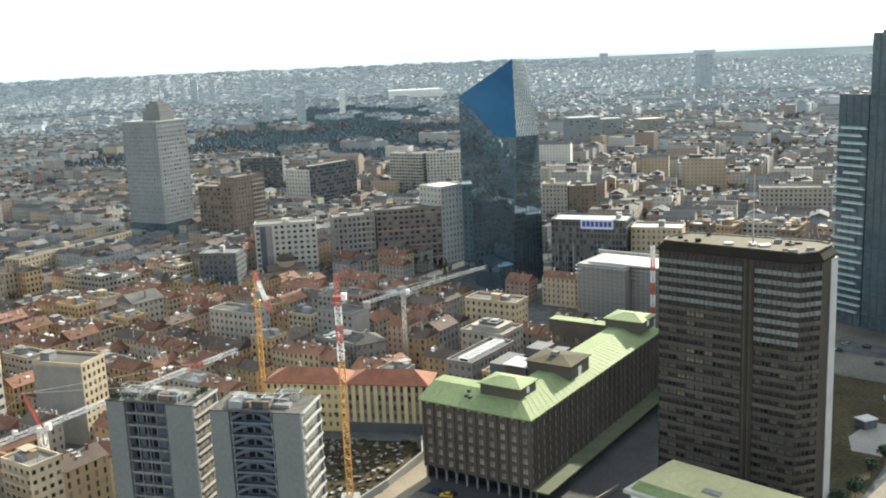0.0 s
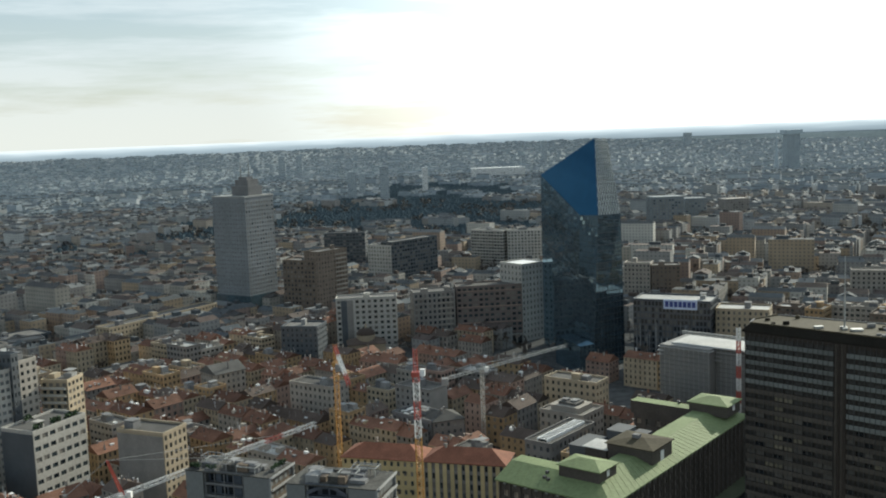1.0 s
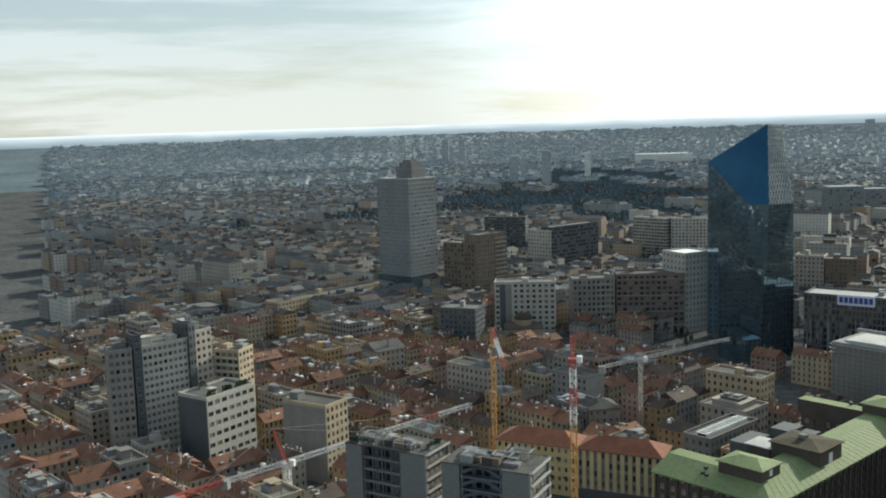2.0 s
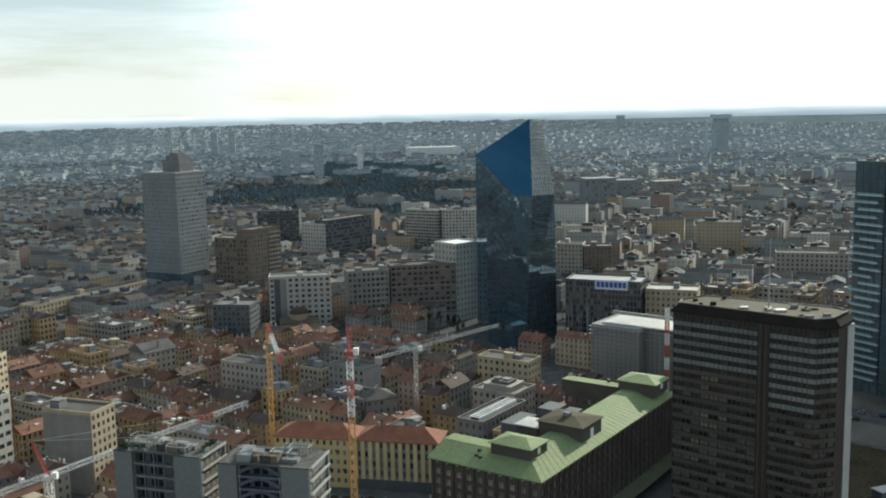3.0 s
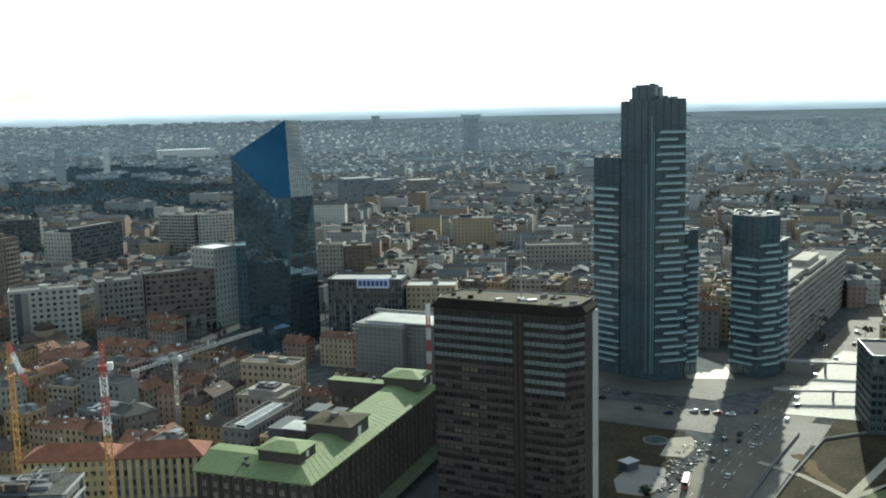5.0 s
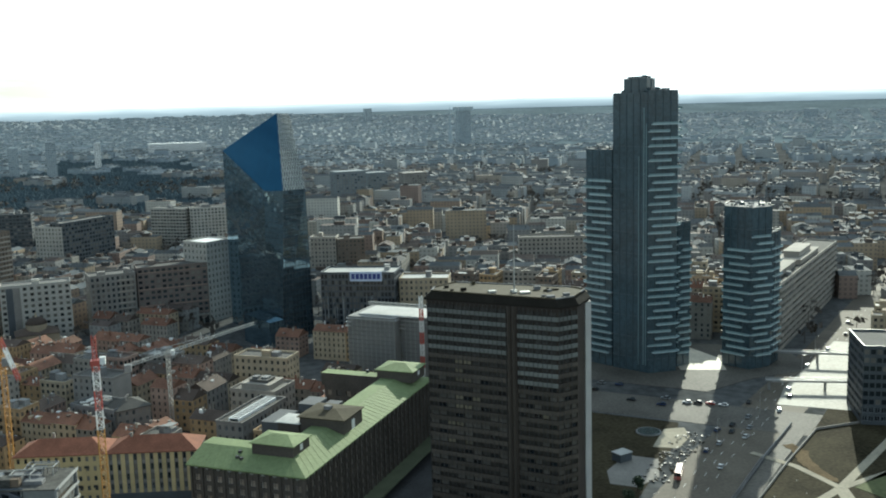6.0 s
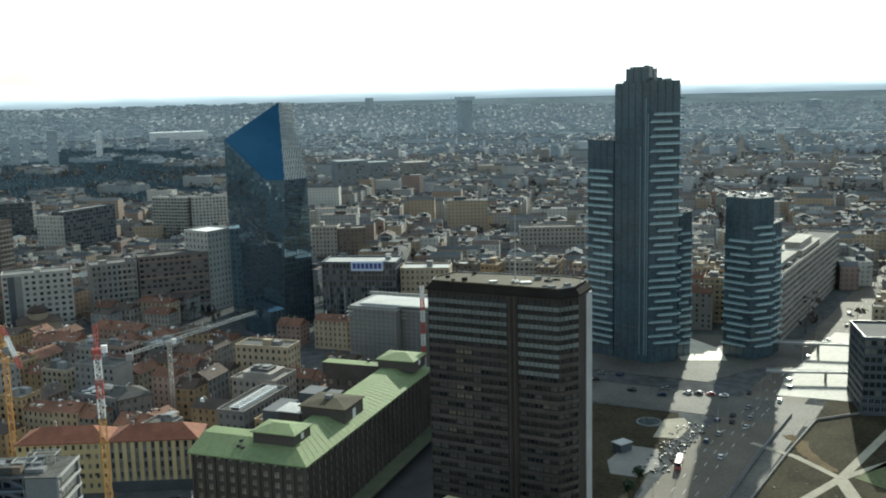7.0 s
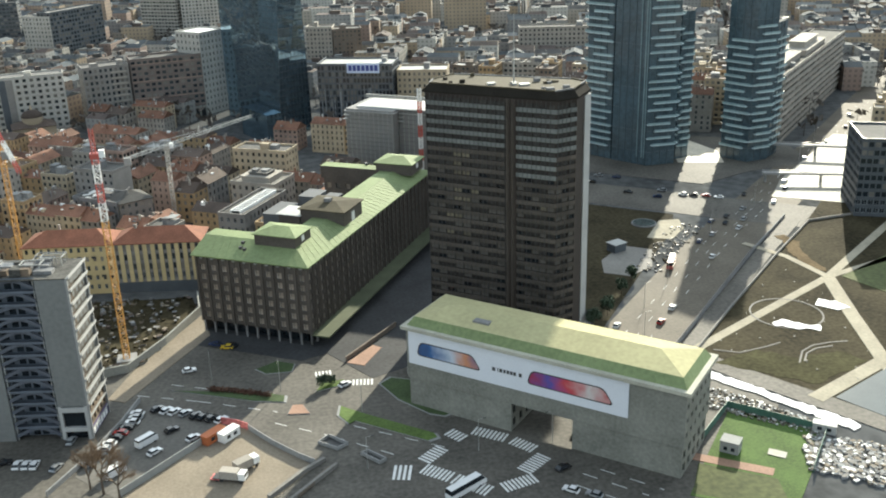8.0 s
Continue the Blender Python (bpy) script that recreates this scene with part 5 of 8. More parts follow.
block("apartment_building", "dark plaster block with glazed stair towers", "residential building", (-147, 572), (-124, 569), 18, 30, 9, 2.8, FACADE_SLATE)
glass_office = block("office_building", "dark glass office block with pale roof deck and blue sign", "office building", (66, 577), (108, 560), 22, 41, 11, 2.2, FACADE_SLATE, roof_mat=ROOF_PALE, share=(0.72, 0.7), glass=GLASS_DARK, frame_mat=FRAME_DARK)
block("apartment_building", "cream building with pale roof behind a scaffold", "residential building", (112, 566), (140, 556), 18, 36, 10, 3.0, CREAM, roof_mat=ROOF_PALE)
block("apartment_building", "long pale palazzo with rows of square windows", "residential building", (248, 745), (302, 730), 16, 29, 8, 3.6, PALE)
ribbon_office = block("office_building", "stepped pale office building with ribbon windows", "office building", (303, 460), (425, 580), 20, 38, 10, 3.2, PALE, roof_mat=ROOF_TAR, share=(0.92, 0.5))
for x0, x1, y0, y1, h in ((8, 60, 5, 17, 41.5), (66, 120, 3, 17, 41.0), (75, 110, 6, 15, 44.5)):  # set-back top storeys
    g = Geo()
    g.box(x0, y0, 38, x1, y1, h)
    g.box(x0 - 0.6, y0 - 0.6, h, x1 + 0.6, y1 + 0.6, h + 0.35)
    part("roof_storey", g, [PALE], ribbon_office)
add_balconies(ribbon_office, 0.5, 170, 38, 10, 1.0, PALE)
block("office_building", "dark glazed office building at the avenue", "office building", (268, 345), (300, 330), 30, 34, 9, 2.6, FACADE_SLATE, share=(0.8, 0.6), glass=GLASS_DARK)
block("apartment_building", "pale rounded building with regular windows", "residential building", (82, 778), (102, 772), 16, 35, 10, 3.2, PALE)
block("apartment_building", "brick red building beside a pale one", "residential building", (103, 772), (125, 770), 16, 33, 10, 3.2, BRICK)
block("apartment_tower", "tall pale apartment tower with a close grid of windows", "residential tower", (-220.6, 355.0), (-209.7, 373.1), 14, 54, 17, 2.3, WHITE_TOWER, share=(0.66, 0.5), glass=TOWER_PANE, limit=120)
block("apartment_tower", "narrow grey side tower with balconies", "residential tower", (-208.0, 377.5), (-204.8, 386.0), 13, 56, 17, 3.0, PALE, share=(0.5, 0.5))
block("apartment_tower", "bluish grey apartment tower with loggias", "residential tower", (-227.6, 341.0), (-220.4, 346.9), 14, 55, 16, 2.6, GREY, share=(0.6, 0.5), glass=TOWER_PANE)
garden_block = block("apartment_building", "pale apartment block with horizontal loggias and roof garden", "residential building", (-186.7, 344.7), (-177.5, 369.6), 17, 36, 8, 3.6, WHITE_TOWER, share=(0.72, 0.42), sides=(1, 1, 1, 0))
# Side wall in a slate tone: shade and greenery put into one colour.
g = Geo()
g.box(-0.25, 0.2, 0, -0.01, 16.8, 35.4)
part("side_wall", g, FACADE_SLATE, garden_block, "side wall, shade and greenery in its dark colour")
green_rng = random.Random(6)
for k in range(7):  # planted boxes round the roof edge
    g = Geo()
    x, y = green_rng.uniform(0.8, 22), green_rng.choice((1.0, 13.5, 14.5))
    g.box(x, y, 36, x + 3.6, y + 1.4, 36.8)
    box = part("planter", g, CONCRETE_DARK, garden_block)
    g = Geo()
    for _ in range(70):
        c = Vector((x + green_rng.uniform(0, 3.6), y + green_rng.uniform(0, 1.4), 36.8 + green_rng.uniform(0, 2.0)))
        e1, e2 = (Vector((green_rng.uniform(-1, 1), green_rng.uniform(-1, 1), green_rng.uniform(-1, 1))).normalized() * 0.5 for _ in range(2))
        g.face([c - e1, c + e2, c + e1, c - e2])
    part("shrub", g, ROOF_SHRUB, box, "dark green roof planting")
fire_house = block("apartment_building", "cream house with blank grey fire wall", "residential building", (-160.9, 360.8), (-139.4, 353.5), 14, 32, 9, 2.8, CREAM, sides=(0, 1, 1, 1), share=(0.5, 0.55))
g = Geo()
g.box(0.2, -0.25, 0, 22.4, -0.01, 31.1)
part("fire_wall", g, GREY, fire_house, "blank grey plaster fire wall")
block("apartment_building", "grey sheeted house with flat roof and pale pipes", "building", (-60, 424), (-41, 408), 14, 19, 5, 3.0, CONCRETE_DARK, share=(0.3, 0.4))
block("apartment_building", "grey house with dormers under slate roof", "residential building", (-40, 408), (-27, 414), 14, 19, 5, 3.0, GREY, roof="hip:3", roof_mat=ROOF_FLAT)
RNG_PIPES = random.Random(4)
pipes = thing("roof_pipes", "bright metal pipes and boxes on a flat roof", "pipes", -58, 423, 19)
for k in range(9):
    g = Geo()
    x, y = RNG_PIPES.uniform(1, 12), RNG_PIPES.uniform(-2, 5)
    g.tube((x, y, 0.3), (x + RNG_PIPES.uniform(1, 4), y + RNG_PIPES.uniform(-2, 1), RNG_PIPES.uniform(0.4, 1.4)), 0.35, 0.35, 7)
    part("pipe", g, WHITE, pipes)
for label, p, q, h in (("dark recessed stair shaft of the apartment tower", (-220.3, 348.2), (-218.2, 350.7), 60), ("dark recessed stair shaft of the apartment tower", (-208.4, 372.7), (-207.5, 376.6), 60)):
    block("stair_shaft", label, "stair shaft", p, q, 9, h, 16, 2.4, FACADE_SLATE, share=(0.5, 0.5), plant=False)
block("office_building", "long dark slab with pale roof edge", "office building", (-252, 503), (-222, 550), 18, 13, 4, 3.0, FACADE_SLATE, roof_mat=ROOF_FLAT, share=(0.7, 0.6))
block("office_building", "long low slab with dark glazed front", "office building", (-376, 570), (-320, 618), 16, 17, 5, 3.0, GREY, roof_mat=ROOF_FLAT, share=(0.8, 0.6))
wide_block = block("apartment_building", "pale block with wide balconies and flat roof", "residential building", (-205.8, 390.0), (-193.3, 388.6), 12, 45, 14, 3.0, CREAM, share=(0.6, 0.5))
add_balconies(wide_block, 0.3, 12, 45, 14, 1.3, WHITE_TOWER)
block("apartment_building", "white plaster block with roof terrace", "residential building", (-118, 470), (-94, 456), 13, 22, 6, 3.0, PALE, share=(0.4, 0.5))
block("apartment_building", "grey block with bare fire wall", "residential building", (-62, 452), (-44, 440), 13, 24, 7, 3.0, GREY, sides=(1, 0, 1, 0))
block("apartment_building", "cream corner block with dark windows", "residential building", (10, 470), (34, 455), 13, 22, 6, 3.0, CREAM)

# Buildings beside the long office block: a roof with a square frame, a wing with a long skylight
frame_house = block("office_building", "pale flat-roofed building with square roof frame", "office building", (6.4, 420.7), (24.7, 408.4), 18, 20, 5, 3.0, PALE, roof_mat=PAVING, share=(0.45, 0.5), plant=False)
for k, (x0, y0, x1, y1, z0, z1) in enumerate(((4, 3, 18, 15, 19.9, 22.4), (6.5, 5.5, 15.5, 12.5, 22.4, 23.6), (7.5, 6.5, 10, 9, 23.6, 24.6), (11.5, 8, 14, 11, 23.6, 24.2))):
    g = Geo()
    g.box(x0, y0, z0, x1, y1, z1)
    g.box(x0 - 0.3, y0 - 0.3, z1, x1 + 0.3, y1 + 0.3, z1 + 0.2)
    part("roof_storey", g, (PALE, ROOF_FLAT, CONCRETE_DARK, CONCRETE)[k], frame_house)
skylight_wing = block("office_building", "low grey wing with a long white-barred skylight", "office building", (-0.5, 374.8), (9.5, 368.0), 34, 21, 5, 3.2, GREY, roof_mat=ROOF_TAR, plant=False)
g = Geo()
g.box(4.5, 3, 20.9, 8.5, 31, 21.9)
glazing = part("skylight", g, GLASS_DARK, skylight_wing)
for k in range(15):
    g = Geo()
    g.box(4.3, 3 + 2 * k, 21.7, 8.7, 3.5 + 2 * k, 22.2)
    part("glazing_bar", g, WHITE, glazing)
for x in (4.1, 8.5):
    g = Geo()
    g.box(x, 2.6, 21.0, x + 0.4, 31.4, 22.3)
    part("kerb", g, WHITE, glazing)


def church():
    t = thing("church", "old beige church with low dome and bell tower", "church", -112, 604, 0, 12)
    g = Geo()
    g.box(0, 0, 0, 24, 16, 11)
    part("nave", g, CREAM, t)
    g = Geo()
    hip_roof(g, 24, 16, 11, 3.5)
    part("roof", g, TILE_BROWN, t)
    drum, dome = Geo(), Geo()
    ring = [(12 + 6 * math.cos(k * math.tau / 16), 8 + 6 * math.sin(k * math.tau / 16)) for k in range(16)]
    drum.prism(ring, 11, 16)
    part("drum", drum, CREAM, t)
    for j in range(5):
        a0, a1 = j * math.pi / 10, (j + 1) * math.pi / 10
        for k in range(16):
            b0, b1 = k * math.tau / 16, (k + 1) * math.tau / 16
            dome.face([(12 + 6.2 * math.cos(a) * math.cos(b), 8 + 6.2 * math.cos(a) * math.sin(b), 16 + 4.2 * math.sin(a)) for a, b in ((a0, b0), (a0, b1), (a1, b1), (a1, b0))])
    part("dome", dome, TILE_BROWN, t)
    g = Geo()
    g.tube((12, 8, 20), (12, 8, 23), 0.8, 0.3, 8)
    part("lantern", g, CREAM, t)
    g, panes = Geo(), []
    for s, u, length in edges([(-18, -14), (-13, -14), (-13, -9), (-18, -9)]):
        facade(g, s, u, length, 0, 24, [(1.6, 3.4)], [(18.5, 22.5)], 0.6, panes)
    part("bell_tower", g, STONE, t)
    set_windows(t, panes, FRAME_DARK, GLASS_DARK, False)
    g = Geo()
    g.v = []
    hip_roof(g, 5, 5, 0, 2.8, 0.4)
    g.v = [(x - 18, y - 14, z + 24.3) for x, y, z in g.v]
    part("tower_roof", g, TILE_BROWN, t)
    FOOTS.append(((-130, 590), 12, 44, 30))


church()
# Added block, hidden behind the dark tower, to cast shade on the street.
block("office_building", "unseen grey office block added to shade the side street", "office building", (92, 392), (124, 372), 18, 45, 12, 3.0, GREY)
block("house", "white house with tall gable and roof terrace", "house", (-175, 503), (-163, 492), 18, 21, 6, 2.8, PALE, roof="gable:4", roof_mat=ROOF_FLAT)


slat_rng = random.Random(5)
for k in range(34):  # uneven upright slats before the glass
    g = Geo()
    x, z = slat_rng.uniform(0.3, 44.5), slat_rng.uniform(2, 20)
    g.box(x, -0.35, z, x + 0.3, -0.05, z + slat_rng.uniform(6, 15))
    part("slat", g, slat_rng.choice([FRAME_GREY, FRAME_DARK, CONCRETE]), glass_office)

# Sign board on the dark office block: bars for its lettering
w_s, turn_s = frame_of((66, 577), (108, 560))
t = thing("roof_sign", "pale blue sign board with dark blue bars", "sign", 66, 577, 0, turn_s)
g = Geo()
g.box(18.2, -0.55, 36.4, 37.8, -0.3, 42.2)
part("board", g, SIGN_BLUE, t)
for k in range(7):
    g = Geo()
    g.box(19.2 + 2.6 * k, -0.62, 37.7, 21.2 + 2.6 * k, -0.55, 41.0)
    part("bar", g, SIGN_PALE, t)


def scaffolded_block():
    p, q = (67.5, 478), (88.5, 462)
    w, turn = frame_of(p, q)
    t = thing("scaffolded_building", "building wrapped in grey scaffold sheeting with pale roof deck", "building", *p, 0, turn)
    g = Geo()
    g.box(0, 0, 0, w, 30, 36)
    part("sheeting", g, SHEETING, t)
    g = Geo()
    g.box(w + 0.4, 6, 0, w + 20, 30, 35)
    part("sheeting", g, SHEETING, t)
    for x0, x1, y0, z in ((-0.8, w + 0.8, -0.8, 36), (w + 0.2, w + 21, 5.2, 35)):
        for k in range(3):
            g = Geo()
            g.box(x0, y0 - 0.6 * k, z - 1.2 - 1.9 * k, x1 if k == 0 else x0 + 3, y0 + (10 if k == 0 else 4), z - 0.9 - 1.9 * k)
            part("scaffold_deck", g, ROOF_PALE, t)
    g = Geo()
    g.box(4, 4, 36, w + 19, 26, 36.6)
    part("roof", g, ROOF_PALE, t)
    g = Geo()
    lattice(g, (6, 12, 40.5), (w + 22, 12, 40.5), 1.2, 2.0, 0, 0.25)
    part("gantry", g, PANEL_GREY, t)
    for y0, length in ((0, w), (6, 20)):
        off = 0 if y0 == 0 else w + 0.4
        for k in range(int(length / 2.6) + 1):
            g = Geo()
            g.beam((off + 2.6 * k, y0 - 0.25, 0), (off + 2.6 * k, y0 - 0.25, 35.5), 0.14)
            part("scaffold_pole", g, STEEL, t)
        for k in range(1, 16):
            g = Geo()
            g.box(off, y0 - 0.5, 2.2 * k, off + length, y0 - 0.02, 2.2 * k + 0.12)
            part("walkway", g, CONCRETE_DARK, t)


scaffolded_block()


def brick_mast():
    # Red and white lattice lift beside the dark tower
    t = thing("scaffold_lift", "red and white lattice lift mast beside scaffold sheeting", "scaffold", 100.5, 455)
    for k in range(8):
        g = Geo()
        lattice(g, (0, 0, 6.0 * k), (0, 0, 6.0 * k + 6), 1.6, 1.5, 0, 0.2)
        part("mast", g, (CRANE_RED, CRANE_WHITE)[k % 2], t)


brick_mast()


def stepped_skyscraper():
    o = (-248.9, 771.3)
    t = thing("skyscraper", "grey stone skyscraper with set-back crown and two antennas", "skyscraper", *o, 0, -28)
    w, d, h = 36, 33, 99
    g, panes = Geo(), []
    rows = [(20 + 3.3 * k + 0.9, 20 + 3.3 * k + 2.6) for k in range(23)]
    for s, u, length in edges([(0, 0), (w, 0), (w, d), (0, d)]):
        facade(g, s, u, length, 16, h, spread(length, round(length / 3.0), 0.5), rows, 0.2, panes)
    part("wall", g, SKY_STONE, t)
    set_windows(t, panes, FRAME_GREY, TOWER_PANE, False, 300)
    g = Geo()
    g.box(-1, -1, 0, w + 1, d + 1, 20)
    part("base", g, TOWER_DARK, t, "dark glazed base")
    g = Geo()
    g.box(-0.4, -0.4, h, w + 0.4, d + 0.4, h + 1.2)
    part("parapet", g, PANEL_GREY, t)
    for x0, y0, x1, y1, z0, z1 in ((15, 8, 33, 24, h + 1.2, 108), (17, 10, 31, 22, 108, 113), (19, 12, 28, 19, 113, 115)):
        g = Geo()
        g.box(x0, y0, z0, x1, y1, z1)
        part("crown", g, CONCRETE_DARK, t)
    for x, y, z in ((20, 14, 127), (27, 16, 131)):
        g = Geo()
        g.tube((x, y, 115), (x, y, z), 0.5, 0.15, 6)
        part("antenna", g, CONCRETE_DARK, t)


stepped_skyscraper()

# Old streets: perimeter blocks of tiled houses
KEEP_OUT = [(12, 268, 47), (-20, 262, 34), (55, 240, 50), (-34, 297, 26), (-30, 326, 24), (-138, 310, 9), (-77, 385, 6), (-19, 428, 5), (180, 330, 88), (230, 300, 110), (150, 420, 48), (228, 452, 55), (278, 440, 48), (250, 400, 45), (190, 470, 35), (40, 615, 55), (100, 310, 75), (-54, 262, 30), (-86, 268, 30), (-120, 265, 0)]
FOOTS += [((-9, 312), -34.1, 41, 110), ((67, 295), -40, 48, 26), ((-67, 256), -13, 26, 16), ((-100, 268), -16, 28, 15), ((14, 647), -70, 80, 32), ((200, 482), -50, 46, 40), ((260, 450), -20, 36, 25),
          ((67.5, 478), -37.3, 50, 30), ((-248.9, 771.3), -28, 36, 33)]


def clear_of(x, y, r, upto=None):
    """Whether a round plot keeps off the buildings placed so far."""
    for p, turn, w, d in FOOTS[:upto]:
        a = radians(turn)
        dx, dy = x - p[0], y - p[1]
        lx, ly = dx * math.cos(a) + dy * math.sin(a), -dx * math.sin(a) + dy * math.cos(a)
        if math.hypot(max(-lx, 0, lx - w), max(-ly, 0, ly - d)) < r:
            return False
    return True


def near_line(x, y, pts, r):
    p = Vector((x, y))
    for a, b in zip(pts, pts[1:]):
        a, b = Vector(a), Vector(b)
        k = max(0.0, min(1.0, (p - a).dot(b - a) / (b - a).length_squared))
        if (a.lerp(b, k) - p).length < r:
            return True
    return False


STREETS = [[(232, 364), (330, 452), (470, 585), (620, 740)], [(140, 440), (60, 470), (40, 520), (-20, 575), (-140, 600)], [(20, 700), (120, 640), (200, 560)]]


def free(x, y, r, upto=None):
    return all((x - a) ** 2 + (y - b) ** 2 > (c + r) ** 2 for a, b, c in KEEP_OUT if c) and not any(near_line(x, y, s, 9 + r) for s in STREETS) and clear_of(x, y, r + 1, upto)


TAKEN = {}
ROOFS = []  # origin, turn, width, depth, eave and ridge height of the old houses


def claim(x, y, r):
    """Keeps houses from standing in one another."""
    cells = [(int(x // 12) + i, int(y // 12) + j) for i in (-2, -1, 0, 1, 2) for j in (-2, -1, 0, 1, 2)]
    for c in cells:
        for a, b, s in TAKEN.get(c, ()):
            if (a - x) ** 2 + (b - y) ** 2 < ((r + s) * 0.86) ** 2:
                return False
    TAKEN.setdefault((int(x // 12), int(y // 12)), []).append((x, y, r))
    return True


COLOURS = {OCHRE: "ochre", CREAM: "cream", PALE: "pale", PINK: "pink", GREY: "grey", BRICK: "brown brick"}


def old_house(rng, p, turn, w, d, h, far):
    """A house of a street row, its front on the line from p."""
    wall = rng.choice([OCHRE, CREAM, PALE, CREAM, OCHRE, PINK, GREY, PALE] if not far else [CREAM, PALE, GREY, PALE, CREAM, OCHRE, BRICK])
    floors = max(3, round(h / 3.4))
    ROOFS.append((p, turn, w, d, h))
    a = radians(turn)
    q = (p[0] + w * math.cos(a), p[1] + w * math.sin(a))
    if rng.random() < (0.8 if not far else 0.4):
        rm, rn = rng.choice([(TILE_ROOF, "terracotta tiled"), (TILE_ROOF, "terracotta tiled"), (TILE_BROWN, "brown tiled")])
        t = block("house", f"{COLOURS[wall]} plaster town house with {rn} roof", "house", p, q, d, h, floors, rng.uniform(2.5, 3.5), wall, f"row:{rng.uniform(2.4, 3.6):.1f}", rm, (rng.uniform(0.3, 0.46), rng.uniform(0.46, 0.64)), limit=0, seed=rng.randint(0, 999))
        for k in range(rng.choice((0, 0, 0, 2))):
            g = Geo()
            dx = w * (k + 0.6) / 3.4
            g.box(dx, 1.2, h + 0.2, dx + 1.4, d * 0.42, h + 1.9)
            part("dormer", g, wall, t)
        g = Geo()
        g.box(-0.15, -0.35, h - 0.55, w + 0.15, 0.0, h - 0.12)
        part("cornice", g, wall, t)
    else:
        style = rng.random()
        t = block("apartment_building", f"{COLOURS[wall]} flat-roofed apartment building with roof cabins", "residential building", p, q, d, h * 1.15, round(floors * 1.15), 3.1, wall, "flat",
                  rng.choice([ROOF_FLAT, ROOF_FLAT, ROOF_PALE, TILE_BROWN]), (rng.uniform(0.4, 0.7), rng.uniform(0.42, 0.56)), limit=0, seed=rng.randint(0, 999))
        if style < 0.5 and p[1] < 620:  # long balconies on the street front
            add_balconies(t, 1.0, w - 1.0, h * 1.15, round(floors * 1.15), 1.1, wall)
    return t


def old_town():
    """Closed street blocks: two long rows of houses and two short ones between them, round a yard."""
    rng = random.Random(7)
    ang = radians(-34)
    e1, e2 = Vector((math.cos(ang), math.sin(ang))), Vector((-math.sin(ang), math.cos(ang)))
    plots = []
    for i in range(-18, 22):
        for j in range(-6, 20):
            c = Vector((0, 330)) + e1 * (i * 58.0 + (j % 3) * 14) + e2 * (j * 48.0)
            dist, az = c.length, math.degrees(math.atan2(c.x, c.y))
            if 270 < dist < 900 and -42 < az < 46 and c.y > 235:
                plots.append((dist, tuple(c), az))
    plots.sort()
    count, named = 0, len(FOOTS)
    for dist, c, az in plots:
        c = Vector(c)
        d = 11.0
        W, D = 49.0, 39.0
        base = rng.uniform(12, 16) + (4 if dist > 600 else 0) + (5 if az > 15 else 0) + (3 if az < -22 else 0)
        rows = [(c - e1 * W / 2 - e2 * D / 2, 0, W), (c + e1 * W / 2 + e2 * D / 2, 180, W),
                (c + e1 * W / 2 + e2 * (-D / 2 + d), 90, D - 2 * d), (c - e1 * W / 2 + e2 * (D / 2 - d), 270, D - 2 * d)]
        for start, turn, L in rows:
            a = ang + radians(turn)
            u, v = Vector((math.cos(a), math.sin(a))), Vector((-math.sin(a), math.cos(a)))
            pos = 0.0
            while pos < L - 0.5:
                w = rng.uniform(11, 19)
                if L - pos - w < 8:
                    w = L - pos
                p = start + u * pos
                pos += w
                h = base + rng.uniform(-2.2, 3.2)
                pts = [p + u * w * s + v * d * k for s in (0, 0.5, 1) for k in (0, 1)]
                if count < 385 and p.y > 250 and all(free(q.x, q.y, 1.0, named) for q in pts):
                    old_house(rng, tuple(p), math.degrees(a), w - 0.02, d, h, dist > 620)
                    count += 1
    return named


NAMED = old_town()


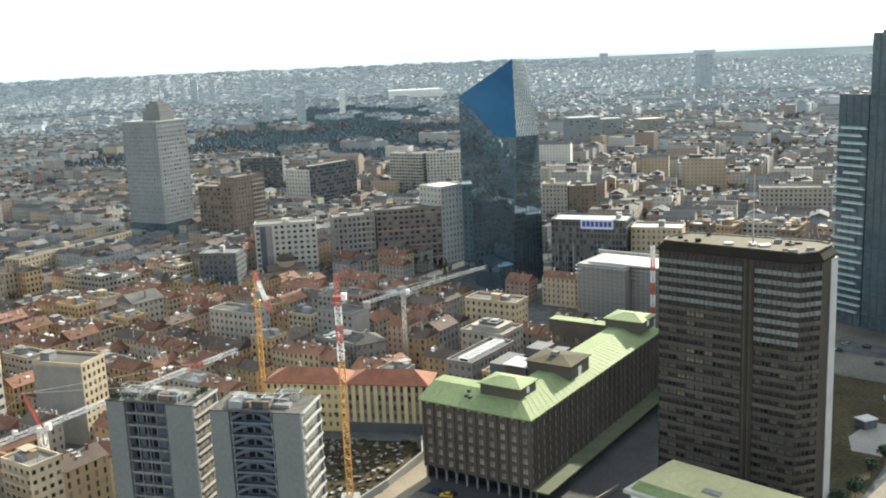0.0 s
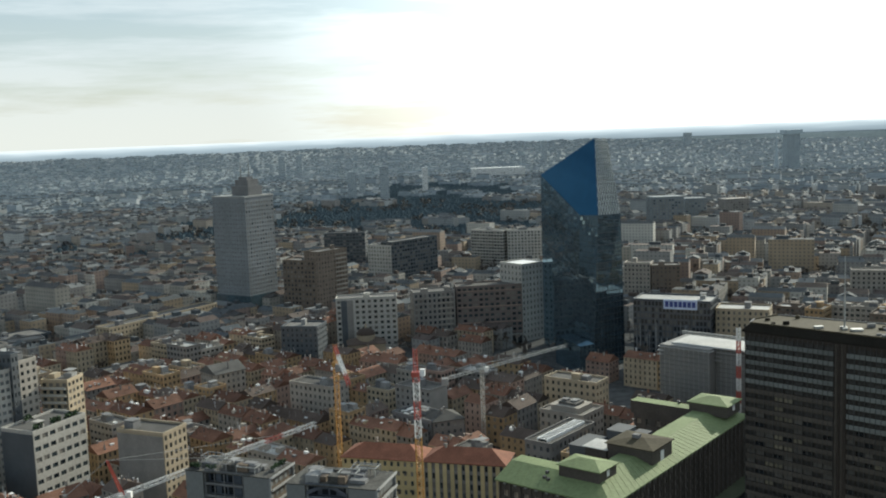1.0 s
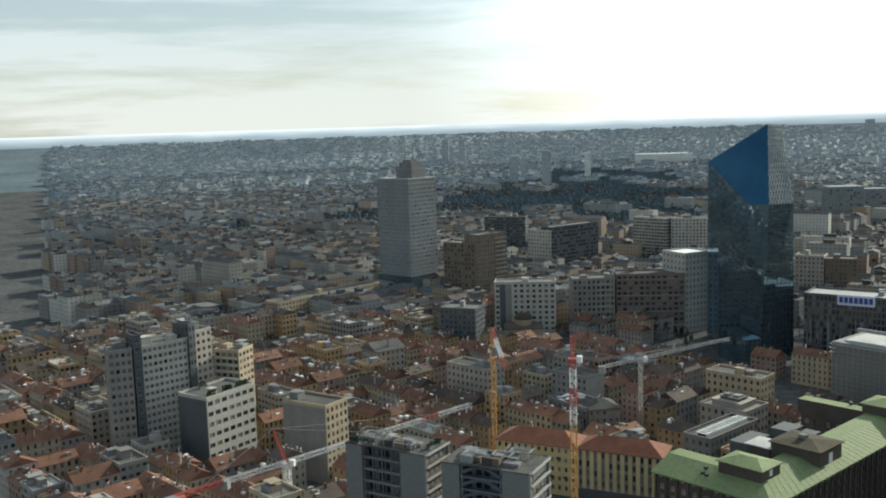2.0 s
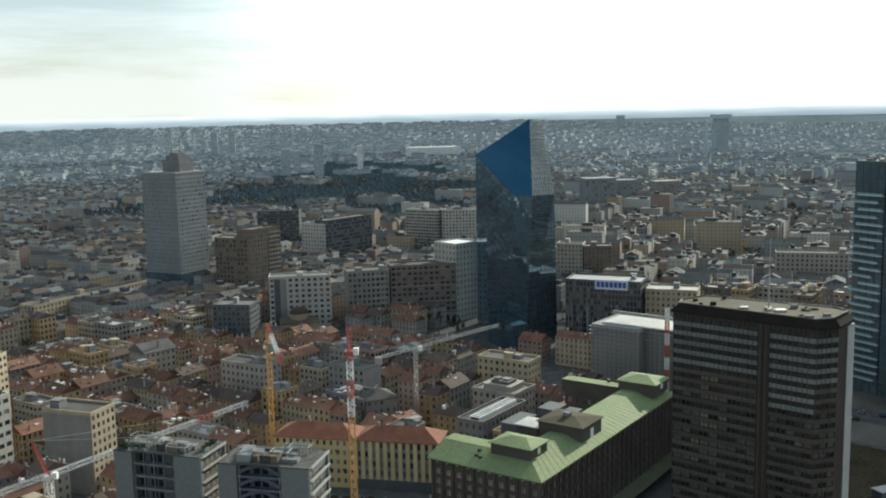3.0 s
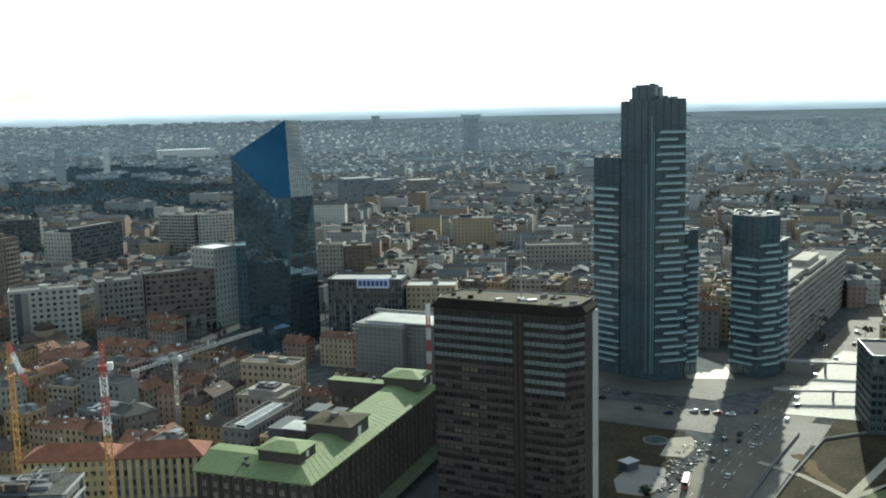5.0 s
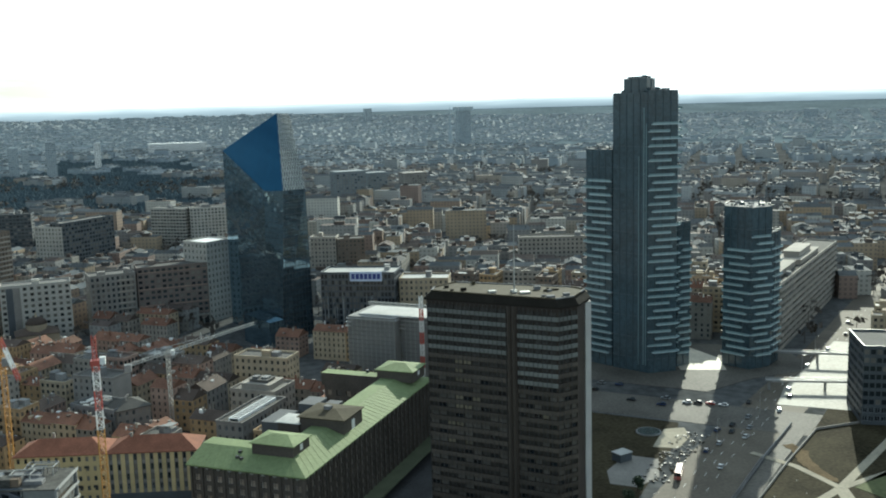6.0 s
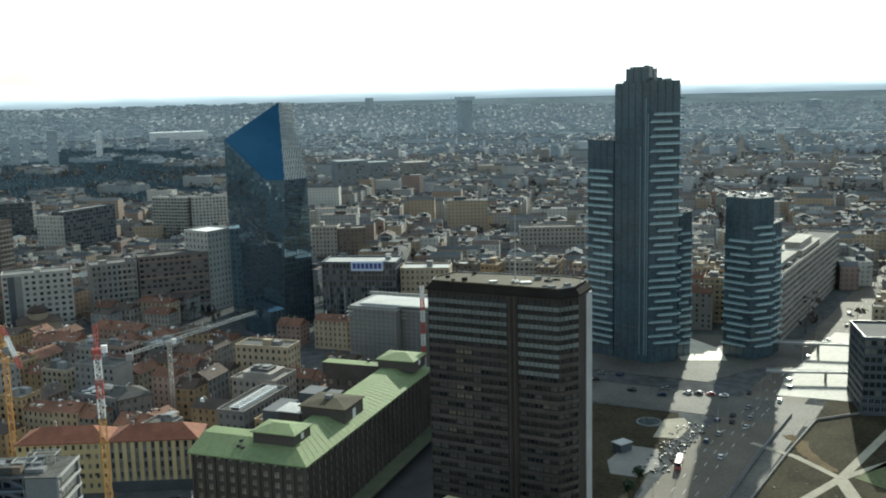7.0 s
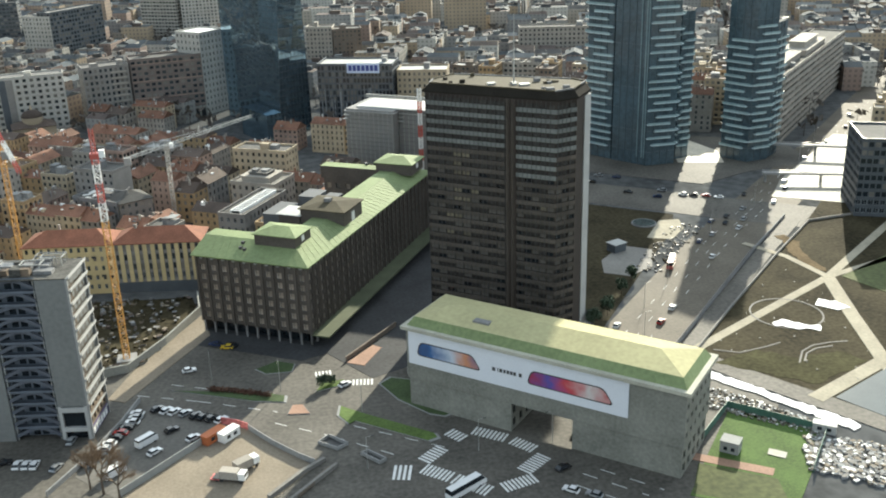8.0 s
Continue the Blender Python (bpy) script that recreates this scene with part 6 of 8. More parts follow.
# Far city: thousands of houses past the old streets, in street blocks, joined by district
def city_house(g, rng, c, a, w, d, h, foot, fit):
    """One house into a joined mesh: walls with a UV map in metres, a ridged or flat roof, chimneys."""
    u, v = Vector((math.cos(a), math.sin(a), 0)) * (w / 2), Vector((-math.sin(a), math.cos(a), 0)) * (d / 2)
    p = [c - u - v, c + u - v, c + u + v, c - u + v]
    up, n0 = Vector((0, 0, h)), len(g.v)
    g.v += [(q.x, q.y, q.z - foot) for q in p] + [tuple(q + up) for q in p]
    s = rng.uniform(0, 9)
    for i in range(4):
        k, L = (i + 1) % 4, (w, d)[i % 2]
        g.f.append((n0 + i, n0 + k, n0 + k + 4, n0 + i + 4))
        g.m.append(0)
        g.uv += [(s, 0), (s + L, 0), (s + L, h), (s, h)]
    boxes = []
    if rng.random() < 0.55:
        ridge = up + Vector((0, 0, d * 0.2))
        g.v += [tuple(c + ridge - u * 0.96), tuple(c + ridge + u * 0.96)]
        for f in ((4, 5, 9, 8), (5, 6, 9), (6, 7, 8, 9), (7, 4, 8)):
            g.f.append(tuple(n0 + q for q in f))
            g.m.append(1)
            g.uv += [(0, 0)] * len(f)
    else:
        g.f.append((n0 + 4, n0 + 5, n0 + 6, n0 + 7))
        g.m.append(1)
        g.uv += [(0, 0)] * 4
        boxes.append((rng.uniform(-0.5, 0.5), rng.uniform(-0.4, 0.4), 0.28, 0.3, 2.8))
    for _ in range(fit):
        boxes.append((rng.uniform(-0.8, 0.8), rng.uniform(-0.5, 0.5), 0.8 / w, 0.8 / d, rng.uniform(1.8, 3.6)))
    for bx, by, sx, sy, bh in boxes:
        cb, n1 = c + up + u * bx + v * by, len(g.v)
        q4 = [cb - u * sx - v * sy, cb + u * sx - v * sy, cb + u * sx + v * sy, cb - u * sx + v * sy]
        lift = Vector((0, 0, bh))
        g.v += [tuple(q) for q in q4] + [tuple(q + lift) for q in q4]
        for f, mm in (((0, 1, 5, 4), 1), ((1, 2, 6, 5), 1), ((2, 3, 7, 6), 1), ((3, 0, 4, 7), 1), ((4, 5, 6, 7), 1)):
            g.f.append(tuple(n1 + q for q in f))
            g.m.append(mm)
            g.uv += [(0, 0)] * 4


def far_city(name, label, r0, r1, az0, az1, pitch, height, wall, roof, seed, fit=0):
    """Perimeter blocks with yards: rows of houses along gently bending streets."""
    rng = random.Random(seed)
    g, ang = Geo(), radians(-34)
    n = int(r1 / pitch) + 2
    for i in range(-n, n):
        for j in range(-n, n):
            x0, y0 = i * pitch * math.cos(ang) - j * pitch * 0.85 * math.sin(ang), i * pitch * math.sin(ang) + j * pitch * 0.85 * math.cos(ang)
            bend = noise.noise(Vector((x0, y0, seed)) / 700)
            cx, cy = x0 + bend * 60, y0 + noise.noise(Vector((y0, x0, seed)) / 700) * 60
            r, az = math.hypot(cx, cy), math.degrees(math.atan2(cx, cy)) % 360
            az = az if az < 300 or az1 > 180 else az - 360
            if not (r0 < r < r1 and az0 < az < az1):
                continue
            if WOOD(cx + rng.uniform(-110, 110), cy + rng.uniform(-190, 190)) and rng.random() > 0.05:
                continue
            a = ang + bend * 0.5
            W, D, d = pitch * rng.uniform(0.74, 0.84), pitch * rng.uniform(0.6, 0.7), min(12.5, pitch * 0.17)
            base = rng.uniform(*height)
            e1, e2 = Vector((math.cos(a), math.sin(a), 0)), Vector((-math.sin(a), math.cos(a), 0))
            z = rise(r + 30)
            plots = []
            if rng.random() < 0.12:  # one modern slab with a low hall
                plots.append((Vector((cx, cy, z)) + e2 * D * 0.2, a, W * rng.uniform(0.4, 0.8), 14, base * rng.uniform(1.2, 1.9)))
                plots.append((Vector((cx, cy, z)) - e2 * D * 0.2, a, W * 0.8, D * 0.35, 6))
            else:
                for off, turn, L in ((-e2 * (D - d) / 2, 0, W), (e2 * (D - d) / 2, 0, W), (e1 * (W - d) / 2, math.pi / 2, D - 2 * d), (-e1 * (W - d) / 2, math.pi / 2, D - 2 * d)):
                    t, pos = a + turn, -L / 2
                    while pos < L / 2 - 1:
                        w = min(rng.uniform(10, 24), L / 2 - pos)
                        plots.append((Vector((cx, cy, z)) + off + Vector((math.cos(t), math.sin(t), 0)) * (pos + w / 2), t, w, d * rng.uniform(0.9, 1.15), base + rng.uniform(-2.5, 3)))
                        pos += w
                plots.append((Vector((cx, cy, z)) + e1 * rng.uniform(-W, W) * 0.2, a, W * 0.3, D * 0.25, rng.uniform(4, 9)))
            for c, t, w, dd, h in plots:
                if rng.random() < 0.05 or (r < 1150 and (not clear_of(c.x, c.y, 7) or not free(c.x, c.y, 6, 0))):
                    continue
                city_house(g, rng, c, t, w, dd, h, 8 if r > 2700 else 0, fit)
    ob = part(name, g, [wall, roof], uv=True)
    return tagged(ob, label, "buildings", kind="stuff")


def WOOD(x, y):
    """The far public gardens, where no house stands."""
    return ((x + 190) / 290) ** 2 + ((y - 1950) / 690) ** 2 < 1 + 0.9 * noise.noise(Vector((x, y * 0.6, 0)) / 130) or ((x + 470) / 120) ** 2 + ((y - 1450) / 190) ** 2 < 1 + 0.9 * noise.noise(Vector((x, y, 9)) / 90)


# Palettes d, b and c hold haze in their colours, more with distance.
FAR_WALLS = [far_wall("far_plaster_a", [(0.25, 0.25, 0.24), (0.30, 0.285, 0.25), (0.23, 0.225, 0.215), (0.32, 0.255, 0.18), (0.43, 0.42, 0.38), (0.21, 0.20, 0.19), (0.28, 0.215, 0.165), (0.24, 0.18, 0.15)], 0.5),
             far_wall("far_plaster_hazed_b", [(0.30, 0.345, 0.37), (0.335, 0.375, 0.395), (0.28, 0.32, 0.35), (0.34, 0.355, 0.35), (0.46, 0.485, 0.495), (0.29, 0.33, 0.36)], 0.75)]
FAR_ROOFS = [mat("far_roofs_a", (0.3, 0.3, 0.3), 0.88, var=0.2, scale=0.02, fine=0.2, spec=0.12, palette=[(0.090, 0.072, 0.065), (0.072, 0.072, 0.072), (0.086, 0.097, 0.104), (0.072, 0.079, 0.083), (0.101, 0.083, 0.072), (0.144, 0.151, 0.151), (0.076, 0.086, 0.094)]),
             mat("far_roofs_hazed_b", (0.3, 0.3, 0.3), 0.88, var=0.2, scale=0.02, fine=0.2, spec=0.12, palette=[(0.11, 0.13, 0.14), (0.105, 0.125, 0.135), (0.125, 0.145, 0.155), (0.12, 0.13, 0.135), (0.11, 0.13, 0.14), (0.24, 0.26, 0.27), (0.12, 0.14, 0.15)])]
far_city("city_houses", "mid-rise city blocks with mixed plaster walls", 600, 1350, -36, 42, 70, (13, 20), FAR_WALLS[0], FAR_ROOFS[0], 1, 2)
FAR_WALLS.append(far_wall("far_plaster_part_hazed_d", [(0.27, 0.285, 0.285), (0.31, 0.31, 0.295), (0.25, 0.265, 0.27), (0.33, 0.29, 0.24), (0.42, 0.43, 0.42), (0.26, 0.24, 0.22)], 0.6))
FAR_ROOFS.append(mat("far_roofs_part_hazed_d", (0.3, 0.3, 0.3), 0.88, var=0.2, scale=0.02, fine=0.2, spec=0.12, palette=[(0.09, 0.095, 0.10), (0.085, 0.095, 0.10), (0.10, 0.105, 0.105), (0.115, 0.10, 0.09), (0.095, 0.10, 0.105), (0.19, 0.20, 0.205)]))
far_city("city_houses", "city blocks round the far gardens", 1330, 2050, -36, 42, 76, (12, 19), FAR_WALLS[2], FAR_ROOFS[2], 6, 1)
# Outskirts: walls and roofs evened and openings faded, as haze would do.
FAR_WALLS.append(far_wall("far_plaster_hazed_c", [(0.34, 0.385, 0.405), (0.36, 0.40, 0.42), (0.32, 0.365, 0.39), (0.38, 0.41, 0.42)], 0.95))
FAR_ROOFS.append(mat("far_roofs_hazed_c", (0.3, 0.3, 0.3), 0.88, var=0.1, scale=0.02, fine=0.2, spec=0.12, palette=[(0.185, 0.21, 0.222), (0.195, 0.22, 0.232), (0.18, 0.205, 0.217), (0.20, 0.225, 0.235), (0.27, 0.295, 0.31)]))
far_city("city_houses", "distant city blocks with haze in their blue-grey colours", 2030, 3000, -36, 42, 82, (11, 17), FAR_WALLS[1], FAR_ROOFS[1], 2)
far_city("city_houses", "outskirts of the city towards the plain, haze in their pale colours", 2960, 4850, -36, 42, 100, (3, 7), FAR_WALLS[3], FAR_ROOFS[3], 3)
far_city("city_houses", "sunlit city blocks behind the viewpoint", 170, 1500, 80, 280, 95, (14, 30), FAR_WALLS[0], FAR_ROOFS[0], 4)


def roof_fittings():
    """Chimneys, skylights, boxes and aerials too small to tell apart singly, spread over the old roofs."""
    rng = random.Random(77)
    g = Geo()
    for p, turn, w, d, h in ROOFS:
        m = Matrix.Rotation(radians(turn), 4, "Z")
        for _ in range(rng.randint(6, 13)):
            x, y = rng.uniform(0.6, w - 1.6), rng.uniform(0.4, d - 1.4)
            s, k = rng.choice([(0.7, 1.3), (1.1, 0.9), (1.8, 1.4), (0.5, 2.2), (0.16, 3.6)]), rng.randrange(5)
            z = h + 2.6 * (1 - abs(y - d / 2) / (d / 2)) - 0.4
            c = [m @ Vector((x + a * s[0], y + b * s[0] * 0.8, 0)) + Vector((*p, 0)) for a, b in ((0, 0), (1, 0), (1, 1), (0, 1))]
            g.prism([(q.x, q.y) for q in c], z - 0.6, z + s[1], k, k)
    tagged(part("roof_fittings", g, [PALE, GREY, CONCRETE_DARK, WHITE, TILE_BROWN]), "chimneys, skylights and aerials on old roofs", "roof fittings", kind="stuff")


roof_fittings()


def far_tower(label, x, y, w, d, h, m, top=None, turn=10):
    z = rise(math.hypot(x, y))
    h -= z
    t = thing("far_tower", label, "tower", x, y, z, turn)
    g, panes = Geo(), []
    rows = [(3.6 * k + 1.2, 3.6 * k + 3.0) for k in range(1, int(h / 3.6))]
    for s, u, length in edges([(-w / 2, -d / 2), (w / 2, -d / 2), (w / 2, d / 2), (-w / 2, d / 2)]):
        facade(g, s, u, length, 0, h, spread(length, max(2, round(length / 4.2)), 0.55), rows, 0.3, panes)
    g.face([(-w / 2, -d / 2, h), (w / 2, -d / 2, h), (w / 2, d / 2, h), (-w / 2, d / 2, h)])
    part("body", g, m, t)
    set_windows(t, panes, FRAME_GREY, GREY, False, 0)
    if top:
        g = Geo()
        g.box(-w * top / 2, -d * top / 2, h, w * top / 2, d * top / 2, h * 1.12)
        part("crown", g, m, t)
    return t


# Concrete of the far towers, with blue-grey haze mixed into the colour.
FAR_DARK = mat("hazed_dark_concrete", (0.17, 0.195, 0.21), 0.9, var=0.15, scale=0.02, fine=0.1)
FAR_PALE = mat("hazed_concrete", (0.37, 0.42, 0.45), 0.9, var=0.1, scale=0.02, fine=0.1)


def far_marks():
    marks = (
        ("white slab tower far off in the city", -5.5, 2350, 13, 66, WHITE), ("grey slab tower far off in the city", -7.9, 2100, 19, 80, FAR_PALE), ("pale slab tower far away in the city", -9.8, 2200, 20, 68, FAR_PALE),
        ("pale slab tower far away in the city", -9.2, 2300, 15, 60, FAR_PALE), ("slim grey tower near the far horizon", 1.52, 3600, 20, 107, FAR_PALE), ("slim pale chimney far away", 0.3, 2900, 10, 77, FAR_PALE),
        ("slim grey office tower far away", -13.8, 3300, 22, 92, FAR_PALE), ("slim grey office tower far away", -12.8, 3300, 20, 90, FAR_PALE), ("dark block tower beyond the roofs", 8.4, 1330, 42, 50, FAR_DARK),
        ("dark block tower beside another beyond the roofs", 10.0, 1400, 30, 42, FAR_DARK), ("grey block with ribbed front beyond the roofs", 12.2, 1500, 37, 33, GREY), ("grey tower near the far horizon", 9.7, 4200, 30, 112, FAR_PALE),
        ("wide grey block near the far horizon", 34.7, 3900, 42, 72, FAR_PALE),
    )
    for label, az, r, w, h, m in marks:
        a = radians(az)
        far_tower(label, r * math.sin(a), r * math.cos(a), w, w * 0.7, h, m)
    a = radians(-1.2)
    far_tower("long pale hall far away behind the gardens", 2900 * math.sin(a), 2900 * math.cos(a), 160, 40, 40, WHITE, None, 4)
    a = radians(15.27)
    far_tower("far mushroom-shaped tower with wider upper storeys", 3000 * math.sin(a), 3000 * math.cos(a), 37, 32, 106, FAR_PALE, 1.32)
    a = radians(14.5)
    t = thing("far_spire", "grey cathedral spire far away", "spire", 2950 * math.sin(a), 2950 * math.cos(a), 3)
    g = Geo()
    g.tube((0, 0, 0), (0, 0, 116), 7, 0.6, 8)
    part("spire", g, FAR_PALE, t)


far_marks()


def far_wood():
    rng = np.random.default_rng(5)
    g = Geo()
    n = 0
    while n < 30000:
        x, y = rng.uniform(-720, 330), rng.uniform(1150, 2800)
        if not WOOD(x + rng.normal(0, 110), y + rng.normal(0, 190)):
            continue
        n += 1
        h, r = rng.uniform(6, 11), rng.uniform(3.0, 5.5)
        turn = rng.uniform(0, 6)
        rim = [Vector((x + r * math.cos(k * 1.2566 + turn), y + r * math.sin(k * 1.2566 + turn), rng.uniform(0.3, 0.6) * h)) for k in range(5)]
        top = Vector((x + rng.uniform(-1, 1), y + rng.uniform(-1, 1), h))
        for k in range(5):
            g.face([rim[k], rim[(k + 1) % 5], top])
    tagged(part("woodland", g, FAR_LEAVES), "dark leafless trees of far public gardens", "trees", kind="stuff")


far_wood()
BARE_CROWNS = mat("bare_crowns", (0.085, 0.075, 0.065), 0.95, var=0.4, scale=0.05, fine=0.4)


def yard_trees():
    """Bare winter trees of yards and avenues, past counting."""
    rng = np.random.default_rng(9)
    g = Geo()
    for n in range(4200):
        r, az = math.sqrt(rng.uniform(560 ** 2, 2000 ** 2)), radians(rng.uniform(-34, 40))
        x, y = r * math.sin(az), r * math.cos(az)
        if noise.noise(Vector((x, y, 3)) / 160) < 0.0 or (r < 1100 and not clear_of(x, y, 3)):
            continue
        h = rng.uniform(9, 17)
        for _ in range(9):
            c = Vector((x + rng.normal(0, 2.4), y + rng.normal(0, 2.4), h * rng.uniform(0.5, 1.0)))
            e1, e2 = Vector(rng.normal(0, 1, 3)).normalized() * 2.2, Vector(rng.normal(0, 1, 3)).normalized() * 2.0
            g.face([c - e1, c + e2, c + e1, c - e2])
        g.tube((x, y, 0), (x, y, h * 0.7), 0.3, 0.15, 3)
    tagged(part("yard_trees", g, BARE_CROWNS), "bare brown winter trees between city blocks", "trees", kind="stuff")


yard_trees()
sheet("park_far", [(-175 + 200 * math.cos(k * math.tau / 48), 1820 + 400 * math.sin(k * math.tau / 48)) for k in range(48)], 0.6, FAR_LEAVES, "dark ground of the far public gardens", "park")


def backdrop():
    # A plain glowing band of haze where the plain meets the sky
    m = bpy.data.materials.new("horizon_haze")
    m.use_nodes = True
    nd, ln = m.node_tree.nodes, m.node_tree.links
    nd.clear()
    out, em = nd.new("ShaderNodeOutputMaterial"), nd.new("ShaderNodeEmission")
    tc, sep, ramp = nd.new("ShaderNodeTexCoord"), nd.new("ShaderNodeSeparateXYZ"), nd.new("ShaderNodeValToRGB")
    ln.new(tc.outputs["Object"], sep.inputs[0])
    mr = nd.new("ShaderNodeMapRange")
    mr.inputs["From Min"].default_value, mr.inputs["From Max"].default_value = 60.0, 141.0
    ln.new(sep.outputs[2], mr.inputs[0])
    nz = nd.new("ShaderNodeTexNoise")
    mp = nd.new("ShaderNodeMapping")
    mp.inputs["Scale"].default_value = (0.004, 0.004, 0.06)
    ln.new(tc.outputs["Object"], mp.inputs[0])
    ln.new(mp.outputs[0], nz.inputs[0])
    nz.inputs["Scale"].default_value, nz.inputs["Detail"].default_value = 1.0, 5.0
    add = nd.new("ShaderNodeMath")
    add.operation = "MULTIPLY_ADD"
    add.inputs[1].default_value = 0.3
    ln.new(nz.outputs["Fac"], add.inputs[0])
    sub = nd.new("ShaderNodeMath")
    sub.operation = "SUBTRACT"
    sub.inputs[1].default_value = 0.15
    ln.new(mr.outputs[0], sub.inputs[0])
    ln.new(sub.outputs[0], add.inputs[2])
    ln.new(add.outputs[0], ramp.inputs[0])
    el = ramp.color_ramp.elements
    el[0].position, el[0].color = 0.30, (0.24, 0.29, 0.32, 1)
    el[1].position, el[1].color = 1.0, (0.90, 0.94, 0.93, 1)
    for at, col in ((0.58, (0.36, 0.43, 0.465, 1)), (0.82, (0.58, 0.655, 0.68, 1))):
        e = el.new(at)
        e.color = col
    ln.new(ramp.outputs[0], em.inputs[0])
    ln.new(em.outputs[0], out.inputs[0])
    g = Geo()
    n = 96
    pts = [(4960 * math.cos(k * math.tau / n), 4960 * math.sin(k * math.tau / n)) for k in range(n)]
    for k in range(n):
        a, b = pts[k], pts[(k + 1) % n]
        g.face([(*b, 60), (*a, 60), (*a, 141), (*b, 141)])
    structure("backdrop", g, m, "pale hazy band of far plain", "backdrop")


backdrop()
# Grass for shaded beds, darkened so that the shade is in the colour.
GRASS_SHADE = mat("shaded_lawn", (0.05, 0.075, 0.03), 0.95, var=0.35, scale=0.1, fine=1.5)
GRASS_GREEN = mat("fresh_lawn", (0.065, 0.108, 0.027), 0.95, var=0.3, scale=0.1, fine=1.5)
GRASS_THIN = mat("thin_grass", (0.05, 0.047, 0.023), 0.95, var=0.45, scale=0.08, fine=0.8, spec=0.05)
GRASS_PARK = mat("patchy_lawn", (0.075, 0.085, 0.035), 0.95, var=0.4, scale=0.04, fine=0.6)
SAND_BROWN = mat("brown_sand", (0.12, 0.088, 0.05), 0.95, var=0.35, scale=0.1, fine=0.9, spec=0.05)
PAVING_RED = mat("red_paving", (0.28, 0.17, 0.12), 0.85)
# Court paving brightened; the glare of the sun is in its colour.
COURT_GLARE = mat("glare_pale_stone", (0.5, 0.45, 0.36), 0.7, var=0.2, scale=0.1, fine=0.8, spec=0.5)
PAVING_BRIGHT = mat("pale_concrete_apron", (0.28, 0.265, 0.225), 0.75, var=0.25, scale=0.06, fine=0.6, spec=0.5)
ASPHALT_LOT = mat("lot_asphalt", (0.115, 0.108, 0.097), 0.8, var=0.25, scale=0.07, fine=0.9)
FENCE_RED = mat("red_fence", (0.45, 0.14, 0.13), 0.7, var=0.5, scale=0.4, fine=1.0)
FENCE_GREEN = mat("green_fence", (0.06, 0.13, 0.10), 0.6)
CONTAINER_ORANGE = mat("orange_container", (0.42, 0.13, 0.05), 0.6, var=0.15)
SNOW = mat("old_snow", (0.7, 0.7, 0.7), 0.7, var=0.12, scale=0.2, fine=1.5)
POND = mat("pond_water", (0.05, 0.06, 0.055), 0.08, var=0.2, spec=0.5)
BARK = mat("bark", (0.10, 0.075, 0.055), 0.95)
TWIG = mat("twigs", (0.19, 0.135, 0.09), 0.95)
HEDGE_RED = mat("reddish_leaves", (0.085, 0.045, 0.03), 0.9, var=0.4, scale=0.3, fine=2)
LEAVES = mat("evergreen_leaves", (0.04, 0.06, 0.035), 0.9, var=0.4, scale=0.3, fine=2)
PAINT_WHITE = mat("white_car_paint", (0.65, 0.65, 0.65), 0.25, var=0.04, coat=0.5)
PAINT_SILVER = mat("silver_car_paint", (0.33, 0.34, 0.35), 0.28, 0.4, var=0.04, coat=0.5)
PAINT_BLACK = mat("black_car_paint", (0.015, 0.015, 0.017), 0.2, var=0.04, coat=0.5)
PAINT_RED = mat("red_car_paint", (0.32, 0.025, 0.02), 0.25, var=0.04, coat=0.5)
PAINT_BLUE = mat("blue_car_paint", (0.02, 0.035, 0.09), 0.25, var=0.04, coat=0.5)
PAINT_YELLOW = mat("yellow_car_paint", (0.55, 0.38, 0.03), 0.3, var=0.04, coat=0.5)
PAINT_REDWHITE = mat("bus_paint", (0.40, 0.12, 0.10), 0.3, var=0.1, coat=0.4)
# Street level: markings, walls, sites, vehicles, planting
def low_wall(name, label, pts, h, thick, m, category="wall", z=0.0):
    t = thing(name, label, category, *pts[0], z)
    for a, b in zip(pts, pts[1:]):
        g = Geo()
        va, vb = Vector(a) - Vector(pts[0]), Vector(b) - Vector(pts[0])
        d = (vb - va).normalized()
        n = Vector((-d.y, d.x)) * thick / 2
        g.prism([tuple(va - n), tuple(vb - n), tuple(vb + n), tuple(va + n)], 0, h)
        part("wall_section", g, m, t)
    return t


def crosswalk(a, b, length):
    a, b = Vector(a), Vector(b)
    d = (b - a).normalized()
    n = Vector((-d.y, d.x)) * length / 2
    k = max(3, int((b - a).length / 1.05))
    t = thing("crosswalk", "worn white zebra crossing on asphalt", "crosswalk", a.x, a.y, 0.07, 0, "zebra crossings")
    for j in range(k):
        g = Geo()
        p, q = (b - a) * ((j + 0.2) / k), (b - a) * ((j + 0.75) / k)
        g.prism([tuple(p - n), tuple(q - n), tuple(q + n), tuple(p + n)], 0, 0.02)
        part("stripe", g, LINE_WHITE, t)


for a, b, length in (((61.3, 224.3), (69.0, 217.6), 4.2), ((70.0, 216.4), (74.5, 210.2), 4.0), ((54.5, 225.6), (57.8, 220.6), 4.0), ((44.6, 213.2), (51.2, 218.2), 4.2), ((35.8, 210.6), (40.8, 209.0), 6.5),
                     ((43.8, 210.2), (50.0, 204.0), 4.6), ((50.4, 203.5), (57.6, 195.4), 4.6), ((68.2, 201.4), (76.0, 206.8), 4.4), ((61.0, 196.0), (70.5, 198.0), 4.2), ((33.4, 261.1), (40.0, 259.8), 3.6),
                     ((23.1, 269.4), (28.5, 269.2), 3.4)):
    crosswalk(a, b, length)


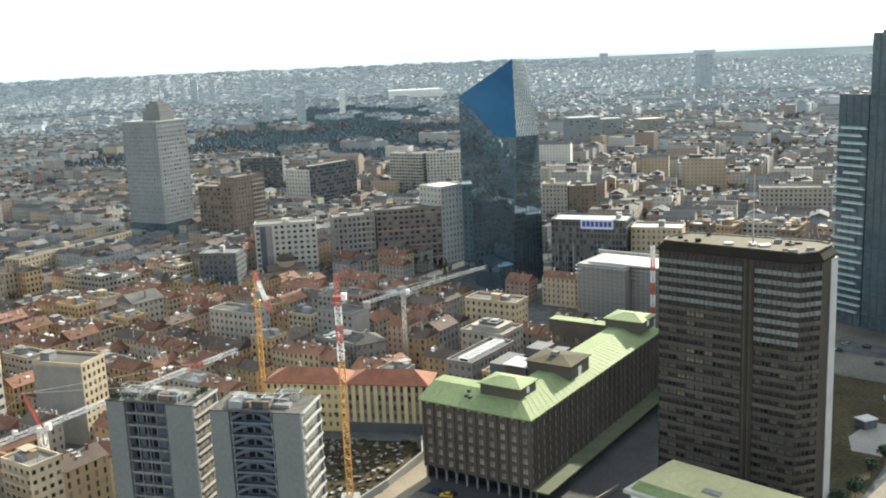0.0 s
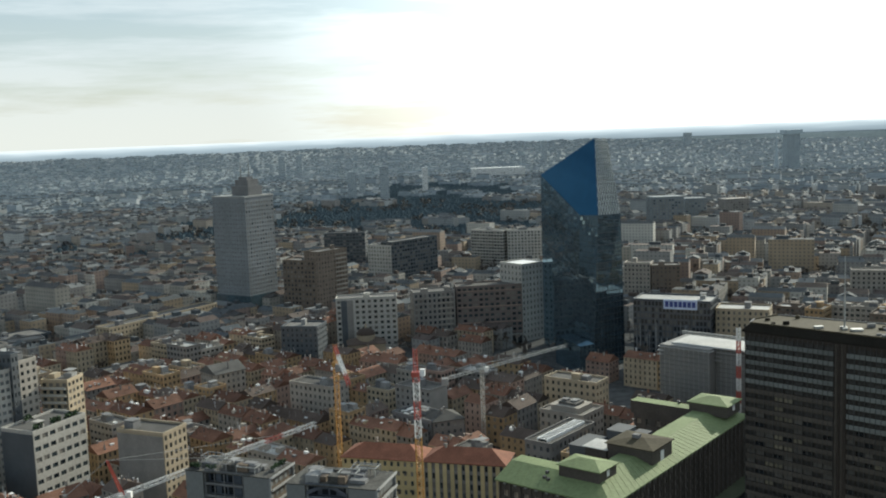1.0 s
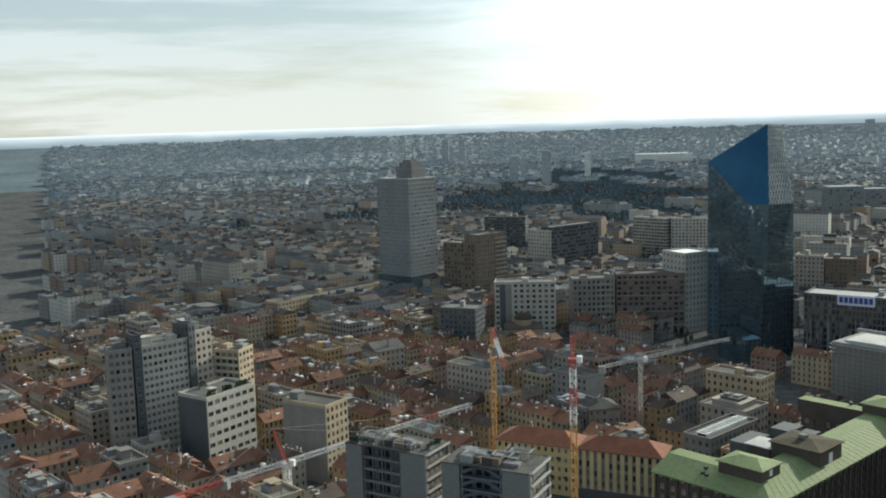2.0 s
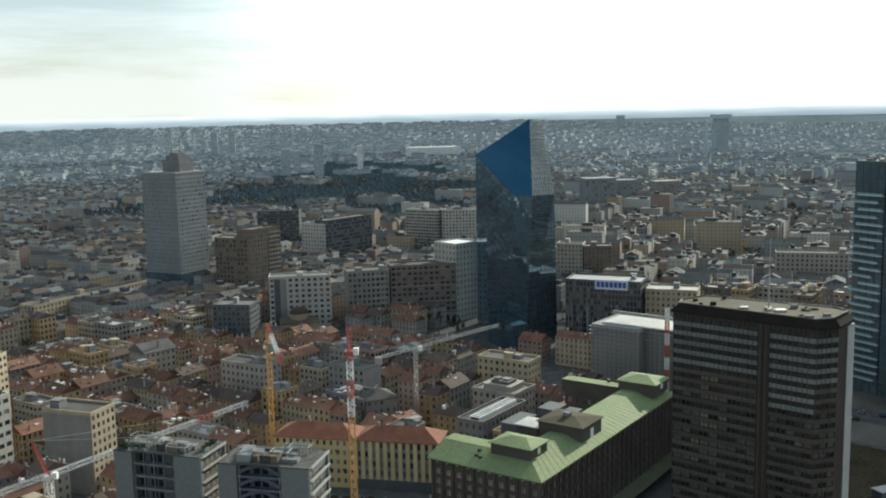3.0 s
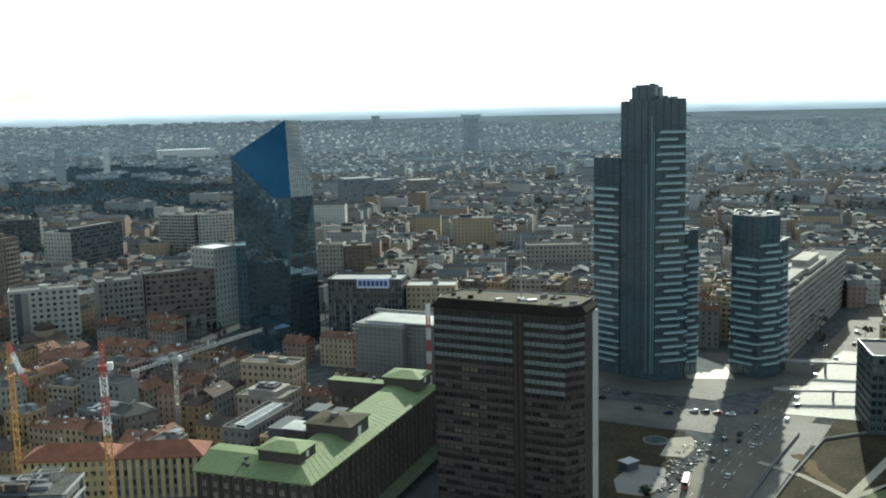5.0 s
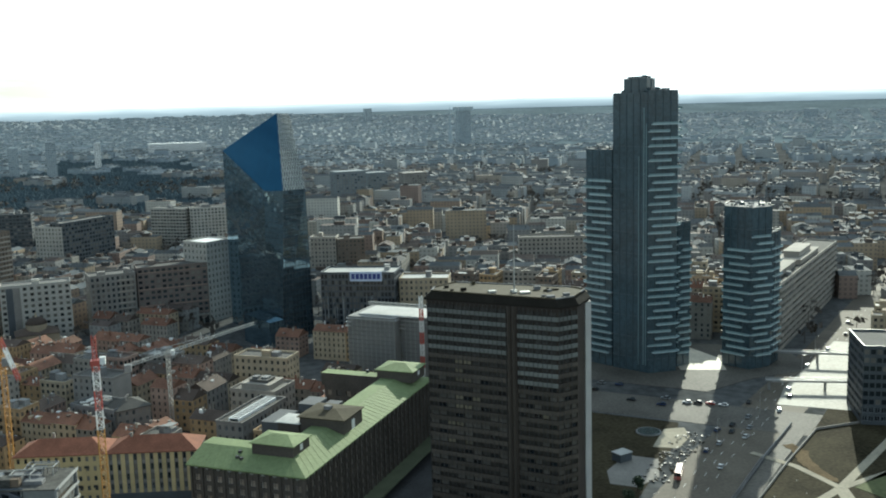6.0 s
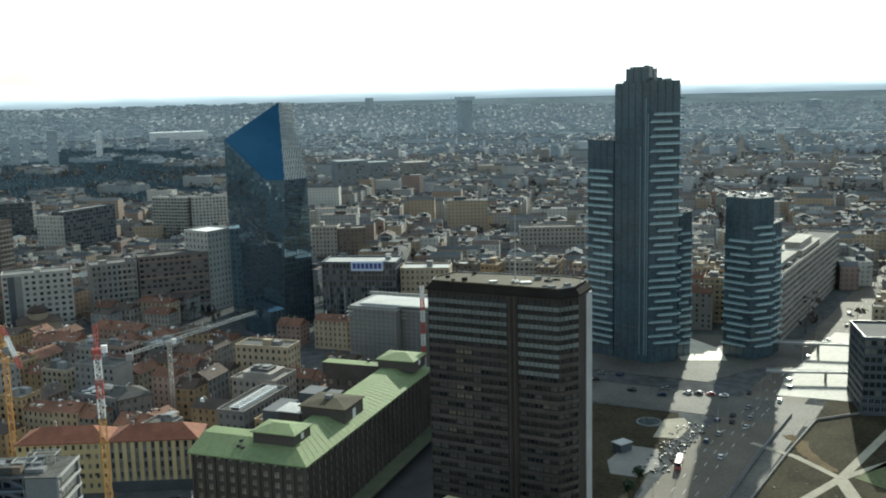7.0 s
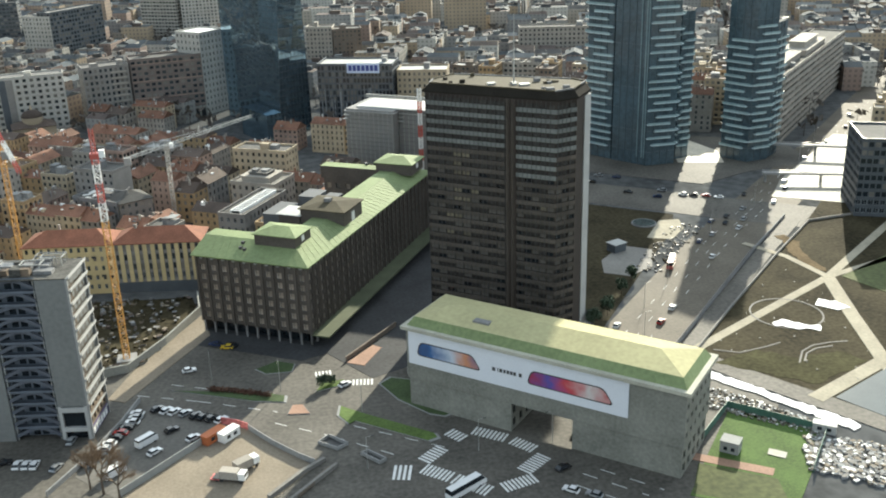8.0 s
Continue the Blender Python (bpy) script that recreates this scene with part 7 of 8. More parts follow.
def lane_line(pts, dash, gap, w=0.18, z=0.17):
    t = thing("lane_marking", "white painted lane line on the road", "road marking", *pts[0], 0, 0, "lane lines")
    for a, b in zip(pts, pts[1:]):
        a, b = Vector(a) - Vector(pts[0]), Vector(b) - Vector(pts[0])
        d = (b - a).normalized()
        n = Vector((-d.y, d.x)) * w / 2
        s, L = 0.0, (b - a).length
        while s < L:
            p, q = a + d * s, a + d * min(L, s + dash)
            g = Geo()
            g.prism([tuple(p - n), tuple(q - n), tuple(q + n), tuple(p + n)], z - 0.02, z)
            part("dash", g, LINE_WHITE, t)
            s += dash + gap


for off in (-6.5, -2.5, 2.0):
    line = [(120, 252), (195, 330), (232, 364), (330, 452), (420, 535)]
    lane_line([(x + off * 0.7, y - off * 0.72) for x, y in line], 4, 10, 0.16, 0.14)
for pts in ([(8.7, 244.0), (23.3, 232.4), (40.8, 215.9)], [(-30, 272), (-12, 263), (10, 250)], [(-20, 276), (5, 262)], [(82.5, 196.1), (94.4, 182.8)], [(87.5, 196.6), (99, 184)], [(79, 192), (90, 180)], [(30, 236), (52, 218)]):
    lane_line(pts, 4, 4, 0.22, 0.09)

# Islands, hedge beds and pools of the square
def bed(name, label, pts, m, kerb=CONCRETE, z=0.2, category="bed"):
    pts = pts if area(pts) > 0 else pts[::-1]
    t = thing(name, label, category, *pts[0])
    c = Vector((sum(p[0] for p in pts) / len(pts), sum(p[1] for p in pts) / len(pts)))
    o = Vector(pts[0])
    g = Geo()
    g.prism([tuple(Vector(p) - o) for p in pts], 0, z)
    part("kerb", g, kerb, t)
    g = Geo()
    g.prism([tuple(c + (Vector(p) - c) * 0.94 - o) for p in pts], z, z + 0.12)
    part("soil", g, m, t)


bed("grass_island", "long grassy traffic island with stone kerb", [(27.5, 248.5), (26.1, 243.1), (28.4, 237.4), (30.4, 238.7), (48.8, 221.8), (51.8, 222.7), (51.4, 225.1), (33.5, 242.1)], GRASS)
bed("sunken_lawn", "sunken dark lawn beside the bridge building", [(41.0, 258.1), (45.1, 261.2), (50.6, 258.0), (66, 240.5), (64, 236.2), (55.8, 233.2), (51.9, 235.7), (44.6, 246.9)], GRASS_SHADE)
bed("hedge_bed", "narrow clipped hedge bed in shade", [(-20.5, 272.2), (-9.6, 268.2), (8, 262), (13.7, 258.5), (13.0, 254.6), (4, 258), (-10, 266.2)], GRASS_SHADE)
bed("grass_patch", "small grass patch with shrubs in sun", [(22.0, 258.5), (24.6, 263.5), (31.5, 263.5), (30.0, 260.0)], GRASS)
bed("paved_island", "small reddish paved traffic island", [(12.5, 247.5), (14.5, 252.5), (17.5, 252.0), (19.0, 246.0)], PAVING_RED)
low_wall("boundary_wall", "pale low wall round the sunken lawn", [(51.2, 261.8), (58.9, 252.6), (63.6, 246.9), (69.8, 237.0)], 2.6, 0.9, STONE)
low_wall("boundary_wall", "pale low wall before the bridge building", [(88, 216.5), (90.4, 213.5), (101.5, 200.5), (98.5, 196.5)], 2.4, 0.8, STONE)
for pts in ([(19.0, 229.6), (22.4, 232.6), (27.0, 226.7), (23.7, 224.8)], [(29.3, 220.9), (31.5, 221.9), (35.5, 216.4), (33.5, 215.0)]):
    pts = pts if area(pts) > 0 else pts[::-1]
    t = thing("subway_stair", "stair opening to the underground with white parapet", "stair entrance", *pts[0], 0.06, 0, "underground entrances")
    o = Vector(pts[0])
    for a, b in zip(pts, pts[1:] + pts[:1]):
        a, b = Vector(a) - o, Vector(b) - o
        d = (b - a).normalized()
        n = Vector((-d.y, d.x)) * 0.35
        g = Geo()
        g.prism([tuple(a), tuple(b), tuple(b + n), tuple(a + n)], 0, 1.0)
        part("parapet", g, CONCRETE, t)
    # Flat dark sheet at street level stands for the shade down the stair.
    g = Geo()
    g.prism([tuple(Vector(p) - o) for p in pts], -0.05, 0.04)
    part("well", g, FRAME_DARK, t)

# Car park and works yard
sheet("car_park", [(-44, 232), (-27, 264), (-22, 264), (-2, 250), (-10, 240), (-33, 219)], 0.10, ASPHALT_LOT, "grey asphalt car park", "car park")
sheet("works_yard", [(-33, 218), (-10, 240), (-2, 247), (12, 226), (17, 219), (3, 205), (-20, 200)], 0.12, SAND, "sandy works yard behind fences", "yard")
low_wall("site_fence", "pale panel fence between car park and yard", [(-32, 219.5), (-24, 227), (-17, 233.5), (-10.8, 239.3)], 2.2, 0.25, PANEL_GREY, "fence")
low_wall("site_fence", "red and white panel fence at the yard", [(-6, 248.2), (-1.5, 245.2), (1.2, 242.5)], 2.2, 0.25, FENCE_RED, "fence")
low_wall("site_fence", "white concrete fence along the street", [(1.2, 242.5), (7.2, 232.5), (13, 224.5), (17, 220.0)], 1.8, 0.25, CONCRETE, "fence")
low_wall("ramp_wall", "pale concrete ramp walls of an underpass", [(4, 208), (13.2, 216.5), (19.7, 221)], 1.2, 1.0, PAVING, "wall")
low_wall("ramp_wall", "pale concrete ramp walls of an underpass", [(9, 205), (17, 212.5), (22.5, 217.5)], 1.2, 0.8, PAVING, "wall")
low_wall("boundary_wall", "long low wall beside the concrete tower", [(-50, 225), (-41, 240), (-33.5, 256), (-29, 268)], 1.6, 0.4, CONCRETE, "wall")


def cabin(label, x, y, turn, w, d, h, m):
    t = thing("site_cabin", label, "site cabin", x, y, 0.12, turn, "site cabins")
    g = Geo()
    g.box(-w / 2, -d / 2, 0.15, w / 2, d / 2, h)
    part("body", g, m, t)
    g = Geo()
    g.box(-w / 2 - 0.1, -d / 2 - 0.1, h, w / 2 + 0.1, d / 2 + 0.1, h + 0.12)
    part("lid", g, m, t)
    for x0 in (-w * 0.3, w * 0.1):
        g = Geo()
        g.box(x0, -d / 2 - 0.04, 1.0, x0 + w * 0.2, -d / 2, 2.0)
        part("window", g, GLASS_DARK, t)
    for sx in (-1, 1):
        for sy in (-1, 1):
            g = Geo()
            g.box(sx * (w / 2 - 0.2) - 0.1, sy * (d / 2 - 0.2) - 0.1, 0, sx * (w / 2 - 0.2) + 0.1, sy * (d / 2 - 0.2) + 0.1, 0.15)
            part("foot", g, STEEL, t)


cabin("orange metal site container with closed doors", -8.3, 240.0, 42, 7, 2.6, 2.7, CONTAINER_ORANGE)
cabin("white site cabin with small windows", -4.2, 239.6, 42, 6, 2.6, 2.7, WHITE)
cabin("pale site cabin in the rubble yard", 152, 196, -40, 6, 2.6, 2.7, ROOF_PALE)
cabin("small white flat-roofed shed on the lawn", 123.4, 195.0, -44, 4.8, 4.0, 3.4, PANEL_GREY)


def works_truck(x, y, turn):
    t = thing("works_truck", "dirty white site truck with red ramp on gravel", "truck", x, y, 0.12, turn)
    for nm, b, m in (("chassis", (-4.2, -1.2, 0.7, 4.2, 1.2, 1.0), FRAME_DARK), ("box_body", (-2.2, -1.3, 1.0, 2.6, 1.3, 3.2), PALE), ("cab", (2.8, -1.2, 1.0, 4.6, 1.2, 2.9), WHITE),
                     ("windscreen", (4.6, -1.0, 1.9, 4.64, 1.0, 2.7), GLASS_DARK), ("ramp", (-4.8, -1.3, 0.5, -2.3, 1.3, 0.8), FENCE_RED)):
        g = Geo()
        g.box(*b)
        part(nm, g, m, t)
    for sx in (-3, -1.8, 3.6):
        for sy in (-1.1, 1.1):
            g = Geo()
            g.tube((sx, sy - 0.15, 0.5), (sx, sy + 0.15, 0.5), 0.5, 0.5, 10)
            part("wheel", g, FRAME_DARK, t)


works_truck(-1.5, 222.5, 30)
works_truck(-5.0, 219.0, -25)
# Vehicles
def car_mesh(length, width, height, paint, label, kind="car"):
    t = thing("parked_car" if kind == "car" else kind, label, kind, 0, 0, -50)
    hl, hw = length / 2, width / 2
    g = Geo()
    if kind == "car":
        low, belt = 0.28, height * 0.60
        side = [(-hl, low), (hl, low), (hl, belt * 0.72), (hl * 0.92, belt * 0.86), (hl * 0.42, belt), (-hl * 0.92, belt), (-hl, belt * 0.8)]
        cabin_pts = [(hl * 0.40, belt), (hl * 0.10, height), (-hl * 0.62, height), (-hl * 0.90, belt)]
    else:
        low, belt = 0.35, height * (0.8 if kind == "van" else 0.55)
        side = [(-hl, low), (hl, low), (hl, belt * 0.8), (hl * 0.9, belt), (-hl, belt)]
        cabin_pts = [(hl * 0.9, belt), (hl * 0.72, height), (-hl * 0.98, height), (-hl, belt)]
    for s in (-1, 1):
        pts = [(x, s * hw, z) for x, z in side]
        g.face(pts if s < 0 else pts[::-1])
    n = len(side)
    for k in range(n):
        (ax, az), (bx, bz) = side[k], side[(k + 1) % n]
        g.face([(ax, -hw, az), (ax, hw, az), (bx, hw, bz), (bx, -hw, bz)])
    part("body", g, paint, t)
    g = Geo()
    hi = hw * 0.82
    a = [(cabin_pts[0][0], -hw * 0.97, belt), (cabin_pts[3][0], -hw * 0.97, belt), (cabin_pts[3][0], hw * 0.97, belt), (cabin_pts[0][0], hw * 0.97, belt)]
    b = [(cabin_pts[1][0], -hi, height - 0.06), (cabin_pts[2][0], -hi, height - 0.06), (cabin_pts[2][0], hi, height - 0.06), (cabin_pts[1][0], hi, height - 0.06)]
    for k in range(4):
        g.face([a[(k + 1) % 4], a[k], b[k], b[(k + 1) % 4]])
    part("glazing", g, GLASS_DARK, t)
    g = Geo()
    g.prism([(b[0][0], b[0][1]), (b[3][0], b[3][1]), (b[2][0], b[2][1]), (b[1][0], b[1][1])], height - 0.06, height)
    part("car_roof", g, paint, t)
    for sx in (-0.6, 0.6):
        for sy in (-1, 1):
            w = Geo()
            w.tube((sx * hl, sy * (hw - 0.2), 0.32), (sx * hl, sy * (hw + 0.01), 0.32), 0.32, 0.32, 8)
            part("wheel", w, FRAME_DARK, t)
    return t


CARS = [car_mesh(4.3, 1.78, 1.48, m, f"{c} {k} parked or driving on asphalt") for m, c, k in
        ((PAINT_WHITE, "white", "hatchback car"), (PAINT_SILVER, "silver grey", "saloon car"), (PAINT_BLACK, "black", "saloon car"), (PAINT_RED, "red", "hatchback car"), (PAINT_BLUE, "dark blue", "hatchback car"),
         (PAINT_WHITE, "white", "estate car"), (PAINT_YELLOW, "yellow", "taxi car"))]
VANS = [car_mesh(6.3, 2.2, 2.7, PAINT_WHITE, "white high-roofed camper van in a car park", "van"), car_mesh(12.0, 2.55, 3.1, PAINT_REDWHITE, "red bus with pale roof on the avenue", "bus"),
        car_mesh(12.0, 2.55, 3.1, PAINT_WHITE, "white city bus at the crossing", "bus")]


def place(thing_, x, y, turn, z=0.14, group=""):
    c = copy_thing(thing_, pose(x, y, z, 0, 0, turn))
    tagged(c, group=group)


rng = random.Random(21)
for k, (x, y) in enumerate(((-29.5, 260.2), (-29.9, 257.9), (-30.6, 255.5), (-32.1, 252.9), (-33.5, 250.4), (-34.8, 248.0), (-36.4, 245.6), (-37.5, 243.1), (-38.8, 240.2), (-41.2, 236.3))):
    place(CARS[(0, 1, 0, 2, 3, 2, 0, 0, 2, 1)[k]], x, y, 160 + rng.uniform(-4, 4), group="cars in the car park")
for k, (x, y) in enumerate(((-23.8, 261.0), (-21.2, 259.4), (-18.9, 258.0), (-15.8, 256.2), (-12.9, 254.0), (-10.8, 252.6), (-8.6, 251.1), (-5.9, 249.4))):
    place(CARS[(2, 0, 0, 1, 2, 2, 2, 5)[k]], x, y, 42 + rng.uniform(-4, 4), group="cars in the car park")
for k, (x, y, a) in enumerate(((-19.6, 247.9, 30), (-13.8, 241.9, 38), (-24.0, 237.6, 40), (-46.5, 250.0, 75), (-59.3, 241.5, 80), (-57.0, 240.8, 80), (-54.8, 240.2, 80), (-49.0, 237.2, 60), (-63.0, 243.7, 10), (-14.6, 283.0, 10), (-6, 299.5, 150), (-1, 297.0, 150))):
    place(CARS[(2, 5, 0, 1, 0, 0, 0, 1, 2, 0, 4, 2)[k]], x, y, a, group="cars round the car park")
place(CARS[6], -2.4, 296.0, 165, group="cars round the car park")
for x, y, a in ((-26.3, 243.1, 40), (-34.0, 229.9, 40)):
    place(VANS[0], x, y, a)
for k, (x, y) in enumerate(((189.9, 336.7), (186.6, 319.8), (199.1, 342.6), (211.3, 353.5), (213.5, 346.2), (216.0, 361.0), (221.0, 355.5), (206.5, 357.1), (239.2, 386.0), (149.7, 280.7), (140.9, 271.4), (125.5, 273.0), (228, 368), (246, 372), (262, 388), (300, 430), (330, 455), (360, 480), (380, 505), (268, 398))):
    place(CARS[(4, 0, 1, 2, 0, 2, 1, 4, 2, 0, 3, 0, 1, 0, 2, 1, 0, 2, 1, 0)[k]], x, y, 45 + rng.uniform(-5, 5), 0.16, "cars on the avenue")
for k, (x, y) in enumerate(((212.6, 395.2), (221.7, 390.1), (217, 393), (187.4, 436.9), (194.8, 431.4), (226, 386), (206, 404), (180, 428), (172, 434), (200, 396), (165, 424), (190, 407))):
    place(CARS[(0, 3, 2, 1, 4, 0, 1, 2, 0, 4, 1, 2)[k]], x, y, 140 + rng.uniform(-4, 4), 0.2, "cars on the cross street")
for k, (x, y) in enumerate(((78.4, 199.4), (76.8, 189.9), (81.5, 186.4), (72.6, 224.7), (70.2, 227.5), (76.4, 235.6), (75.0, 231.0), (31.2, 259.7))):
    place(CARS[(2, 0, 1, 0, 2, 0, 1, 0)[k]], x, y, (20, 135, 135, 70, 70, 70, 70, 30)[k], 0.12, "cars at the crossing")
place(VANS[1], 168, 318, 57, 0.16)
place(VANS[2], 52, 197.5, 28, 0.1)
for ob in (*CARS, *VANS):
    for o in (*ob.children_recursive, ob):
        bpy.data.objects.remove(o)


# Building site by the yellow crane
def rubble(name, label, pts, n, size, m, seed, z=0.15):
    r = np.random.default_rng(seed)
    g = Geo()
    xs, ys = [p[0] for p in pts], [p[1] for p in pts]
    k = 0
    while k < n:
        x, y = r.uniform(min(xs), max(xs)), r.uniform(min(ys), max(ys))
        inside = False
        for (ax, ay), (bx, by) in zip(pts, pts[1:] + pts[:1]):
            if (ay > y) != (by > y) and x < (bx - ax) * (y - ay) / (by - ay) + ax:
                inside = not inside
        if not inside:
            continue
        k += 1
        a = r.uniform(0, 3.14)
        u, v = Vector((math.cos(a), math.sin(a))) * r.uniform(*size) / 2, Vector((-math.sin(a), math.cos(a))) * r.uniform(*size) / 2.6
        c = Vector((x, y))
        g.prism([tuple(c - u - v), tuple(c + u - v), tuple(c + u + v), tuple(c - u + v)], 0, z + r.uniform(0.2, 0.45) * size[1], int(r.integers(len(m))), int(r.integers(len(m))))
    tagged(part(name, g, m), label, "rubble", kind="stuff")


SITE = [(-40, 288), (-30, 291), (-11, 326), (-13, 343), (-62, 352), (-72, 335), (-58, 305)]
sheet("building_site", SITE, 0.14, EARTH, "muddy building site behind a wall", "building site")
low_wall("site_wall", "pale concrete wall round the building site", [(-41, 287), (-33, 288.5), (-22, 305), (-10.5, 327), (-11, 342)], 3.0, 0.5, STONE, "wall")
rubble("site_materials", "stacked boards and materials on the site", SITE, 300, (0.4, 2.2), [PAVING, SAND, CONCRETE, CONCRETE_DARK, SAND, TILE_BROWN, EARTH, EARTH, EARTH, EARTH, CONCRETE_DARK], 3)
rubble("yard_materials", "white crates and building materials in sun", [(146, 196), (160, 188), (168, 178), (150, 170), (137, 182)], 800, (0.4, 1.5), [WHITE, CONCRETE, CONCRETE_DARK, PAVING, SAND], 4)
rubble("yard_materials", "pale rubble along the park edge", [(132, 232), (150, 206), (156, 196), (150, 194), (129, 216)], 520, (0.3, 1.1), [WHITE, EARTH, CONCRETE, SAND, PAVING], 5)
rubble("pavement_materials", "pallets and barriers beside the avenue", [(150, 318), (186, 356), (196, 360), (200, 352), (160, 312)], 150, (0.3, 1.2), [PALE, PAVING, CONCRETE, FRAME_DARK, EARTH], 6)


def ragged(pts, step, amount, seed):
    """An outline broken into short uneven sides."""
    r, out = random.Random(seed), []
    for a, b in zip(pts, pts[1:] + pts[:1]):
        a, b = Vector(a), Vector(b)
        n = max(1, int((b - a).length / step))
        for k in range(n):
            q = a.lerp(b, k / n)
            out.append((q.x + r.uniform(-amount, amount), q.y + r.uniform(-amount, amount)))
    return out


sheet("snow_strip", ragged(strip([(137, 236), (146, 222), (153, 210), (162, 195)], 4.0), 1.6, 0.7, 1), 0.35, SNOW, "strip of white snow along the road", "snow")
sheet("snow_patch", ragged([(175, 259), (181, 253.5), (188, 250.5), (190, 253), (184, 257), (180, 261)], 1.5, 0.7, 2), 0.40, SNOW, "white patch of snow on bare earth", "snow")
sheet("snow_patch", ragged([(198, 268), (203, 262.5), (207.5, 263), (206, 269), (201.5, 272)], 1.5, 0.7, 3), 0.40, SNOW, "white patch of snow on bare earth", "snow")
sheet("road_park", strip([(138, 250), (150, 228), (160, 212), (172, 192), (185, 172)], 8), 0.22, ASPHALT, "asphalt lane along the park", "road")
sheet("pond", [(166, 211), (173, 197), (184, 183), (215, 195), (194, 223)], 0.30, POND, "dark shallow pond basin with pale rim", "pond")
sheet("lawn_far", [(222, 288), (262, 306), (330, 300), (330, 230), (240, 235)], 0.30, GRASS_PARK, "patchy green lawn of the park", "lawn")
ringpts = [(184.7 + 12.0 * math.cos(k * math.tau / 40), 265.5 + 12.0 * math.sin(k * math.tau / 40)) for k in range(41)]
sheet("park_ring", strip(ringpts, 0.55)[:82], 0.3, PAVING, "thin ring path in the bare earth", "path")

sheet("park_lawn", ragged([(143.8, 241.1), (160.8, 244.2), (169.5, 235.2), (185.0, 236.6), (188.6, 227.2), (164.9, 219.2), (154.2, 230.0)], 2.5, 0.9, 7), 0.23, GRASS_THIN, "thin olive grass on bare earth", "lawn")
for pts, w in (([(168.3, 232.5), (173.6, 239.1), (179.0, 241.7), (185.4, 241.9), (191.3, 241.1)], 0.5), ([(170.3, 232.9), (174.1, 237.5), (178.5, 239.5), (184.9, 239.6)], 0.5), ([(147.7, 248.3), (154.5, 244.0), (164.5, 245.2), (170.5, 246.5)], 0.45)):
    sheet("wheel_track", strip(pts, w), 0.27, PAVING, "pale curved wheel track in bare earth", "track")
sheet("dug_trench", ragged(strip([(224.8, 332.8), (224.8, 325.5), (220.2, 313.2), (218.8, 303.2), (217.6, 294.9)], 5.5), 2.0, 0.9, 8), 0.29, SAND_BROWN, "sandy brown dug strip across the park", "path")
stones = random.Random(15)
for k in range(46):  # pale stones and scraps lying on the earth
    g = Geo()
    x, y = stones.uniform(150, 215), stones.uniform(212, 300)
    if y > 246 + (x - 137) * 0.92 - 4 or y < 250 - (x - 137) * 0.85:
        continue
    r = stones.uniform(0.12, 0.32)
    ring = [(x + r * stones.uniform(0.7, 1.2) * math.cos(j * 1.0472), y + r * stones.uniform(0.7, 1.2) * math.sin(j * 1.0472)) for j in range(6)]
    g.prism(ring, 0.12, 0.3 + r * 0.5)
    tagged(part("stone", g, PAVING_BRIGHT), "pale stone lying on bare earth", "stone", "stones in the park")

# Garden with lawn, shed and green fence
sheet("garden_lawn", [(133.6, 213.8), (152, 195), (138, 180.5), (124, 166), (104, 180), (117.6, 195.9)], 0.18, GRASS_GREEN, "bright green lawn of a small garden", "lawn")
sheet("garden_path", [(113.2, 197.0), (129.8, 184.2), (127.6, 181.6), (111.2, 194.4)], 0.24, PAVING_RED, "pinkish paved garden path", "path")
sheet("garden_plinth", [(131.5, 190.5), (134.8, 187.4), (136.8, 189.6), (133.4, 192.8)], 0.35, PAVING_BRIGHT, "pale square slab on the lawn", "path")
low_wall("garden_fence", "dark green fence panels round the lawn", [(112, 198), (117.6, 200.5), (133.6, 214.8), (152.5, 195.5), (138, 180)], 2.4, 0.15, FENCE_GREEN, "fence")

# Underpass ramp beside the avenue
low_wall("ramp_parapet", "dark parapet of the underpass ramp", [(131, 247), (160, 276), (206, 322), (240, 354)], 1.3, 0.5, CONCRETE_DARK, "parapet")
low_wall("ramp_parapet", "pale outer parapet of the underpass ramp", [(139, 246), (168, 274), (212, 315), (246, 345), (290, 348), (330, 352)], 1.1, 0.5, PAVING, "parapet")
posts = [(131, 247), (160, 276), (206, 322)]
parapet = thing("ramp_railing", "row of pale posts with a rail on the ramp parapet", "railing", *posts[0], 1.3)
for (ax, ay), (bx, by) in zip(posts, posts[1:]):
    n = int(math.hypot(bx - ax, by - ay) / 1.8)
    for k in range(n):
        g = Geo()
        x, y = ax + (bx - ax) * k / n - posts[0][0], ay + (by - ay) * k / n - posts[0][1]
        g.box(x - 0.14, y - 0.14, 0, x + 0.14, y + 0.14, 0.8)
        part("post", g, PAVING, parapet)
    g = Geo()
    g.beam((ax - posts[0][0], ay - posts[0][1], 0.85), (bx - posts[0][0], by - posts[0][1], 0.85), 0.16)
    part("rail", g, CONCRETE_DARK, parapet)
sheet("road_ramp", strip([(135, 247), (164, 275), (209, 319), (242, 350)], 6.5), 0.2, ASPHALT, "sunken asphalt ramp lane", "road")

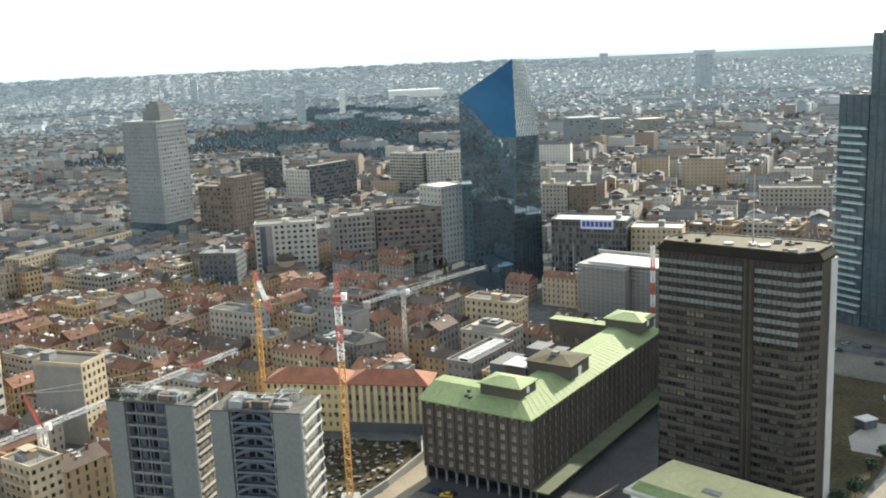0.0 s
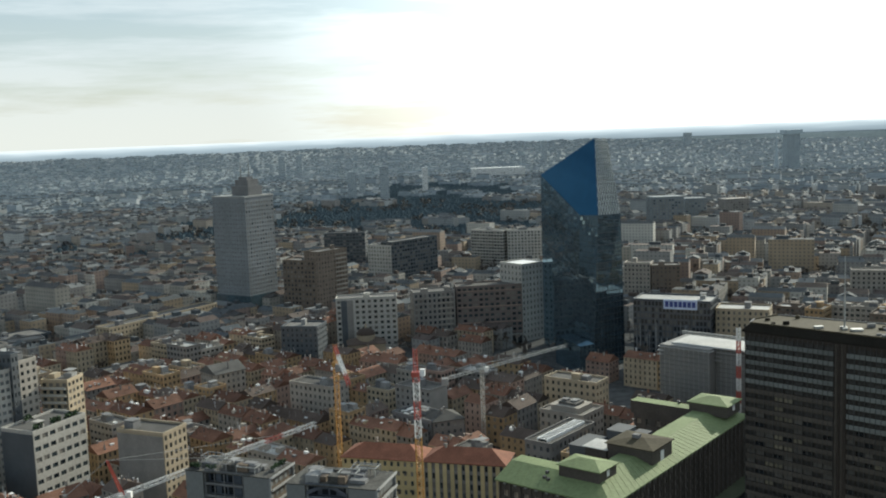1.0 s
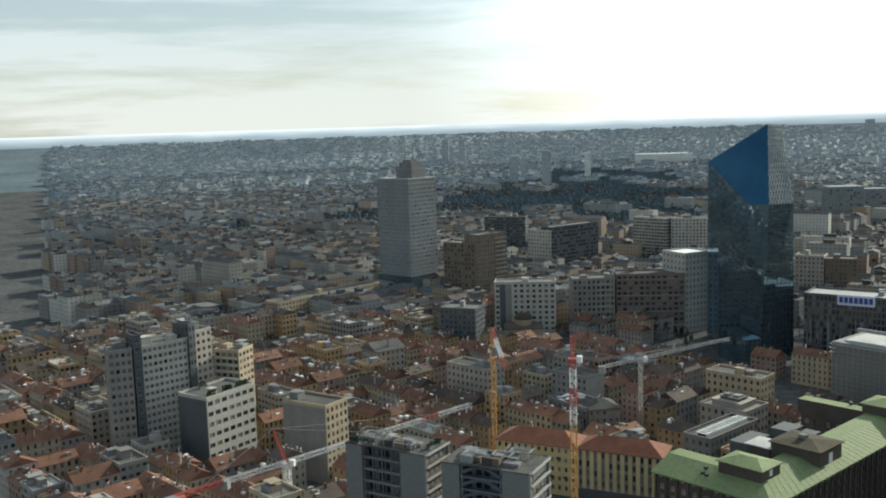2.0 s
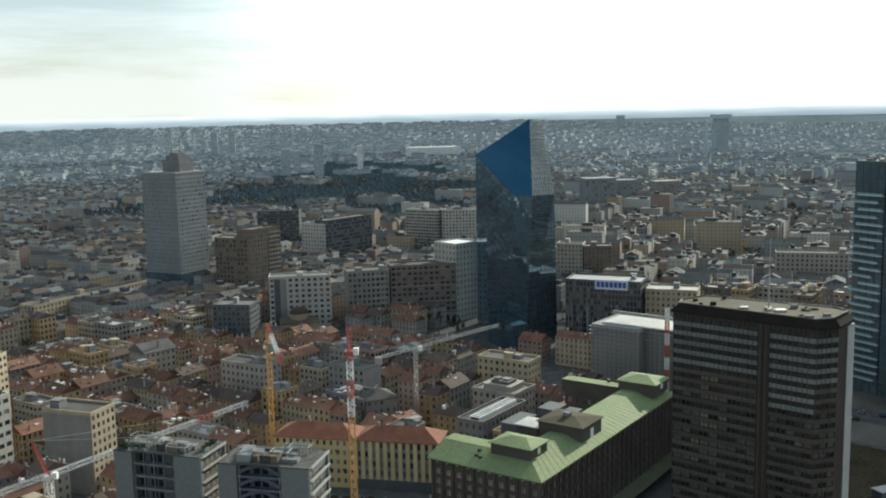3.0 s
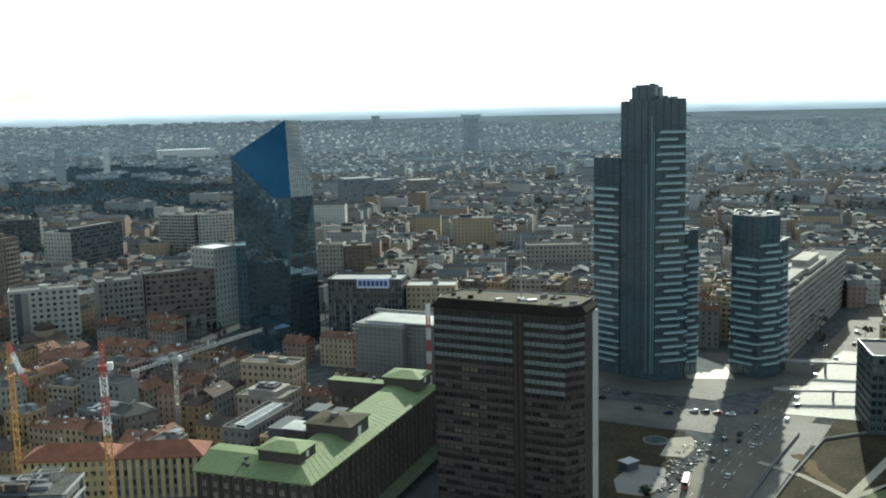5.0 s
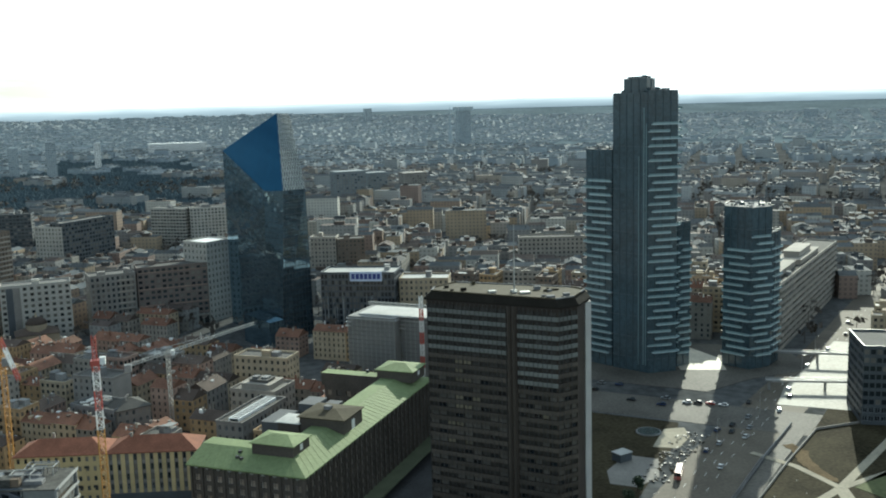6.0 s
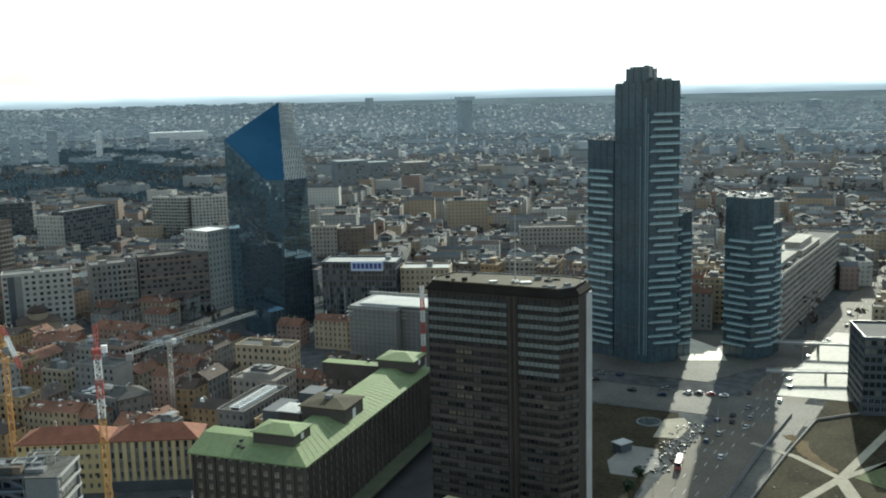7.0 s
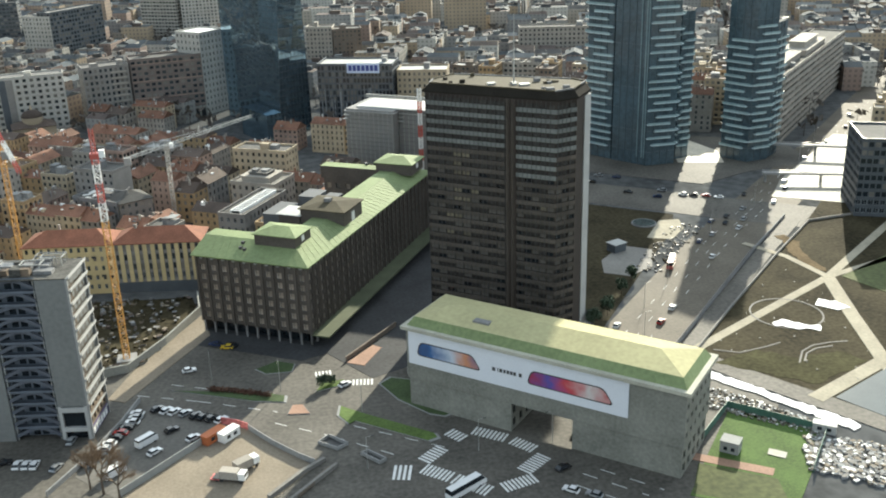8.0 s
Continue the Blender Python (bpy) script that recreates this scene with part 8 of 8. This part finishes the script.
# Corner garden behind the dark tower, with a round basin
sheet("corner_garden", [(118, 270), (150, 310), (185, 352), (196, 372), (165, 398), (140, 385), (125, 320)], 0.17, EARTH, "brown planted corner plot beside the avenue", "garden")
sheet("corner_deck", [(144, 330), (158, 343), (168, 335), (160, 318), (148, 312), (140, 318)], 0.30, PAVING, "pale paved deck with planters", "pavement")
sheet("corner_path", [(172, 348), (186, 366), (195, 365), (192, 354), (181, 343)], 0.32, PATH_SAND, "pale curved path in the corner plot", "path")
t = thing("round_basin", "round dark basin with stone rim", "basin", 178.3, 364.7, 0.17)
g = Geo()
g.prism([(5.4 * math.cos(k * math.tau / 24), 5.4 * math.sin(k * math.tau / 24)) for k in range(24)], 0, 0.5)
part("rim", g, CONCRETE_DARK, t)
g = Geo()
g.prism([(4.8 * math.cos(k * math.tau / 24), 4.8 * math.sin(k * math.tau / 24)) for k in range(24)], 0.5, 0.53)
part("water", g, POND, t)
t = thing("kiosk", "small dark kiosk with pale roof edge", "kiosk", 154, 338.5, 0.3, 20)
g = Geo()
g.box(-3, -2.4, 0, 3, 2.4, 3.2)
part("body", g, FACADE_SLATE, t)
g = Geo()
g.box(-3.3, -2.7, 3.2, 3.3, 2.7, 3.5)
part("roof", g, ROOF_PALE, t)

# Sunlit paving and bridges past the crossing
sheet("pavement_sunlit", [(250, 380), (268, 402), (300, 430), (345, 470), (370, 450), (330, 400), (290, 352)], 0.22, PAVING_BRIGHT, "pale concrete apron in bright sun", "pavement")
sheet("pavement_court", [(236, 446), (258, 438), (266, 460), (262, 485), (246, 480)], 0.26, COURT_GLARE, "court between the towers, sun glare in its pale colour", "pavement")
for a, b, z in (((284, 446), (352, 408), 6.5), ((258, 402), (330, 372), 5.2)):
    t = thing("foot_bridge", "flat concrete footbridge across the avenue", "bridge", *a, 0)
    d = Vector(b) - Vector(a)
    n = Vector((-d.y, d.x)).normalized() * 1.8
    g = Geo()
    g.prism([tuple(-n), tuple(d - n), tuple(d + n), tuple(n)], z - 0.8, z, 0, 0, True)
    part("deck", g, CONCRETE, t)
    for s in (0.02, 0.35, 0.68, 0.98):
        g = Geo()
        p = d * s
        g.beam((p.x, p.y, 0), (p.x, p.y, z - 0.8), 0.9)
        part("pillar", g, CONCRETE, t)
    for s in (-1, 1):
        g = Geo()
        g.beam((n.x * s, n.y * s, z + 0.5), (d.x + n.x * s, d.y + n.y * s, z + 0.5), 0.16)
        part("railing", g, STEEL, t)


def street_lamp(x, y, h, turn):
    t = thing("street_lamp", "slim grey steel street lamp", "street lamp", x, y, 0.1, turn, "street lamps")
    g = Geo()
    g.tube((0, 0, 0), (0, 0, h), 0.12, 0.07, 6)
    part("pole", g, STEEL, t)
    g = Geo()
    g.beam((0, 0, h), (1.6, 0, h + 0.2), 0.08)
    part("arm", g, STEEL, t)
    g = Geo()
    g.box(1.3, -0.15, h + 0.12, 2.1, 0.15, h + 0.26)
    part("lamp_head", g, FRAME_DARK, t)


for x, y, a in ((130.3, 262.1, 0), (140.8, 284.5, 0), (160, 305, 0), (178, 322, 0), (200, 346, 0), (33.5, 243, 90), (12, 262, 90), (-8, 275, 90), (60, 214, 0), (80, 212, 180), (30, 214, 0), (236, 372, 0), (290, 420, 0), (320, 452, 0)):
    street_lamp(x, y, 9.5, a)


# Trees
def bare_tree(x, y, h, seed):
    r = random.Random(seed)
    t = thing("tree", "bare brown winter tree with fine twigs", "tree", x, y, 0.05)
    trunk, twigs = Geo(), Geo()

    def grow(p, d, length, rad, depth):
        q = p + d * length
        (trunk if depth < 2 else twigs).tube(p, q, rad, rad * 0.65, 5 if depth < 3 else 3)
        if depth < 5:
            for _ in range(4):
                e = (d + Vector((r.uniform(-1, 1), r.uniform(-1, 1), r.uniform(-0.2, 0.7))) * 0.75).normalized()
                grow(q, e, length * r.uniform(0.6, 0.8), rad * 0.62, depth + 1)

    grow(Vector((0, 0, 0)), Vector((0, 0, 1)), h * 0.27, h * 0.022, 0)
    part("trunk", trunk, BARK, t)
    part("crown", twigs, TWIG, t)


def leafy_tree(x, y, h, w, seed, m, label="dark evergreen tree with dense uneven crown"):
    r = random.Random(seed)
    t = thing("tree", label, "tree", x, y, 0.05)
    g = Geo()
    g.tube((0, 0, 0), (0, 0, h * 0.45), h * 0.025, h * 0.015, 6)
    for k in range(4):
        a = k * 1.6 + r.uniform(-0.4, 0.4)
        g.tube((0, 0, h * 0.3), (w * 0.3 * math.cos(a), w * 0.3 * math.sin(a), h * 0.6), h * 0.012, h * 0.006, 5)
    part("trunk", g, BARK, t)
    g = Geo()
    lumps = [(r.uniform(-0.3, 0.3) * w, r.uniform(-0.3, 0.3) * w, h * r.uniform(0.42, 0.85), w * r.uniform(0.16, 0.3)) for _ in range(11)]
    for _ in range(520):
        cx, cy, cz, cr = r.choice(lumps)
        v = Vector((r.gauss(0, 1), r.gauss(0, 1), r.gauss(0, 1))).normalized() * cr * r.uniform(0.6, 1.05)
        c = Vector((cx, cy, cz)) + v
        a = Vector((r.uniform(-1, 1), r.uniform(-1, 1), r.uniform(-1, 1))).normalized() * w * 0.055
        b = a.cross(v).normalized() * w * 0.045
        g.face([c - a - b, c + a - b, c + a + b, c - a + b])
    part("crown", g, m, t)


bare_tree(-36.1, 222.0, 17, 3)
bare_tree(-32.0, 218.5, 15, 4)
bare_tree(-39.5, 225.0, 14, 8)
for k, (x, y, h, w) in enumerate(((125.9, 281.9, 7, 6), (138.4, 298.3, 6, 5), (117.9, 276.5, 6, 6), (146.7, 308.6, 6, 5), (24.5, 261, 4, 4), (27.5, 262, 3, 3), (-125, 430, 10, 8), (-150, 452, 11, 9), (-171, 470, 12, 9), (-96, 452, 8, 6), (-196, 440, 11, 8),
                                  (300, 344, 9, 8), (310, 350, 8, 7), (340, 520, 10, 8), (352, 530, 9, 8), (440, 600, 12, 10), (455, 625, 12, 10))):
    leafy_tree(x, y, h, w, k, LEAVES)
# Clipped reddish hedge on the long bed
hedge_line, hedge_rng = [(-8.6, 268.8), (-3.4, 266.2), (2.3, 263.4), (8.7, 259.4)], random.Random(18)
hedge = thing("hedge", "low clipped hedge with reddish brown leaves", "hedge", *hedge_line[0], 0.3)
for (ax, ay), (bx, by) in zip(hedge_line, hedge_line[1:]):
    g = Geo()
    for _ in range(420):
        k = hedge_rng.random()
        c = Vector((ax + (bx - ax) * k - hedge_line[0][0] + hedge_rng.gauss(0, 0.5), ay + (by - ay) * k - hedge_line[0][1] + hedge_rng.gauss(0, 0.5), hedge_rng.uniform(0, 1.1)))
        e1, e2 = (Vector((hedge_rng.uniform(-1, 1), hedge_rng.uniform(-1, 1), hedge_rng.uniform(-1, 1))).normalized() * 0.28 for _ in range(2))
        g.face([c - e1, c + e2, c + e1, c - e2])
    part("foliage", g, HEDGE_RED, hedge)
# Sunlit lane beside the site, red bank by the side street, worn lawn
# The pale sand colour stands for the sun on this lane.
sheet("site_lane", [(-38.5, 272), (-33.3, 268.5), (-7.5, 308), (-10.2, 325.4), (-31.5, 289)], 0.20, SAND, "lane beside the building site, sunlight in its pale colour", "lane")
sheet("paved_bank", [(33.8, 274.3), (39.0, 270.7), (46.5, 281.3), (44, 284)], 0.26, PAVING_RED, "reddish paved bank beside the street", "pavement")
low_wall("retaining_wall", "low brown retaining wall beside the street", [(33.9, 275.3), (44, 285.5), (54.2, 296.0)], 1.8, 0.5, BRICK, "wall")
sheet("lawn_worn", [(112.6, 192.0), (128.0, 180.0), (124.5, 167.5), (105, 180.5)], 0.21, GRASS_PARK, "worn olive lawn before the garden path", "lawn")
bed("hedge_bed", "low shaded planting bed before the office block", [(5.4, 278.3), (12.6, 282.1), (18.1, 278.3), (16.7, 273.4), (8.4, 274.2)], GRASS_SHADE)
low_wall("site_pipes", "stacked rusty steel beams beside the yard", [(11, 206.5), (20.5, 216.5)], 1.0, 1.0, BRICK, "steel beams")
